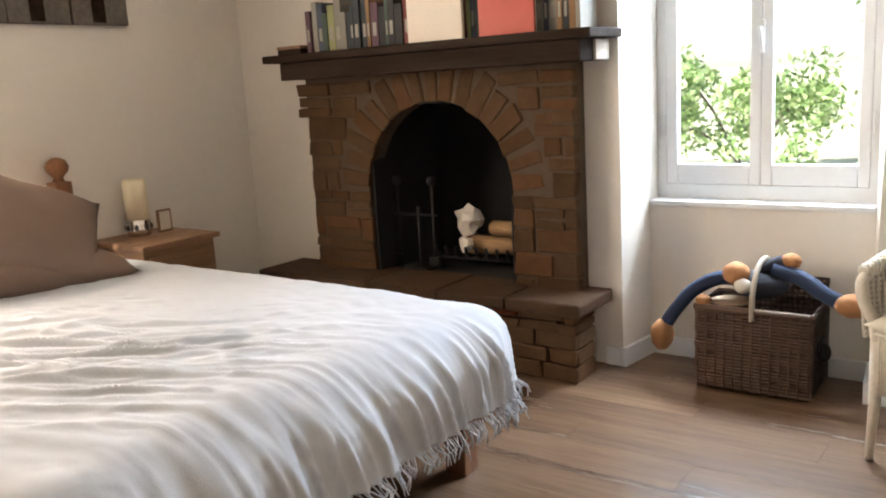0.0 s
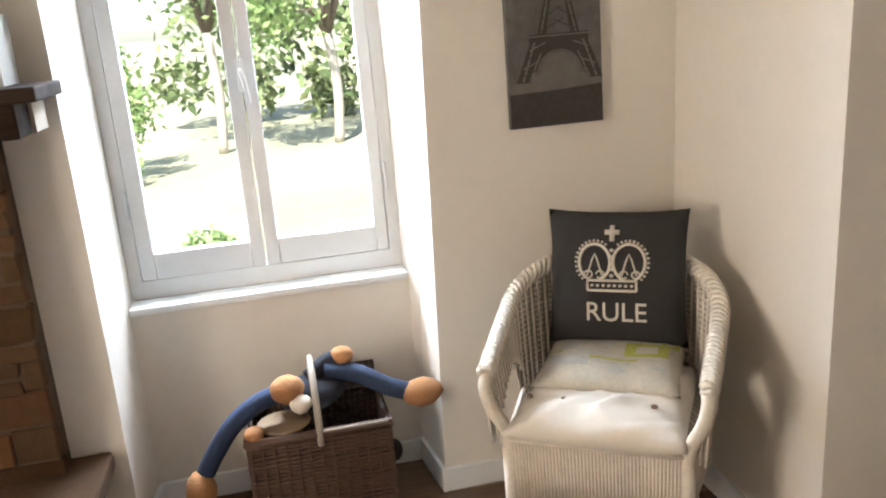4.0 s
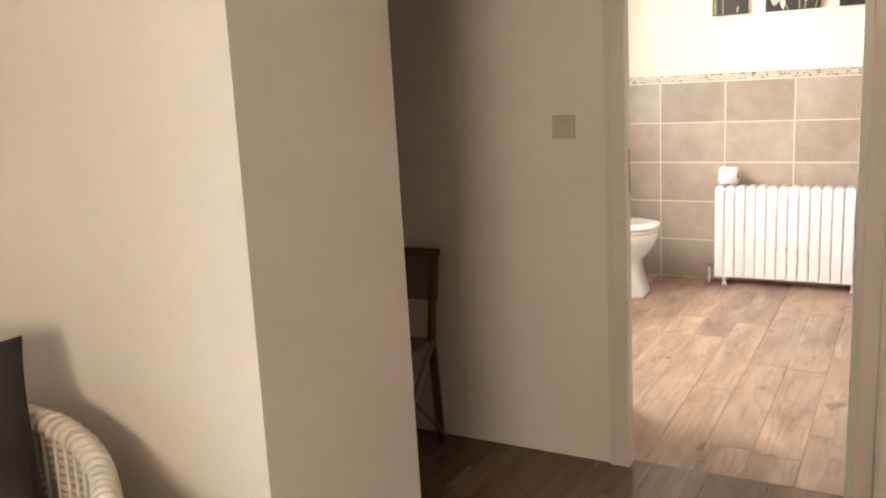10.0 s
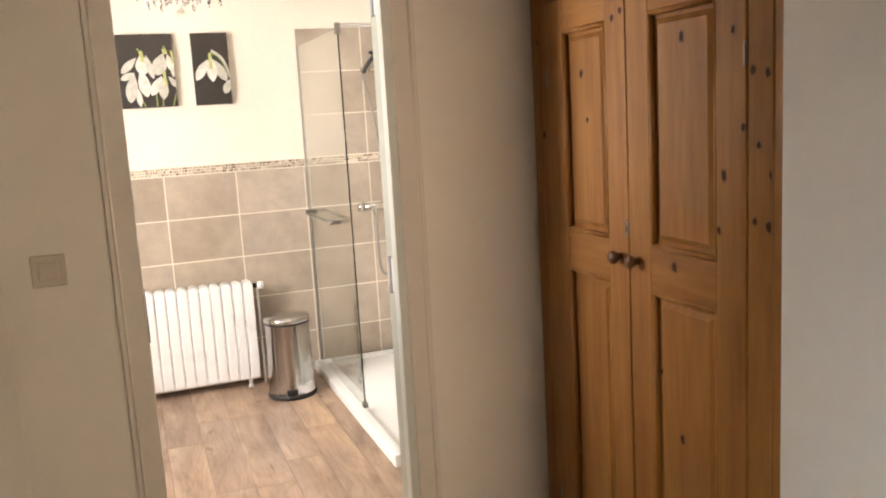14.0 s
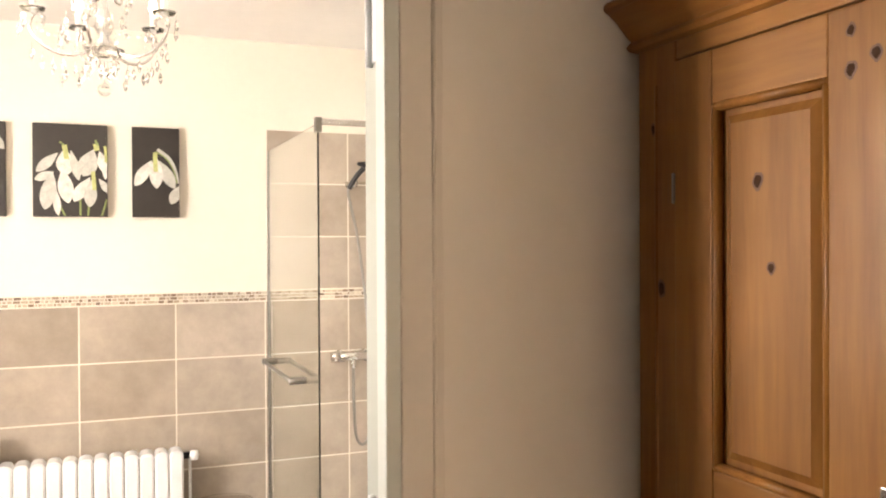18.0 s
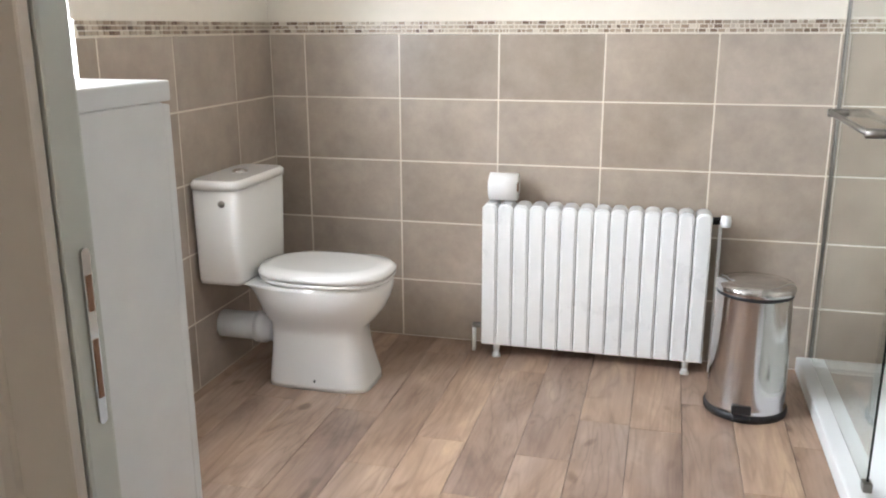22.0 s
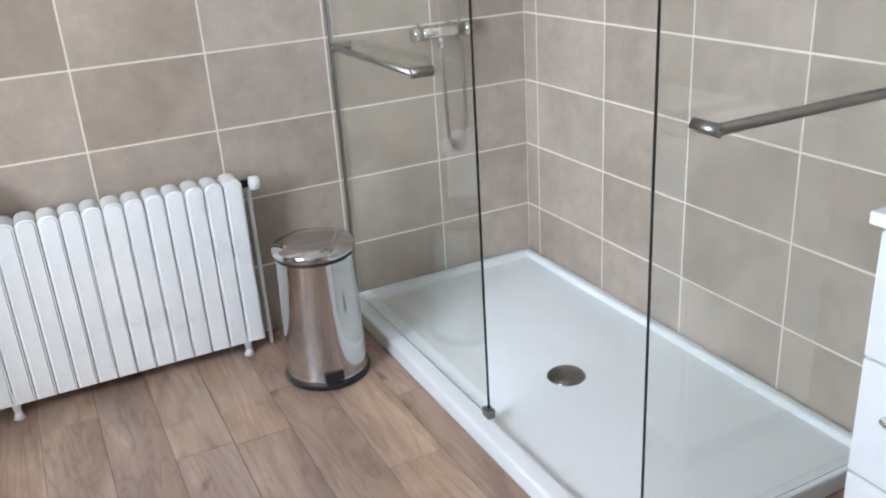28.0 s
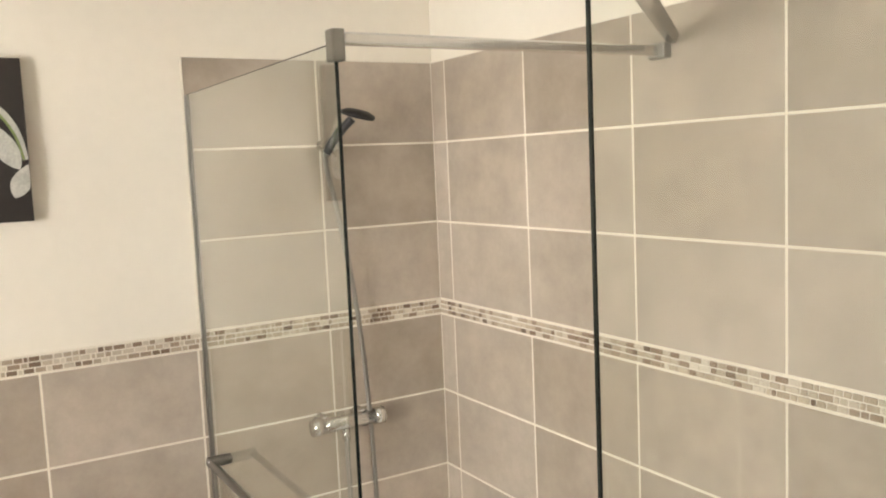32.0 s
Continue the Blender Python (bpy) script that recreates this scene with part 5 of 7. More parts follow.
part("toggle", blob((-0.375, 3.34, 0.17), (0.028, 0.03, 0.04), sub=2), IRON, bk)

# soft doll draped over the basket: one plain shape
bm = bmesh.new()
DM = [DENIM, PLUSH, NAVY, CANE]
tube(curve_points([(-0.66, 3.33, 0.43), (-0.76, 3.30, 0.44), (-0.86, 3.28, 0.385), (-0.93, 3.27, 0.30), (-0.965, 3.265, 0.245)]), 0.029, bm, 10, 0, None)
tube(curve_points([(-0.57, 3.36, 0.475), (-0.47, 3.35, 0.455), (-0.38, 3.33, 0.405), (-0.32, 3.32, 0.38)]), 0.030, bm, 10, 0)
blob((-0.985, 3.26, 0.19), (0.048, 0.06, 0.07), bm, 1, 0.1)
blob((-0.270, 3.31, 0.374), (0.070, 0.052, 0.047), bm, 1, 0.12)
blob((-0.62, 3.36, 0.415), (0.115, 0.085, 0.058), bm, 2, 0.15)
blob((-0.69, 3.275, 0.472), (0.054, 0.048, 0.046), bm, 1, 0.15)
blob((-0.655, 3.245, 0.43), (0.035, 0.03, 0.03), bm, 3, 0.2)
blob((-0.805, 3.235, 0.36), (0.032, 0.03, 0.026), bm, 1, 0.1)
blob((-0.51, 3.38, 0.51), (0.04, 0.035, 0.034), bm, 1, 0.1)
tube(curve_points([(-0.62, 3.36, 0.46), (-0.56, 3.38, 0.495), (-0.52, 3.38, 0.505)]), 0.03, bm, 8, 2)
solid("soft_doll", bm, DM, "soft toy doll in blue denim draped over the basket", "doll", (-0.62, 3.33, 0.34))


# ---- lobby ----
wd = thing("wardrobe", "tall honey pine wardrobe with two panelled doors", "wardrobe", (1.70, 0.92, 0))
WX0, WX1, WY = 1.18, 2.232, 1.215
bm = boxes((WX0, WX0 + 0.022, 0.60, WY - 0.002, 0.08, 1.835), (WX1 - 0.022, WX1, 0.60, WY - 0.002, 0.08, 1.835), (WX0 + 0.022, WX1 - 0.022, 0.60, 0.62, 0.08, 1.835), (WX0 + 0.022, WX1 - 0.022, 0.62, 1.17, 1.81, 1.835), (WX0 + 0.022, WX1 - 0.022, 0.62, 1.17, 0.08, 0.10))
part("carcass", bm, PINE, wd)
for a, b in ((WX0 - 0.001, 1.318), (2.134, WX1 + 0.001)):
    bm = box(a, b, WY - 0.024, WY + 0.002, 0.08, 1.835, 0.003)
    part("stile", bm, PINE, wd)
    bm = bmesh.new()
    rod(((a + b) / 2, WY + 0.0005, 0.14), ((a + b) / 2, WY + 0.0005, 1.77), 0.004, bm, n=8)
    part("reeding", bm, PINE, wd)
part("top_rail", box(1.319, 2.133, WY - 0.024, WY + 0.001, 1.804, 1.836, 0.003), PINEH, wd)
part("bottom_rail", box(1.319, 2.133, WY - 0.024, WY + 0.001, 0.08, 0.16, 0.003), PINEH, wd)
part("plinth", box(WX0 - 0.012, WX1 + 0.010, 0.60, WY + 0.014, 0.0, 0.085, 0.008), PINEH, wd)
# cornice: bead, cove, fillet, cap
profile = [(0.004, 1.833), (0.012, 1.837), (0.016, 1.844), (0.012, 1.851), (0.010, 1.853)]
profile += [(0.011 + 0.041 * (0.65 * k / 8 + 0.35 * (k / 8) ** 2), 1.855 + 0.043 * k / 8) for k in range(9)]
profile += [(0.055, 1.899), (0.060, 1.903), (0.060, 1.911), (0.054, 1.917)]
bm = bmesh.new()
rings = [[bm.verts.new(q) for q in ((WX0 - o, 0.60, z), (WX0 - o, WY + o, z), (min(WX1 + o, 2.248), WY + o, z), (min(WX1 + o, 2.248), 0.60, z))] for o, z in profile]
for a, b in zip(rings, rings[1:]):
    for k in range(4):
        bm.faces.new((a[k], a[(k + 1) % 4], b[(k + 1) % 4], b[k]))
bm.faces.new(rings[0][::-1]), bm.faces.new(rings[-1])
part("cornice", bm, PINEH, wd, "mitred pine cornice")


def wardrobe_door(x0, x1, hinge_x, knob_x):
    bm = bmesh.new()
    st = 0.088
    for b in ((x0, x0 + st, 0.165, 1.800), (x1 - st, x1, 0.165, 1.800)):
        box(b[0], b[1], WY - 0.02, WY + 0.006, b[2], b[3], 0.003, bm)
    door = part("door", bm, PINE, wd)
    for z0, z1 in ((0.165, 0.33), (1.075, 1.178), (1.720, 1.800)):
        part("rail", box(x0 + st, x1 - st, WY - 0.0195, WY + 0.0055, z0, z1, 0.003), PINEH, door)
    for z0, z1 in ((0.33, 1.075), (1.178, 1.720)):
        a, b = x0 + st, x1 - st
        part("panel", box(a, b, WY - 0.016, WY - 0.008, z0, z1), PINE, door)
        bm = bmesh.new()
        low, top = WY - 0.0085, WY
        e, f_ = 0.020, 0.034
        outer = [bm.verts.new((x, low, z)) for x, z in ((a + e, z0 + e), (b - e, z0 + e), (b - e, z1 - e), (a + e, z1 - e))]
        inner = [bm.verts.new((x, top, z)) for x, z in ((a + f_, z0 + f_), (b - f_, z0 + f_), (b - f_, z1 - f_), (a + f_, z1 - f_))]
        for k in range(4):
            bm.faces.new((outer[k], outer[(k + 1) % 4], inner[(k + 1) % 4], inner[k]))
        bm.faces.new(inner), bm.faces.new(outer[::-1])
        part("raised_field", bm, PINE, door)
        bm = bmesh.new()
        for p, q in (((a + 0.005, z0), (a + 0.005, z1)), ((b - 0.005, z0), (b - 0.005, z1)), ((a, z0 + 0.005), (b, z0 + 0.005)), ((a, z1 - 0.005), (b, z1 - 0.005))):
            rod((p[0], WY - 0.001, p[1]), (q[0], WY - 0.001, q[1]), 0.0075, bm, n=8)
        part("moulding", bm, PINE, door)
    for z in (0.35, 1.60):
        part("hinge", box(hinge_x - 0.0018, hinge_x + 0.0018, WY + 0.004, WY + 0.010, z - 0.024, z + 0.024, 0.001), SATIN, door, "dull metal hinge")
    bm = lathe([(0.010, 0), (0.009, 0.010), (0.014, 0.015), (0.0175, 0.024), (0.014, 0.032), (0, 0.035)], (0, 0, 0), n=16)
    bm.transform(Matrix.Translation((knob_x, WY + 0.005, 1.14)) @ Matrix.Rotation(radians(-90), 4, "X"))
    part("knob", bm, KNOBWOOD, door, "turned dark wooden knob")
    return door


KNOBWOOD = wood("dark_pine_knob", (0.10, 0.036, 0.010), (0.17, 0.066, 0.020), 2, 0.4, 12)
KNOT = plain("dark_pine_knot", (0.060, 0.022, 0.007), 0.75, var=0.35, big=60, fine=200, bump=0.2)
KNOT.node_tree.nodes["Principled BSDF"].inputs["Specular IOR Level"].default_value = 0.1
KNOTRING = plain("brown_knot_ring", (0.15, 0.058, 0.014), 0.5, var=0.2, big=60, fine=200, bump=0.1)
wardrobe_door(1.320, 1.7345, 1.320, 1.700)
wardrobe_door(1.7395, 2.132, 2.132, 1.776)
part("escutcheon", box(1.738, 1.750, WY + 0.0055, WY + 0.009, 1.195, 1.232, 0.002), CHROME, wd, "small metal escutcheon")
part("keyhole", boxes((1.742, 1.746, WY + 0.0085, WY + 0.0095, 1.205, 1.220)), BLACKP, wd)


def pine_face(x, z):
    """How far out the wood stands at a place of the wardrobe's front."""
    if x < 1.318 or x > 2.134:
        return WY + 0.002
    for a, b in ((1.408, 1.6465), (1.8275, 2.044)):
        for z0, z1 in ((0.33, 1.075), (1.178, 1.720)):
            d = min(x - a, b - x, z - z0, z1 - z)
            if d > 0:
                return WY if d > 0.034 else WY - 0.005 if d > 0.018 else WY + 0.004
    return WY + 0.006 if z < 1.80 else WY + 0.001


kr = random.Random(8)
for x, z in ((1.61, 1.775), (1.528, 1.651), (1.356, 1.647), (1.955, 1.60), (1.93, 1.48), (1.326, 1.459), (1.384, 1.362), (1.400, 1.247), (1.555, 1.146), (1.303, 1.567), (1.263, 1.559),
             (1.252, 1.368), (1.298, 1.275), (1.259, 1.268), (1.287, 1.424), (1.235, 1.727), (1.792, 1.769), (1.756, 1.735), (1.792, 1.722), (1.54, 0.741), (1.848, 0.989), (1.623, 0.881), (2.19, 1.70), (2.17, 1.44)):
    face, w = pine_face(x, z), kr.uniform(0.0045, 0.0075)
    for mat, k, lift in ((KNOTRING, 1.5, 0.0004), (KNOT, 1.0, 0.0009)):
        out = [(x + w * k * math.cos(a) * (1 + 0.2 * math.sin(2 * a + x * 40)), z + w * k * 1.35 * math.sin(a) * (1 + 0.15 * math.cos(3 * a + z * 50))) for a in (2 * math.pi * i / 14 for i in range(14))]
        part("knot", prism(out, 1, face - 0.003, face + lift), mat, wd)
bag = thing("travel_bag", "black travel bag lying on top of the wardrobe", "bag", (2.03, 1.0, 1.917))
part("body", blob((2.05, 1.02, 1.988), (0.17, 0.20, 0.075), rough=0.25, sub=3), BLACKP, bag, smooth=True)
part("strap", tube(curve_points([(1.93, 1.10, 1.975), (1.80, 1.16, 1.942), (1.70, 1.12, 1.930), (1.62, 1.05, 1.930)]), 0.012), SATIN, bag, "grey strap")
bx = thing("storage_box", "grey fabric storage box on top of the wardrobe", "box", (1.55, 0.9, 1.917))
part("body", box(1.30, 1.80, 0.72, 1.02, 1.918, 2.08, 0.012), GREYM, bx)
part("lid", box(1.295, 1.805, 0.715, 1.025, 2.081, 2.10, 0.008), SATIN, bx)

# pendant
pd = thing("pendant_lamp", "beige fabric drum pendant lamp with dark lettering bars, unlit", "pendant lamp", (1.805, 2.013, 2.5))
SHADE = plain("beige_lampshade_fabric", (0.62, 0.54, 0.45), 0.9, var=0.06, fine=140, bump=0.3)
part("shade", lathe([(0.1905, 0), (0.192, 0), (0.188, 0.24), (0.1865, 0.24), (0.1905, 0)], (1.805, 2.013, 1.85), n=48), SHADE, pd)
LINING = cloth_light(plain("pale_shade_lining", (0.72, 0.67, 0.60), 0.85, var=0.04, fine=80, bump=0.1), (0.75, 0.66, 0.56), 0.5)
cloth_light(SHADE, (0.70, 0.58, 0.46), 0.5)
part("lining", lathe([(0.188, 0.002), (0.190, 0.002), (0.186, 0.238), (0.184, 0.238), (0.188, 0.002)], (1.805, 2.013, 1.85), n=48), LINING, pd, "pale inner lining")
for z in (1.85, 2.09):
    part("ring", tube([(1.805 + 0.1925 * math.cos(a), 2.013 + 0.1925 * math.sin(a), z) for a in (2 * math.pi * k / 48 for k in range(49))], 0.003, n=6), SATIN, pd)
part("cord", rod((1.805, 2.013, 2.085), (1.805, 2.013, 2.5), 0.004), BLACKP, pd)
part("ceiling_rose", lathe([(0, -0.03), (0.04, -0.028), (0.05, 0)], (1.805, 2.013, 2.5)), PAINT, pd)
for z0, z1, spans in ((1.958, 1.973, ((-8, 2), (4, 7), (9, 24))), (1.933, 1.948, ((-3, 5), (7, 20)))):
    for a0, a1 in spans:
        g = bmesh.new()
        c = [radians(174 + a0 + (a1 - a0) * k / 6) for k in range(7)]
        lo = [g.verts.new((1.805 + 0.1935 * math.cos(a), 2.013 + 0.1935 * math.sin(a), z0)) for a in c]
        hi = [g.verts.new((1.805 + 0.1935 * math.cos(a), 2.013 + 0.1935 * math.sin(a), z1)) for a in c]
        for k in range(6):
            g.faces.new((lo[k], lo[k + 1], hi[k + 1], hi[k]))
        part("lettering_bar", g, TOWER, pd)
part("bulb", lathe([(0, -0.11), (0.028, -0.09), (0.03, -0.06), (0.013, -0.02), (0.013, 0)], (1.805, 2.013, 2.08), n=16), CERAMIC, pd)

# folding chair in the dark corner
fc = thing("folding_chair", "old folding chair with a cloth seat and bent tube legs", "chair", (1.97, 3.26, 0))
CLOTH = plain("grey_brown_canvas", (0.17, 0.135, 0.11), 0.95, var=0.15, fine=160, bump=0.4)
TUBE = plain("dull_enamelled_tube", (0.22, 0.18, 0.14), 0.4, 0.3, var=0.15, fine=50)
FOLDWOOD = wood("dark_brown_chair_wood", (0.055, 0.026, 0.012), (0.11, 0.056, 0.026), 2, 0.5, 12)
FM = Matrix.Translation((1.97, 3.26, 0)) @ Matrix.Rotation(radians(-88), 4, "Z") @ Matrix.Diagonal((1.0, 1.0, 0.91, 1.0))


def fp(x, y, z):
    return FM @ Vector((x, y, z))


for s in (-1, 1):
    part("leg", tube([fp(s * 0.20, 0.20, 0.0), fp(s * 0.20, 0.17, 0.46), fp(s * 0.20, 0.22, 0.80)], 0.016), FOLDWOOD, fc)
    part("stay", tube([fp(s * 0.21, -0.20, 0.48), fp(s * 0.21, 0.22, 0.02)], 0.009), TUBE, fc)
part("front_tube", tube(curve_points([fp(-0.21, 0.16, 0.46), fp(-0.21, -0.22, 0.05), fp(-0.19, -0.26, 0.012), fp(0, -0.27, 0.012), fp(0.19, -0.26, 0.012), fp(0.21, -0.22, 0.05), fp(0.21, 0.16, 0.46)], 6), 0.011), TUBE, fc)
bm = bmesh.new()
for i, (y0, z0, y1, z1, t) in enumerate(((-0.22, 0.485, 0.19, 0.46, 0.018), (0.20, 0.62, 0.225, 0.80, 0.018))):
    a = [bm.verts.new(fp(x, y, z)) for x, y, z in ((-0.21, y0, z0), (0.21, y0, z0), (0.21, y1, z1), (-0.21, y1, z1))]
    off = Vector((0, 0, -t)) if i == 0 else FM.to_3x3() @ Vector((0, t, 0))
    b = [bm.verts.new(v.co + off) for v in a]
    bm.faces.new(a), bm.faces.new(b)
    for k in range(4):
        bm.faces.new((a[k], a[(k + 1) % 4], b[(k + 1) % 4], b[k]))
part("canvas_seat_and_back", bm, CLOTH, fc, "faded canvas")
part("top_rail", tube([fp(-0.22, 0.225, 0.815), fp(0.22, 0.225, 0.815)], 0.016), FOLDWOOD, fc)
part("seat_rail", tube([fp(-0.215, -0.225, 0.478), fp(0.215, -0.225, 0.478)], 0.012), TUBE, fc)

# ---- bathroom ----
# half-height white cabinet beside the doorway
cb = thing("low_cabinet", "white half-height cabinet beside the bathroom doorway", "cabinet", (2.5, 2.85, 0))
part("body", box(2.352, 2.752, 2.576, 3.28, 0.0, 1.178, 0.003), PAINT, cb)
part("top", box(2.350, 2.7715, 2.575, 3.285, 1.1785, 1.206, 0.003), PAINT, cb)
for y0, y1 in ((2.577, 2.925), (2.930, 3.27)):
    d = part("door", box(2.753, 2.771, y0, y1, 0.06, 1.174, 0.003), PAINT, cb)
    part("handle", rod((2.780, (y0 + y1) / 2, 0.75), (2.780, (y0 + y1) / 2, 0.87), 0.006), CHROME, d)

# toilet
wc = thing("toilet", "white ceramic close-coupled toilet with a closed lid", "toilet", (4.49, 3.15, 0))
TX = 4.49


def oval(z, y0, y1, hw, sq=2.4, n=32):
    """A ring of points: rounded box, y0 to y1 and 2 hw wide."""
    out = []
    for k in range(n):
        a = 2 * math.pi * k / n
        c, s = math.cos(a), math.sin(a)
        out.append((TX + hw * math.copysign(abs(c) ** (2 / sq), c), (y0 + y1) / 2 + (y1 - y0) / 2 * math.copysign(abs(s) ** (2 / sq), s), z))
    return out


def loft(rings, cap=True):
    bm = bmesh.new()
    vs = [[bm.verts.new(p) for p in r] for r in rings]
    n = len(vs[0])
    for a, b in zip(vs, vs[1:]):
        for k in range(n):
            bm.faces.new((a[k], a[(k + 1) % n], b[(k + 1) % n], b[k])).smooth = True
    if cap:
        bm.faces.new(vs[0][::-1]), bm.faces.new(vs[-1])
    return bm


rings = [oval(0.0, 2.905, 3.30, 0.124, 5), oval(0.02, 2.908, 3.298, 0.123, 5), oval(0.12, 2.935, 3.29, 0.112, 4.5), oval(0.20, 2.942, 3.29, 0.110, 3.6), oval(0.235, 2.925, 3.30, 0.122, 2.8), oval(0.262, 2.895, 3.33, 0.142, 2.4), oval(0.30, 2.868, 3.34, 0.163, 2.3), oval(0.345, 2.848, 3.36, 0.178, 2.3), oval(0.385, 2.84, 3.40, 0.182, 2.4), oval(0.40, 2.845, 3.48, 0.18, 2.6)]
part("bowl", loft(rings), CERAMIC, wc)
rings = [oval(0.402, 2.842, 3.32, 0.180, 2.5), oval(0.408, 2.836, 3.325, 0.186, 2.5), oval(0.418, 2.836, 3.325, 0.186, 2.5)]
part("seat", loft(rings), CERAMIC, wc)
# black disc paints the shade in the slit under the lid
part("seat_gap", loft([oval(0.4182, 2.845, 3.29, 0.178, 2.3), oval(0.4215, 2.845, 3.29, 0.178, 2.3)]), BLACKP, wc)
rings = [oval(0.422, 2.834, 3.33, 0.187, 2.6), oval(0.436, 2.834, 3.33, 0.187, 2.6), oval(0.448, 2.85, 3.32, 0.172, 2.6), oval(0.452, 2.90, 3.29, 0.13, 2.4)]
part("lid", loft(rings), CERAMIC, wc)


def slab_ring(z, y0, y1, hw):
    return oval(z, y0, y1, hw, 9, 40)


part("cistern", loft([slab_ring(0.395, 3.335, 3.505, 0.182), slab_ring(0.41, 3.33, 3.506, 0.187), slab_ring(0.735, 3.322, 3.506, 0.196)]), CERAMIC, wc)
part("cistern_lid", loft([slab_ring(0.736, 3.318, 3.508, 0.201), slab_ring(0.758, 3.318, 3.508, 0.201), slab_ring(0.768, 3.328, 3.50, 0.19)]), CERAMIC, wc)
bm = lathe([(0, 0), (0.028, 0), (0.028, 0.006), (0.022, 0.010), (0, 0.010)], (TX, 3.41, 0.768), n=20)
part("flush_button", bm, CHROME, wc)
part("side_knob", rod((TX - 0.197, 3.38, 0.69), (TX - 0.203, 3.38, 0.69), 0.012), SATIN, wc)
part("waste_pipe", rod((TX - 0.02, 3.30, 0.19), (TX - 0.02, 3.508, 0.19), 0.052, n=20), PAINT, wc, "white plastic waste pipe")
part("pipe_collar", rod((TX - 0.02, 3.325, 0.19), (TX - 0.02, 3.36, 0.19), 0.060, n=20), PAINT, wc)
part("floor_screw", blob((TX - 0.121, 3.10, 0.035), (0.004, 0.005, 0.007), sub=1), BLACKP, wc)
part("supply_hose", tube(curve_points([(TX + 0.20, 3.44, 0.68), (TX + 0.235, 3.455, 0.66), (TX + 0.235, 3.47, 0.56), (TX + 0.22, 3.49, 0.53)]), 0.006), SATIN, wc)
part("stop_valve", rod((TX + 0.10, 3.47, 0.16), (TX + 0.10, 3.51, 0.16), 0.012), CHROME, wc)

# radiator: fourteen columns
rd = thing("radiator", "white enamelled cast iron column radiator on small feet", "radiator", (4.88, 2.165, 0))
NC, RY0, RY1 = 14, 1.742, 2.588
step = (RY1 - RY0) / NC
for k in range(NC):
    yc = RY0 + step * (k + 0.5)
    bm = bmesh.new()
    out = []
    for i in range(9):
        a = math.pi * i / 8
        out.append((yc + step * 0.40 * math.cos(a), 0.611 + 0.012 * math.sin(a)))
    prof = [(yc - step * 0.475, 0.053), (yc + step * 0.475, 0.053)] + [(yc + step * 0.475, 0.606)] + out[1:-1] + [(yc - step * 0.475, 0.606)]
    a = [bm.verts.new((4.838, y, z)) for y, z in prof]
    b = [bm.verts.new((4.945, y, z)) for y, z in prof]
    bm.faces.new(a), bm.faces.new(b[::-1])
    m = len(prof)
    for i in range(m):
        bm.faces.new((a[i], a[(i + 1) % m], b[(i + 1) % m], b[i]))
    bmesh.ops.bevel(bm, geom=[e for e in bm.edges if abs(e.verts[0].co.x - e.verts[1].co.x) < 1e-5], offset=0.0065, segments=3, affect="EDGES")
    part("column", bm, ENAMEL, rd)
# black sheet behind the columns: shade in their gaps, put in as colour
part("back_web", boxes((4.87, 4.93, RY0 + 0.01, RY1 - 0.01, 0.075, 0.595)), BLACKP, rd, "black sheet painting the shade between the columns")
for y in (RY0 + step * 1.0, RY1 - step * 1.0):
    bm = rod((4.86, y, 0.022), (4.865, y, 0.085), 0.010, r2=0.02, n=10)
    rod((4.86, y, 0.0), (4.86, y, 0.024), 0.018, bm, r2=0.010, n=10)
    part("foot", bm, ENAMEL, rd)
part("valve_body", rod((4.89, RY0 - 0.035, 0.59), (4.89, RY0 + 0.01, 0.59), 0.014), IRON, rd)
part("valve_knob", lathe([(0, 0), (0.017, 0.002), (0.02, 0.02), (0.017, 0.04), (0, 0.044)], (4.872, RY0 - 0.045, 0.572), n=16), ENAMEL, rd)
part("pipe", tube(curve_points([(4.89, RY0 - 0.028, 0.585), (4.90, RY0 - 0.03, 0.5), (4.90, RY0 - 0.03, 0.2), (4.90, RY0 - 0.03, 0.0)]), 0.007), ENAMEL, rd)
part("lower_valve", rod((4.90, RY1 - 0.005, 0.11), (4.90, RY1 + 0.045, 0.11), 0.012), SATIN, rd)
part("lower_pipe", rod((4.90, RY1 + 0.04, 0.0), (4.90, RY1 + 0.04, 0.115), 0.008), ENAMEL, rd)

tp = thing("toilet_roll", "white toilet paper roll standing on the radiator", "toilet roll", (4.90, 2.515, 0.627))
PAPER = plain("white_tissue", (0.82, 0.81, 0.79), 0.95, var=0.03, fine=120, bump=0.2)
part("roll", rod((4.905, 2.462, 0.680), (4.905, 2.568, 0.680), 0.053, n=28), PAPER, tp)
part("core", rod((4.905, 2.4605, 0.680), (4.905, 2.5695, 0.680), 0.02, n=16), NIGHT, tp, "cardboard core")

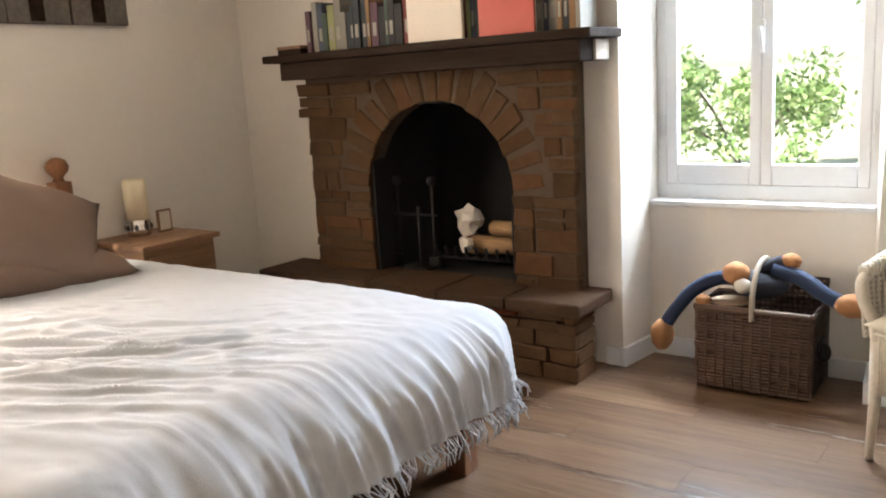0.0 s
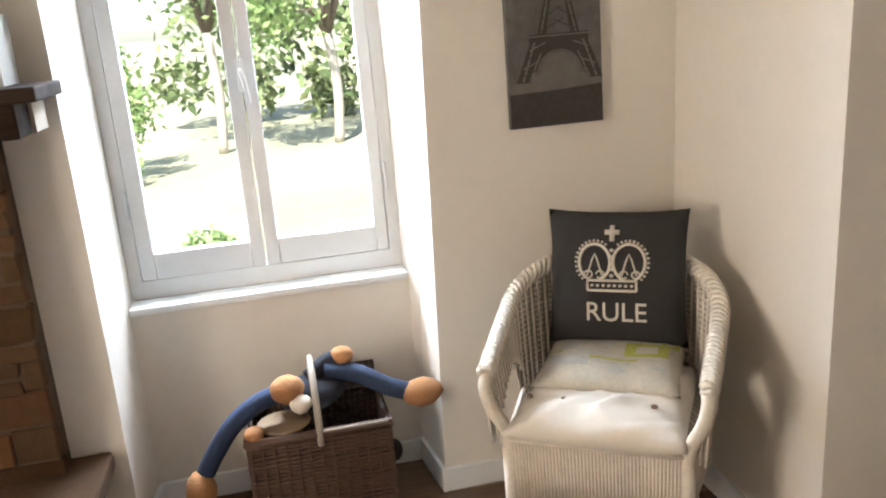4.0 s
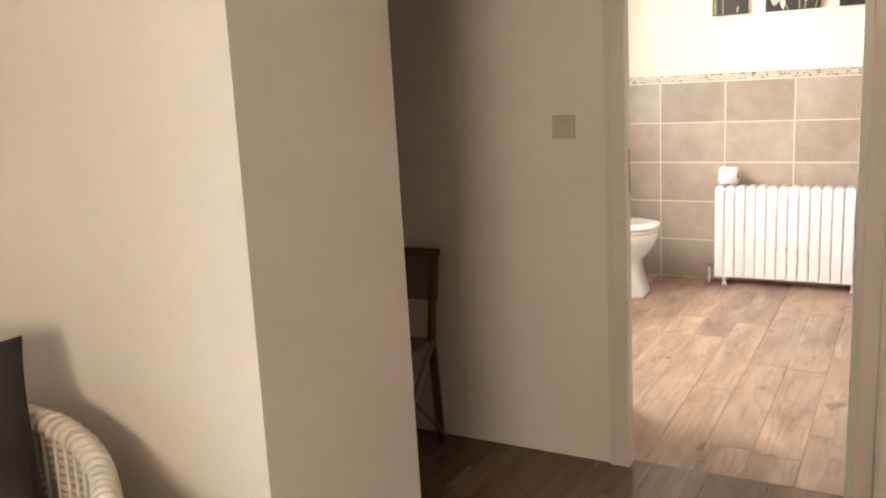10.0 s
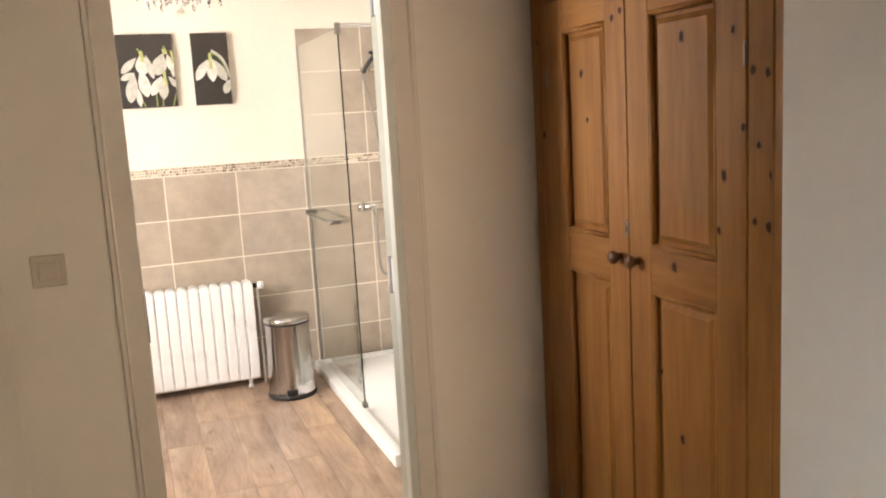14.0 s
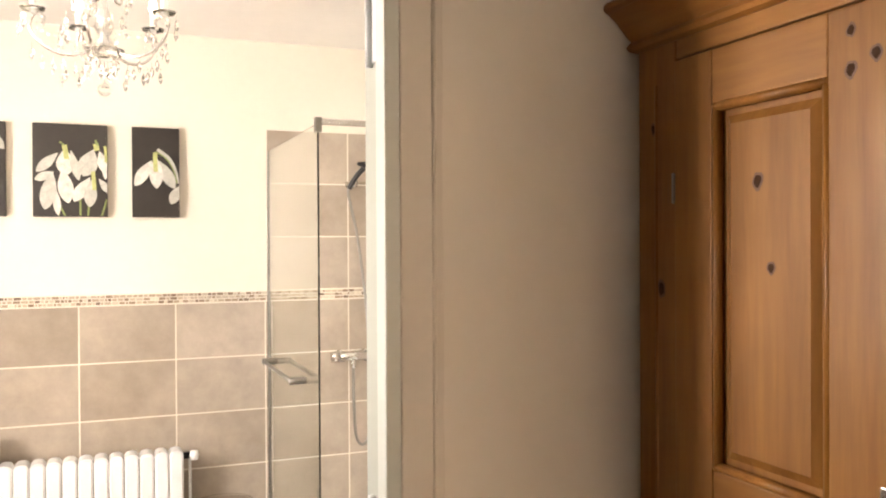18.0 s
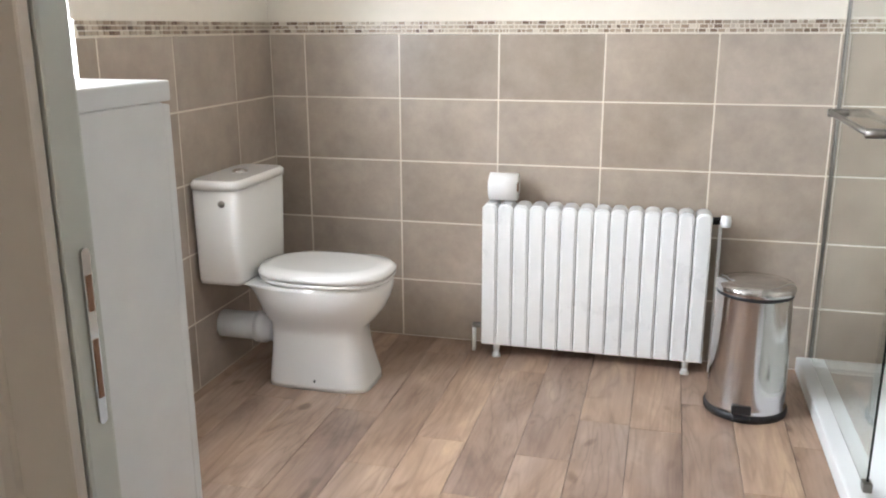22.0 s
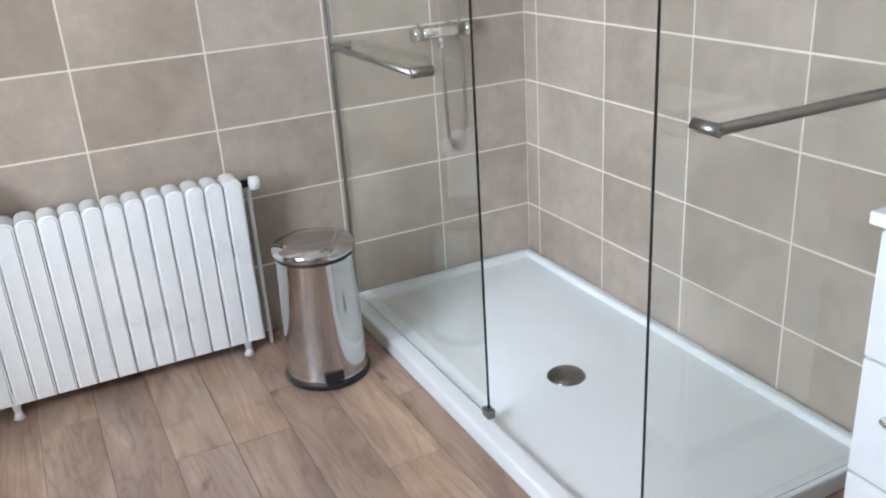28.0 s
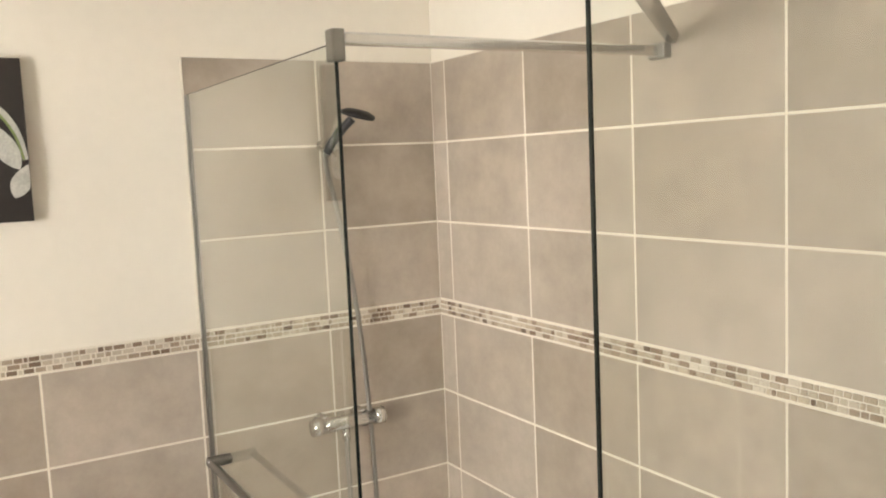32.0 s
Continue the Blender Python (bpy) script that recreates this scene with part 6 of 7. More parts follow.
# pedal bin
pb = thing("pedal_bin", "polished steel pedal bin with a domed lid", "bin", (4.61, 1.605, 0))
BC = (4.61, 1.605, 0)
part("base", lathe([(0, 0), (0.136, 0), (0.138, 0.012), (0.134, 0.026), (0, 0.026)], BC, n=40), BLACKP, pb, "black plastic base ring")
part("body", lathe([(0.132, 0.026), (0.128, 0.04), (0.121, 0.41), (0.121, 0.415)], BC, n=48), STEEL, pb)
part("seal", lathe([(0.1225, 0.415), (0.1245, 0.418), (0.1245, 0.424), (0.1225, 0.427)], BC, n=40), BLACKP, pb)
part("lid", lathe([(0.125, 0.427), (0.128, 0.43), (0.128, 0.444), (0.122, 0.452), (0.08, 0.462), (0, 0.466)], BC, n=48), STEEL, pb)
bm = box(4.458, 4.50, 1.60, 1.655, 0.012, 0.026, 0.005)
part("pedal", bm, BLACKP, pb)
part("pedal_slot", box(4.474, 4.50, 1.597, 1.658, 0.028, 0.06, 0.004), BLACKP, pb)
part("hinge_block", box(4.72, 4.745, 1.58, 1.63, 0.39, 0.45, 0.005), BLACKP, pb)

# shower
tr = thing("shower_tray", "low white acrylic shower tray with a raised rim", "shower tray", (4.18, 0.98, 0))
SX0, SX1, SY0, SY1 = 3.345, 4.995, 0.579, 1.395
bm = boxes((SX0 + 0.01, SX1 - 0.01, SY0 + 0.01, SY1 - 0.01, 0.001, 0.032))
part("floor_pan", bm, ACRYLIC, tr)
bm = bmesh.new()
for b in ((SX0, SX1, SY1 - 0.055, SY1, 0.0, 0.058), (SX0, SX1, SY0, SY0 + 0.03, 0.0, 0.056), (SX0, SX0 + 0.05, SY0 + 0.03, SY1 - 0.055, 0.0, 0.0575), (SX1 - 0.03, SX1, SY0 + 0.03, SY1 - 0.055, 0.0, 0.0575)):
    box(*b, bevel=0.008, bm=bm)
part("rim", bm, ACRYLIC, tr)
part("drain", lathe([(0, 0.012), (0.05, 0.010), (0.058, 0.004), (0.06, 0)], (4.11, 1.013, 0.032), n=28), plain("dark_steel", (0.24, 0.235, 0.225), 0.22, 1.0, var=0.05), tr, "round steel drain cover")
GY, GTOP = 1.342, 1.945
sg = thing("shower_screen", "clear glass fixed shower screen with a chrome wall profile", "shower screen", (4.52, GY, 0.058), group="glass shower screens")
p = part("glass_panel", boxes((4.012, 4.985, GY - 0.003, GY + 0.003, 0.06, GTOP)), SHOWER, sg)
p.visible_shadow = False
part("free_edge", boxes((4.0095, 4.0118, GY - 0.003, GY + 0.003, 0.06, GTOP)), EDGE, sg, "dark glass edge")
part("top_edge", boxes((4.012, 4.985, GY - 0.003, GY + 0.003, GTOP + 0.0002, GTOP + 0.002)), EDGE, sg)
part("wall_profile", box(4.984, 4.996, GY - 0.009, GY + 0.009, 0.06, GTOP, 0.003), SATIN, sg)
part("bottom_clip", box(3.995, 4.03, GY - 0.012, GY + 0.012, 0.0585, 0.085, 0.003), SATIN, sg)
part("top_clamp", box(3.996, 4.026, GY - 0.012, GY + 0.012, GTOP - 0.03, GTOP + 0.024, 0.003), SATIN, sg)
part("support_bar", box(4.001, 4.019, 0.60, GY - 0.012, GTOP - 0.002, GTOP + 0.020, 0.004), CHROME, sg, "square chrome support bar")
part("wall_bracket", box(3.985, 4.035, 0.577, 0.60, GTOP - 0.008, GTOP + 0.026, 0.004), SATIN, sg)
bm = tube([(3.96, 0.60, GTOP + 0.03), (3.37, 1.34, GTOP + 0.05)], 0.016, n=4)
part("brace_bar", bm, CHROME, sg, "chrome brace bar")


def towel_bar(parent, a, b, out):
    """Flat bar from a to b with a block at each end, held out from the glass."""
    a, b, out = Vector(a), Vector(b), Vector(out)
    bm = tube([a + out, b + out], 0.011, n=4)
    bar = part("towel_bar", bm, SATIN, parent, "square satin towel bar")
    for p in (a, b):
        part("bracket", tube([p, p + out * 1.15], 0.014, n=4), SATIN, bar)


towel_bar(sg, (4.80, GY + 0.004, 0.995), (4.22, GY + 0.004, 0.995), (0, 0.055, 0))
sg2 = thing("shower_screen", "clear glass shower end panel with a towel bar", "shower screen", (3.36, 0.97, 0.058), group="glass shower screens")
p = part("glass_panel", boxes((3.357, 3.363, 0.595, 1.345, 0.06, GTOP)), SHOWER, sg2)
p.visible_shadow = False
part("free_edge", boxes((3.358, 3.362, 1.3453, 1.348, 0.06, GTOP)), EDGE, sg2, "dark glass edge")
part("wall_profile", box(3.351, 3.369, 0.577, 0.60, 0.06, GTOP, 0.003), SATIN, sg2)
towel_bar(sg2, (3.356, 1.263, 1.005), (3.356, 0.723, 1.005), (-0.055, 0, 0))

mx_ = thing("shower_mixer", "chrome shower mixer with hand shower and hanging hose", "shower", (4.96, 0.96, 0.98))
part("mixer_body", rod((4.945, 0.86, 0.978), (4.945, 1.028, 0.978), 0.022, n=18), CHROME, mx_)
for y in (0.86, 1.028):
    part("mixer_knob", rod((4.945, y - 0.03 if y < 0.9 else y, 0.978), (4.945, y if y < 0.9 else y + 0.03, 0.978), 0.026, n=18), CHROME, mx_)
for y in (0.89, 1.01):
    part("wall_union", rod((4.945, y, 0.978), (4.998, y, 0.978), 0.026, n=18), CHROME, mx_)
part("outlet", rod((4.935, 0.955, 0.925), (4.935, 0.955, 0.96), 0.012), CHROME, mx_)
part("head_bracket", rod((4.90, 0.955, 1.80), (4.998, 0.955, 1.80), 0.018, n=16), CHROME, mx_)
part("hand_grip", tube(curve_points([(4.908, 0.98, 1.775), (4.90, 0.968, 1.80), (4.88, 0.945, 1.84), (4.86, 0.92, 1.87)]), 0.0125, n=10), BLACKP, mx_, "dark hand shower grip")
m = Matrix.Translation((4.85, 0.905, 1.885)) @ Matrix.Rotation(radians(-14), 4, "Y") @ Matrix.Rotation(radians(10), 4, "X")
bm = lathe([(0, 0.010), (0.03, 0.008), (0.048, 0.0), (0.05, -0.008), (0.046, -0.012), (0, -0.012)], (0, 0, 0), n=28)
bm.transform(m)
part("shower_head", bm, IRON, mx_)
part("hose", tube(curve_points([(4.935, 0.955, 0.925), (4.93, 0.955, 0.75), (4.93, 0.945, 0.60), (4.93, 0.915, 0.555), (4.93, 0.882, 0.60), (4.935, 0.872, 0.80), (4.95, 0.885, 1.2), (4.945, 0.93, 1.55), (4.92, 0.978, 1.74), (4.908, 0.98, 1.778)], 8), 0.0075, n=8), SATIN, mx_, "grey flexible hose")

# vanity unit
vn = thing("vanity_unit", "white bathroom vanity unit with drawers and a pale top", "cabinet", (2.75, 0.85, 0))
part("body", box(2.42, 3.130, 0.58, 1.022, 0.08, 0.83, 0.003), PAINT, vn)
part("worktop", box(2.40, 3.150, 0.578, 1.045, 0.831, 0.856, 0.005), ENAMEL, vn, "white stone-look top")
part("plinth", boxes((2.44, 3.11, 0.60, 0.99, 0.0, 0.08)), SATIN, vn)
for z0, z1 in ((0.09, 0.325), (0.33, 0.575), (0.58, 0.825)):
    for x0, x1 in ((2.425, 2.772), (2.776, 3.125)):
        d = part("drawer", box(x0, x1, 1.023, 1.041, z0, z1, 0.004), PAINT, vn)
        xm = (x0 + x1) / 2 + (0.06 if x1 > 3 else -0.06)
        part("handle", tube(curve_points([(xm - 0.045, 1.041, (z0 + z1) / 2 + 0.03), (xm - 0.04, 1.065, (z0 + z1) / 2 + 0.03), (xm + 0.04, 1.065, (z0 + z1) / 2 + 0.03), (xm + 0.045, 1.041, (z0 + z1) / 2 + 0.03)]), 0.006), CHROME, d)
so = thing("soap_dish", "dark soap dish on the vanity top", "soap dish", (2.99, 0.95, 0.856))
part("dish", lathe([(0, 0.004), (0.035, 0.006), (0.05, 0.016), (0.052, 0.014), (0.035, 0.0), (0, 0)], (2.99, 0.95, 0.857)), SATIN, so)
part("soap", blob((2.99, 0.95, 0.872), (0.03, 0.02, 0.009), sub=2), CALICO, so)

# snowdrop pictures
BLACKB = plain("near_black_print", (0.020, 0.015, 0.013), 0.45, var=0.25, big=6, fine=40, bump=0.03)
PETAL = plain("white_petal_print", (0.58, 0.56, 0.51), 0.55, var=0.34, big=28, fine=160, bump=0.05)
GREEN = plain("leaf_green_print", (0.19, 0.24, 0.085), 0.55, var=0.25, big=20, fine=90, bump=0.05)
PX = 4.9748


def picture(y0, y1, label):
    ob = thing("snowdrop_picture", label, "picture", (5.0, (y0 + y1) / 2, 1.637), group="snowdrop pictures")
    part("canvas", box(4.976, 5.009, y1, y0, 1.637, 2.033, 0.002), BLACKB, ob)
    return ob


LAYER = [0]


def blot(ob, name, pts, mat):
    """A flat printed shape: (u, v) from the picture's left edge and its foot, in metres."""
    LAYER[0] += 1
    lift = 0.0002 * (LAYER[0] % 40)
    y0 = ob["left"]
    part(name, prism([(y0 - u, 1.637 + v) for u, v in pts], 0, PX - lift - 0.0002, PX - lift), mat, ob)


def petal(ob, u, v, ang, ln, wd_, mat=None):
    """A drop-shaped petal from (u, v), hanging along ang degrees (0 is straight down)."""
    a = radians(ang)
    out = []
    for k in range(24):
        q = k / 12 if k <= 12 else (24 - k) / 12
        w = wd_ / 2 * math.sin(math.pi * q ** 1.25) ** 0.75 * (1 if k <= 12 else -1) if 0 < q < 1 else 0.0
        out.append((u + math.sin(a) * ln * q + math.cos(a) * w, v - math.cos(a) * ln * q + math.sin(a) * w))
    wide = ob["width"]
    out = [(min(max(x, 0.002), wide - 0.002), min(max(y, 0.003), 0.394)) for x, y in out]
    blot(ob, "petal", out, mat or (PETAL, PETALG)[LAYER[0] % 2])


def stem(ob, pts, w=0.006, mat=None):
    cs = [Vector((p[0], p[1], 0)) for p in pts]
    cs = curve_points(cs, 5)
    up, dn = [], []
    for i, p in enumerate(cs):
        d = (cs[min(i + 1, len(cs) - 1)] - cs[max(i - 1, 0)]).normalized()
        nrm = Vector((-d.y, d.x, 0)) * w / 2
        up.append((p.x + nrm.x, p.y + nrm.y)), dn.append((p.x - nrm.x, p.y - nrm.y))
    w0 = ob["width"]
    out = [(min(max(x, 0.002), w0 - 0.002), min(max(y, 0.003), 0.394)) for x, y in up + dn[::-1]]
    blot(ob, "stem", out, mat or GREEN)


PETALG = plain("grey_white_petal_print", (0.44, 0.43, 0.385), 0.55, var=0.3, big=30, fine=160, bump=0.05)
LIME = plain("lime_ovary_print", (0.40, 0.42, 0.16), 0.55, var=0.25, big=30, fine=120, bump=0.05)
pic = picture(2.637, 2.435, "dark photo print of a drooping white snowdrop")
pic["left"], pic["width"] = 2.637, 0.202
stem(pic, [(0.018, 0.0), (0.016, 0.10), (0.022, 0.22), (0.045, 0.33), (0.065, 0.385)], 0.018)
stem(pic, [(0.062, 0.0), (0.060, 0.12), (0.055, 0.25)], 0.009)
petal(pic, 0.015, 0.29, 0, 0.15, 0.030)
petal(pic, 0.036, 0.31, 3, 0.165, 0.045)
petal(pic, 0.072, 0.375, 4, 0.110, 0.085)
petal(pic, 0.105, 0.372, 47, 0.135, 0.045)
stem(pic, [(0.070, 0.375), (0.074, 0.345), (0.082, 0.315)], 0.022, LIME)
petal(pic, 0.142, 0.004, 170, 0.045, 0.008, LIME)
del pic["left"], pic["width"]
pic = picture(2.334, 2.039, "wide dark photo print of a cluster of white snowdrops")
pic["left"], pic["width"] = 2.334, 0.295
for u, a in ((0.125, 35), (0.185, 0), (0.215, -6), (0.270, -20), (0.10, 0)):
    stem(pic, [(u, 0.004), (u - math.sin(radians(a)) * 0.03, 0.04), (u - math.sin(radians(a)) * 0.06, 0.075)], 0.008)
PETALS = ((0.100, 0.272, -46, 0.120, 0.042), (0.125, 0.290, 2, 0.115, 0.072), (0.148, 0.285, 14, 0.135, 0.036),
          (0.290, 0.295, -2, 0.135, 0.032), (0.240, 0.290, -20, 0.125, 0.078), (0.262, 0.285, 14, 0.100, 0.042),
          (0.085, 0.190, -66, 0.085, 0.036), (0.090, 0.115, 4, 0.110, 0.030), (0.078, 0.190, -11, 0.165, 0.064), (0.115, 0.205, 9, 0.150, 0.062),
          (0.258, 0.165, 36, 0.080, 0.030), (0.225, 0.170, -32, 0.125, 0.050), (0.230, 0.160, -4, 0.120, 0.052))
for u, v, a, ln, w in PETALS:
    petal(pic, u, v, a, ln, w)
for pts, w in (([(0.123, 0.305), (0.128, 0.280), (0.132, 0.245)], 0.020), ([(0.247, 0.315), (0.250, 0.300), (0.252, 0.285)], 0.022), ([(0.236, 0.195), (0.238, 0.165), (0.242, 0.115)], 0.016), ([(0.284, 0.305), (0.288, 0.27), (0.288, 0.235)], 0.012)):
    stem(pic, pts, w, LIME)
stem(pic, [(0.105, 0.318), (0.114, 0.312), (0.122, 0.304)], 0.008)
stem(pic, [(0.247, 0.330), (0.250, 0.318), (0.258, 0.308)], 0.010)
del pic["left"], pic["width"]
pic = picture(1.940, 1.741, "narrow dark photo print of a single white snowdrop")
pic["left"], pic["width"] = 1.940, 0.199
stem(pic, [(0.192, 0.150), (0.178, 0.215), (0.150, 0.265), (0.105, 0.298)], 0.014, PETALG)
stem(pic, [(0.188, 0.150), (0.172, 0.210), (0.140, 0.262), (0.098, 0.288)], 0.006)
petal(pic, 0.082, 0.250, -32, 0.135, 0.050)
petal(pic, 0.112, 0.250, 28, 0.140, 0.052)
petal(pic, 0.097, 0.270, 2, 0.145, 0.058)
petal(pic, 0.197, 0.140, -24, 0.090, 0.045)
stem(pic, [(0.096, 0.285), (0.096, 0.25), (0.098, 0.20)], 0.018, LIME)
del pic["left"], pic["width"]

# chandelier
ch = thing("chandelier", "small crystal chandelier with curved arms and lit candle bulbs", "chandelier", (3.95, 2.05, 2.46))
CHX, CHY = 3.95, 2.05
part("ceiling_rose", lathe([(0, -0.03), (0.045, -0.026), (0.055, 0)], (CHX, CHY, 2.459), n=24), CHROME, ch)
part("stem", lathe([(0.006, 0.33), (0.006, 0.28), (0.018, 0.26), (0.008, 0.23), (0.008, 0.15), (0.024, 0.12), (0.030, 0.08), (0.014, 0.05), (0.03, 0.03), (0.012, 0.0)], (CHX, CHY, 2.13), n=16), CHROME, ch)
part("bowl", lathe([(0, 0), (0.02, 0.004), (0.05, 0.022), (0.062, 0.04), (0.058, 0.042), (0.02, 0.02)], (CHX, CHY, 2.10), n=24), CRYSTAL, ch, "cut glass dish")
BULB = glow("warm_bulb_glow", (1.0, 0.80, 0.52), 9.0)
drops = []
for k in range(5):
    a = 2 * math.pi * k / 5 + 0.4
    P = lambda r, z, da=0.0, c=a: (CHX + r * math.cos(c + da), CHY + r * math.sin(c + da), z)
    part("arm", tube(curve_points([P(0.015, 2.16), P(0.06, 2.125), P(0.12, 2.115), P(0.18, 2.14), P(0.215, 2.19), P(0.20, 2.235), P(0.175, 2.225), P(0.18, 2.20)], 5), 0.0055, n=7), CHROME, ch)
    part("upper_scroll", tube(curve_points([P(0.012, 2.34), P(0.05, 2.37), P(0.08, 2.34), P(0.065, 2.30), P(0.04, 2.31)], 5), 0.004, n=6), CHROME, ch)
    part("drip_cup", lathe([(0.008, 0), (0.034, 0.008), (0.040, 0.016), (0.036, 0.014), (0.01, 0.005)], P(0.205, 2.235), n=14), CRYSTAL, ch)
    part("candle", rod(P(0.205, 2.24), P(0.205, 2.30), 0.010), ENAMEL, ch)
    part("bulb", lathe([(0.006, 0), (0.014, 0.018), (0.012, 0.04), (0, 0.062)], P(0.205, 2.30), n=12), BULB, ch)
    drops += [P(0.235, 2.215, 0.12), P(0.235, 2.21, -0.12), P(0.245, 2.18), P(0.18, 2.085), P(0.12, 2.085), P(0.12, 2.05, 0.3), P(0.17, 2.06, 0.45), P(0.07, 2.07, 0.6), P(0.21, 2.11, 0.05), P(0.09, 2.29), P(0.14, 2.20, 0.6), P(0.16, 2.17, 0.62)]
    pts = [P(0.205 * (1 - abs(u) * 0.12), 2.225 - 0.075 * (1 - (2 * f - 1) ** 2), f * 2 * math.pi / 5) for f in (0, 0.12, 0.25, 0.38, 0.5, 0.62, 0.75, 0.88, 1.0) for u in (1 - abs(2 * f - 1),)]
    g = bmesh.new()
    for p in pts[1:-1]:
        blob(p, (0.006, 0.006, 0.006), g, sub=1)
    part("bead_chain", g, CRYSTAL, ch, kind="stuff")
drops += [(CHX + 0.04 * math.cos(q), CHY + 0.04 * math.sin(q), 2.075) for q in (0.3, 1.6, 2.8, 4.1, 5.3)]
for x, y, z in drops:
    bm = lathe([(0, 0.014), (0.006, 0.008), (0.009, -0.004), (0, -0.026)], (x, y, z), n=6)
    for f in bm.faces:
        f.smooth = False
    rod((x, y, z + 0.012), (x, y, z + 0.03), 0.0012, bm, n=4)
    d = part("crystal_drop", bm, CRYSTAL, ch)
    d.visible_shadow = False
part("chain", rod((CHX, CHY, 2.03), (CHX, CHY, 2.105), 0.002), CHROME, ch)
part("glass_ball", blob((CHX, CHY, 2.012), (0.022, 0.022, 0.022), sub=2), CRYSTAL, ch)

# ---- garden outside ----
g = bmesh.new()
n = 48
for i in range(n + 1):
    for j in range(n + 1):
        x, y = -400 + 800 * i / n, -400 + 800 * j / n
        g.verts.new((x, y, -0.25))
g.verts.ensure_lookup_table()
for i in range(n):
    for j in range(n):
        a = i * (n + 1) + j
        g.faces.new((g.verts[a], g.verts[a + n + 1], g.verts[a + n + 2], g.verts[a + 1]))
setting("ground", g, LAWN, "bright sunlit lawn outside the house")


def leaf_cloud(centres, count, size, seed):
    """Many small leaves, scattered round the given (x, y, z, radius)."""
    r = random.Random(seed)
    vs, fs = [], []
    for _ in range(count):
        cx, cy, cz, cr = r.choice(centres)
        d = Vector((r.gauss(0, 1), r.gauss(0, 1), r.gauss(0, 1))).normalized() * cr * r.uniform(0.45, 1.08)
        p = Vector((cx, cy, cz)) + d * (1 + 0.3 * noise.noise(d * 2 + Vector((seed, 0, 0))))
        u = Vector((r.gauss(0, 1), r.gauss(0, 1), r.gauss(0, 1))).normalized()
        v = u.cross(Vector((r.gauss(0, 1), r.gauss(0, 1), r.gauss(0, 1)))).normalized()
        s = size * r.uniform(0.6, 1.3)
        k = len(vs)
        vs += [p - u * s, p + v * s * 0.45 + u * s * 0.1, p + u * s, p - v * s * 0.45 + u * s * 0.1]
        fs.append((k, k + 1, k + 2, k + 3))
    me = bpy.data.meshes.new("leaves")
    me.from_pydata([tuple(v) for v in vs], [], fs)
    return me


def shrub(name, label, base, centres, count, size, mat, seed, trunk=None):
    ob = thing(name, label, "tree" if trunk else "shrub", base)
    if trunk:
        part("trunk", tube(curve_points(trunk[0], 4), trunk[1], n=8, radii=None), BIRCH, ob)
        for c in centres[:5]:
            part("limb", tube([trunk[0][-1], (Vector(trunk[0][-1]) + Vector(c[:3])) / 2 + Vector((0, 0, 0.2)), c[:3]], 0.035, n=6, radii=[0.06, 0.04, 0.015]), BARK, ob)
    else:
        for c in centres[:4]:
            part("stem", tube([base, (base[0] * 0.5 + c[0] * 0.5, base[1] * 0.5 + c[1] * 0.5, c[2] * 0.5), c[:3]], 0.02, n=5), BARK, ob)
    me = leaf_cloud(centres, count, size, seed)
    me.transform(Matrix.Translation(-BASE[ob]))
    me.materials.append(mat)
    o = new("crown", me)
    o.parent = ob
    return ob


r = random.Random(3)
shrub("rose_bush", "wide leafy rose bush on the lawn", (-3.3, 12.5, -0.25), [(-3.3 + r.uniform(-1.4, 1.2), 12.5 + r.uniform(-0.9, 0.6), r.uniform(-0.15, 1.25), r.uniform(0.22, 0.5)) for _ in range(26)], 4200, 0.062, LEAF, 1)
shrub("small_bush", "small round bush on the lawn", (-1.12, 6.8, -0.25), [(-1.12 + r.uniform(-0.10, 0.10), 6.8 + r.uniform(-0.1, 0.1), r.uniform(-0.15, 0.22), 0.12) for _ in range(8)], 1000, 0.03, LEAF, 2)
for k, (x, y, h, mat) in enumerate(((-1.3, 14.0, 4.0, LEAF), (0.45, 13.9, 3.6, LEAF), (2.7, 15.0, 4.2, LEAFD), (4.9, 14.5, 4.0, LEAF), (7.5, 16.0, 5.0, LEAFD), (10.5, 18.0, 5.0, LEAF), (14, 22, 6, LEAFD))):
    cs = [(x + r.uniform(-1.5, 1.5) * h / 5, y + r.uniform(-1.2, 1.2) * h / 5, h * r.uniform(0.34, 0.95), h * r.uniform(0.12, 0.2)) for _ in range(15)]
    shrub("garden_tree", "leafy green garden tree beyond the lawn", (x, y, -0.25), cs, 2300, 0.07, mat, 20 + k, ([(x, y, -0.25), (x + 0.06, y, h * 0.16), (x, y + 0.05, h * 0.38)], 0.075))
cs = [(-1.9 + 26 * k / 60 + r.uniform(-0.3, 0.3), 18.0 + r.uniform(-0.8, 0.8), r.uniform(0.1, 2.6), r.uniform(0.5, 0.9)) for k in range(61) for _ in range(2)]
hd = thing("hedge", "long dark green hedge of trees at the garden's end", "hedge", (11, 18, -0.25), kind="stuff")
me = leaf_cloud(cs, 15000, 0.14, 77)
me.transform(Matrix.Translation(-BASE[hd]))
me.materials.append(LEAFD)
o = new("foliage", me)
o.parent = hd

# ---- floor planks, wall tiles, mosaic: the pieces ----
rnd = random.Random(21)


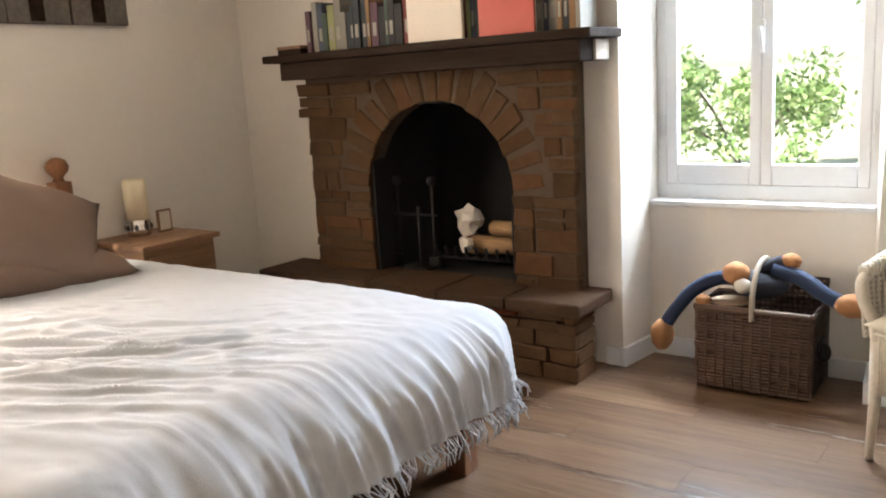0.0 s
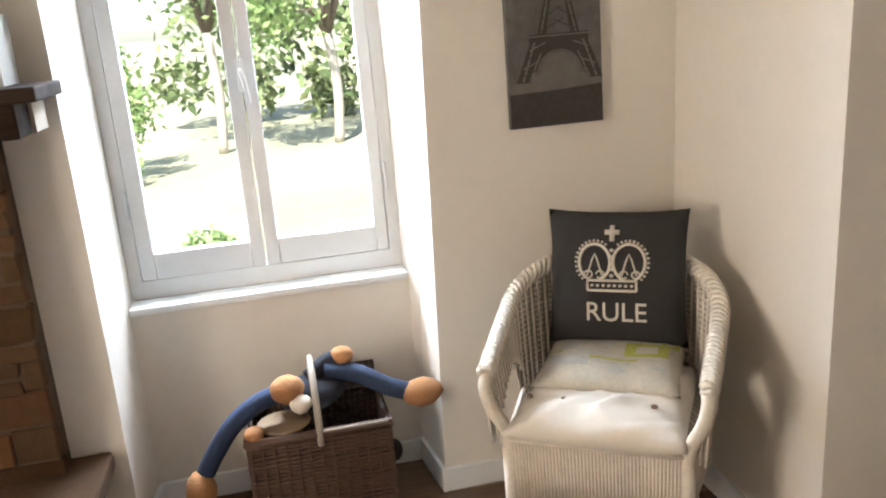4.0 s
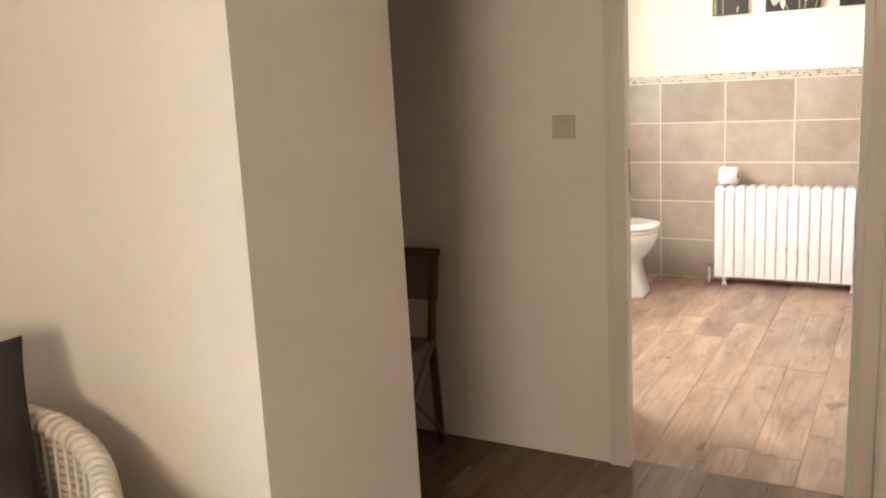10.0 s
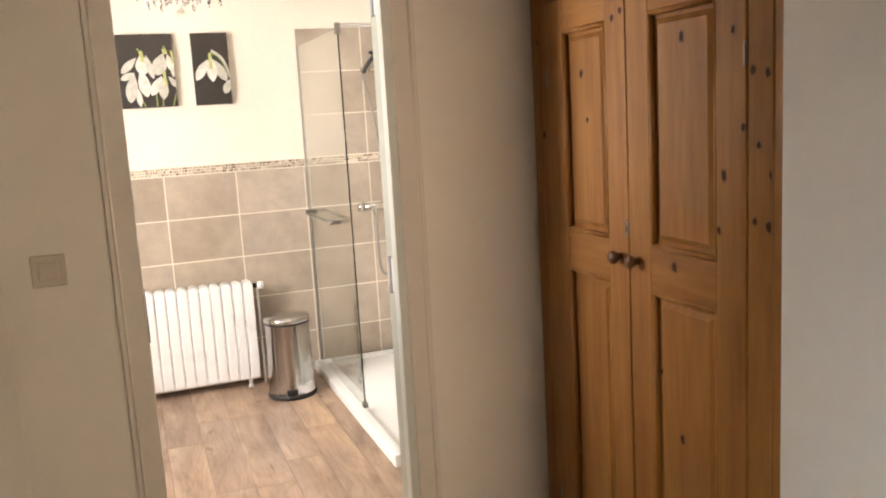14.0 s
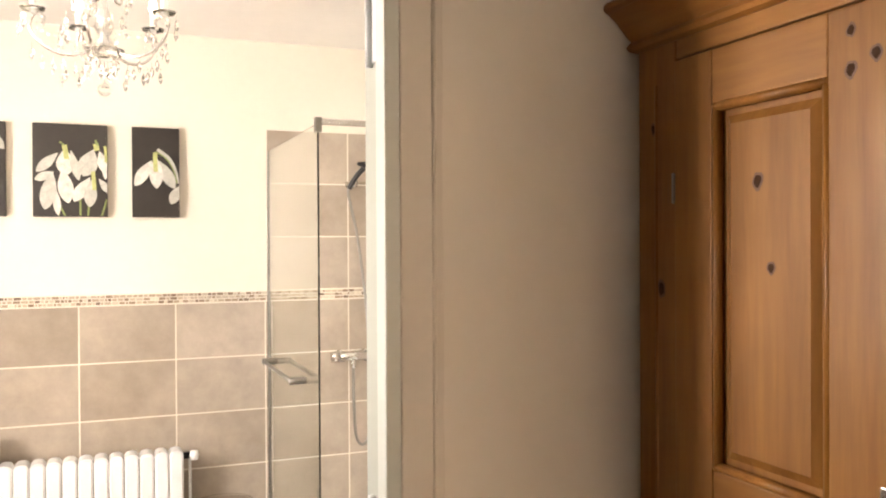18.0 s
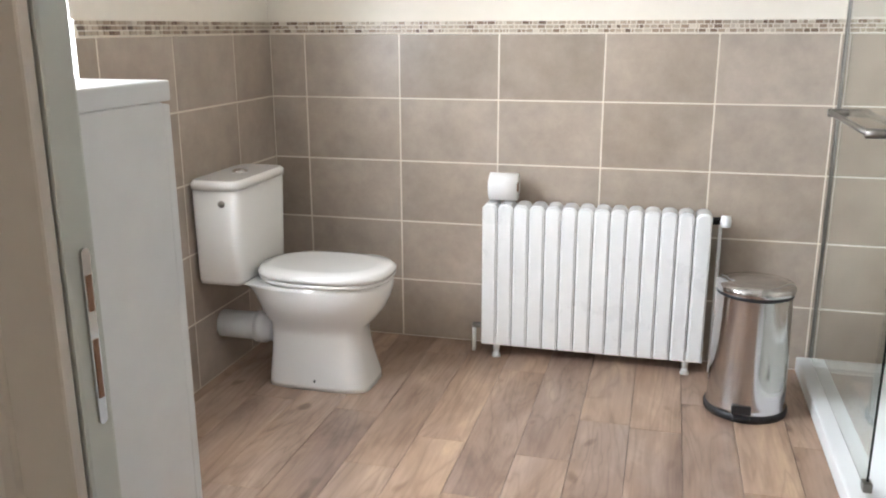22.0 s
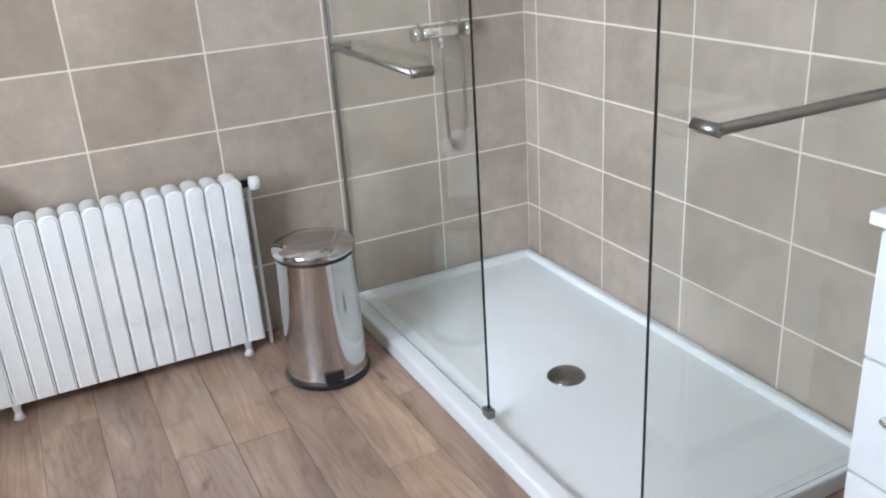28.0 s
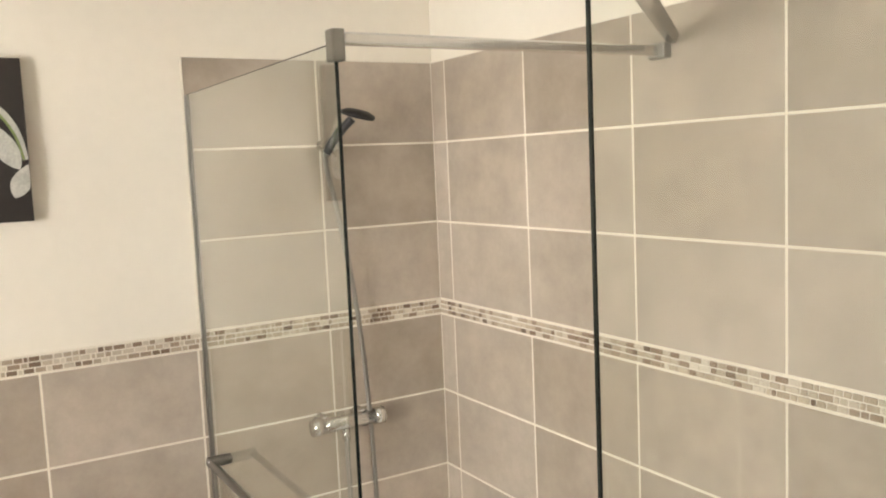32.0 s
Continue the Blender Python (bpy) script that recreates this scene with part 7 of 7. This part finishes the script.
def lay_planks(floor, x0, x1, y0, y1, width, length, mat, joint=None, ends=None, gap=0.0007):
    """Rows of planks along x; joint: where one long joint runs; ends: a butt joint's x for some rows, counted from there."""
    full = piece_mesh("plank", bevelled_slab(length - gap, width - gap, 0.012, gap * 0.45, 3), mat)
    row = 0 if joint is None else -math.ceil((joint - y0) / width)
    start = y0 if joint is None else joint
    while start + row * width < y1 - 0.01:
        a_, b_ = max(start + row * width, y0), min(start + (row + 1) * width, y1)
        x = x0 - length * ((row * 0.37) % 1.0)
        if ends and row in ends:
            x = ends[row] - length * math.ceil((ends[row] - x0) / length)
        while x < x1 - 0.005 and b_ - a_ > 0.01:
            a, b = max(x, x0), min(x + length, x1)
            if b - a > 0.02:
                whole = abs(b - a - length) < 1e-4 and abs(b_ - a_ - width) < 1e-4
                me = full if whole else piece_mesh("plank", bevelled_slab(b - a - gap, b_ - a_ - gap, 0.012, gap * 0.45, 3), mat)
                shared("plank", me, ((a + b) / 2, (a_ + b_) / 2, -0.006), floor)
            x += length
        row += 1


lay_planks(floor_bed, -3.45, 1.159, -1.70, 3.80, 0.192, 1.28, PLANK)
lay_planks(floor_bed, 1.159, 2.30, 0.548, 3.80, 0.192, 1.28, PLANK)
lay_planks(floor_bath, 2.30, 5.01, 0.565, 3.52, 0.1655, 0.92, VINYL, 2.312, {-1: 4.08, 0: 3.81, 2: 3.91, -4: 3.66, -3: 4.35, 1: 3.20, -2: 3.45, 3: 4.25, -5: 4.02}, 0.0015)


def lay_tiles(wall, axis, face, spans, rows, sign, grout):
    """Tiles on an upright wall: axis 0 for a wall of constant x, 1 of constant y; spans along it, rows up it."""
    cache = {}
    g = bmesh.new()
    for (a, b) in spans:
        for (c, d) in rows:
            u, v = b - a, d - c
            key = (round(u, 3), round(v, 3))
            if key not in cache:
                j = 0.0055
                size = (0.008, u - j, v - j) if axis == 0 else (u - j, 0.008, v - j)
                cache[key] = piece_mesh("tile", bevelled_slab(*size, 0.0012, sign * (axis + 1)), TILE)
            mid = face - sign * 0.004
            place = (mid, (a + b) / 2, (c + d) / 2) if axis == 0 else ((a + b) / 2, mid, (c + d) / 2)
            shared("tile", cache[key], place, wall)
    lo, hi = min(s[0] for s in spans), max(s[1] for s in spans)
    z0, z1 = min(r_[0] for r_ in rows), max(r_[1] for r_ in rows)
    f0, f1 = sorted((face - sign * 0.0010, face - sign * 0.009))
    bm = boxes((f0, f1, lo, hi, z0, z1)) if axis == 0 else boxes((lo, hi, f0, f1, z0, z1))
    part("grout", bm, GROUT, wall)


def lay_mosaic(wall, axis, face, lo, hi, sign):
    """Listel: three courses of small chips between thin cream edges."""
    vs, fs = [], []
    r_ = random.Random(round(lo * 100))
    for k in range(3):
        z = 1.2535 + k * 0.0148
        x = lo + r_.uniform(0, 0.02)
        while x < hi - 0.006:
            w = min(r_.choice((0.012, 0.017, 0.022, 0.027, 0.031)), hi - x)
            a, b, c, d = x, x + w - 0.0025, z, z + 0.0125
            top, low = face + sign * 0.001, face - sign * 0.006
            pts = [(low, a, c), (low, b, c), (low, b, d), (low, a, d), (top, a + 0.0008, c + 0.0008), (top, b - 0.0008, c + 0.0008), (top, b - 0.0008, d - 0.0008), (top, a + 0.0008, d - 0.0008)]
            i = len(vs)
            vs += [p if axis == 0 else (p[1], p[0], p[2]) for p in pts]
            fs += [(i + 4, i + 5, i + 6, i + 7)] + [(i + q, i + (q + 1) % 4, i + 4 + (q + 1) % 4, i + 4 + q) for q in range(4)]
            x += w
    me = bpy.data.meshes.new("mosaic_chips")
    me.from_pydata(vs, [], fs)
    me.materials.append(MOSAIC)
    ob = new("mosaic_chips", me)
    ob.parent = wall
    tagged(ob, "mosaic border of small brown and cream chips", kind="stuff")
    f0, f1 = sorted((face - sign * 0.002, face - sign * 0.009))
    part("mosaic_bed", boxes((f0, f1, lo, hi, 1.2502, 1.2998)) if axis == 0 else boxes((lo, hi, f0, f1, 1.2502, 1.2998)), GROUT, wall)


def spans_of(marks):
    return list(zip(marks, marks[1:]))


LOW = spans_of([0.0, 0.25, 0.5, 0.75, 1.0, 1.25])
HIGH = spans_of([1.30, 1.55, 1.80, 2.05])
lay_tiles(wall_bath_east, 0, 5.0, spans_of([0.573, 0.96, 1.36, 1.76, 2.16, 2.56, 2.96, 3.36, 3.512]), LOW, -1, GROUT)
lay_tiles(wall_bath_east, 0, 5.0, spans_of([0.573, 0.96, 1.351]), HIGH, -1, GROUT)
lay_mosaic(wall_bath_east, 0, 5.0, 0.573, 3.512, -1)
lay_tiles(wall_bath_south, 1, 0.575, spans_of([2.345, 2.495, 2.90, 3.302, 3.705, 4.11, 4.515, 4.92, 5.002]), LOW, 1, GROUT)
lay_tiles(wall_bath_south, 1, 0.575, spans_of([3.302, 3.705, 4.11, 4.515, 4.92, 5.002]), HIGH, 1, GROUT)
lay_mosaic(wall_bath_south, 1, 0.575, 2.345, 5.002, 1)
lay_tiles(wall_bath_north, 1, 3.510, spans_of([3.80, 3.89, 4.28, 4.69, 5.0]), LOW, -1, GROUT)
lay_tiles(wall_bath_north, 1, 3.510, spans_of([2.345, 2.69, 3.09, 3.49, 3.80]), spans_of([0.0, 0.25, 0.5, 0.75, 0.978]), -1, GROUT)
lay_mosaic(wall_bath_north, 1, 3.510, 3.80, 5.0, -1)
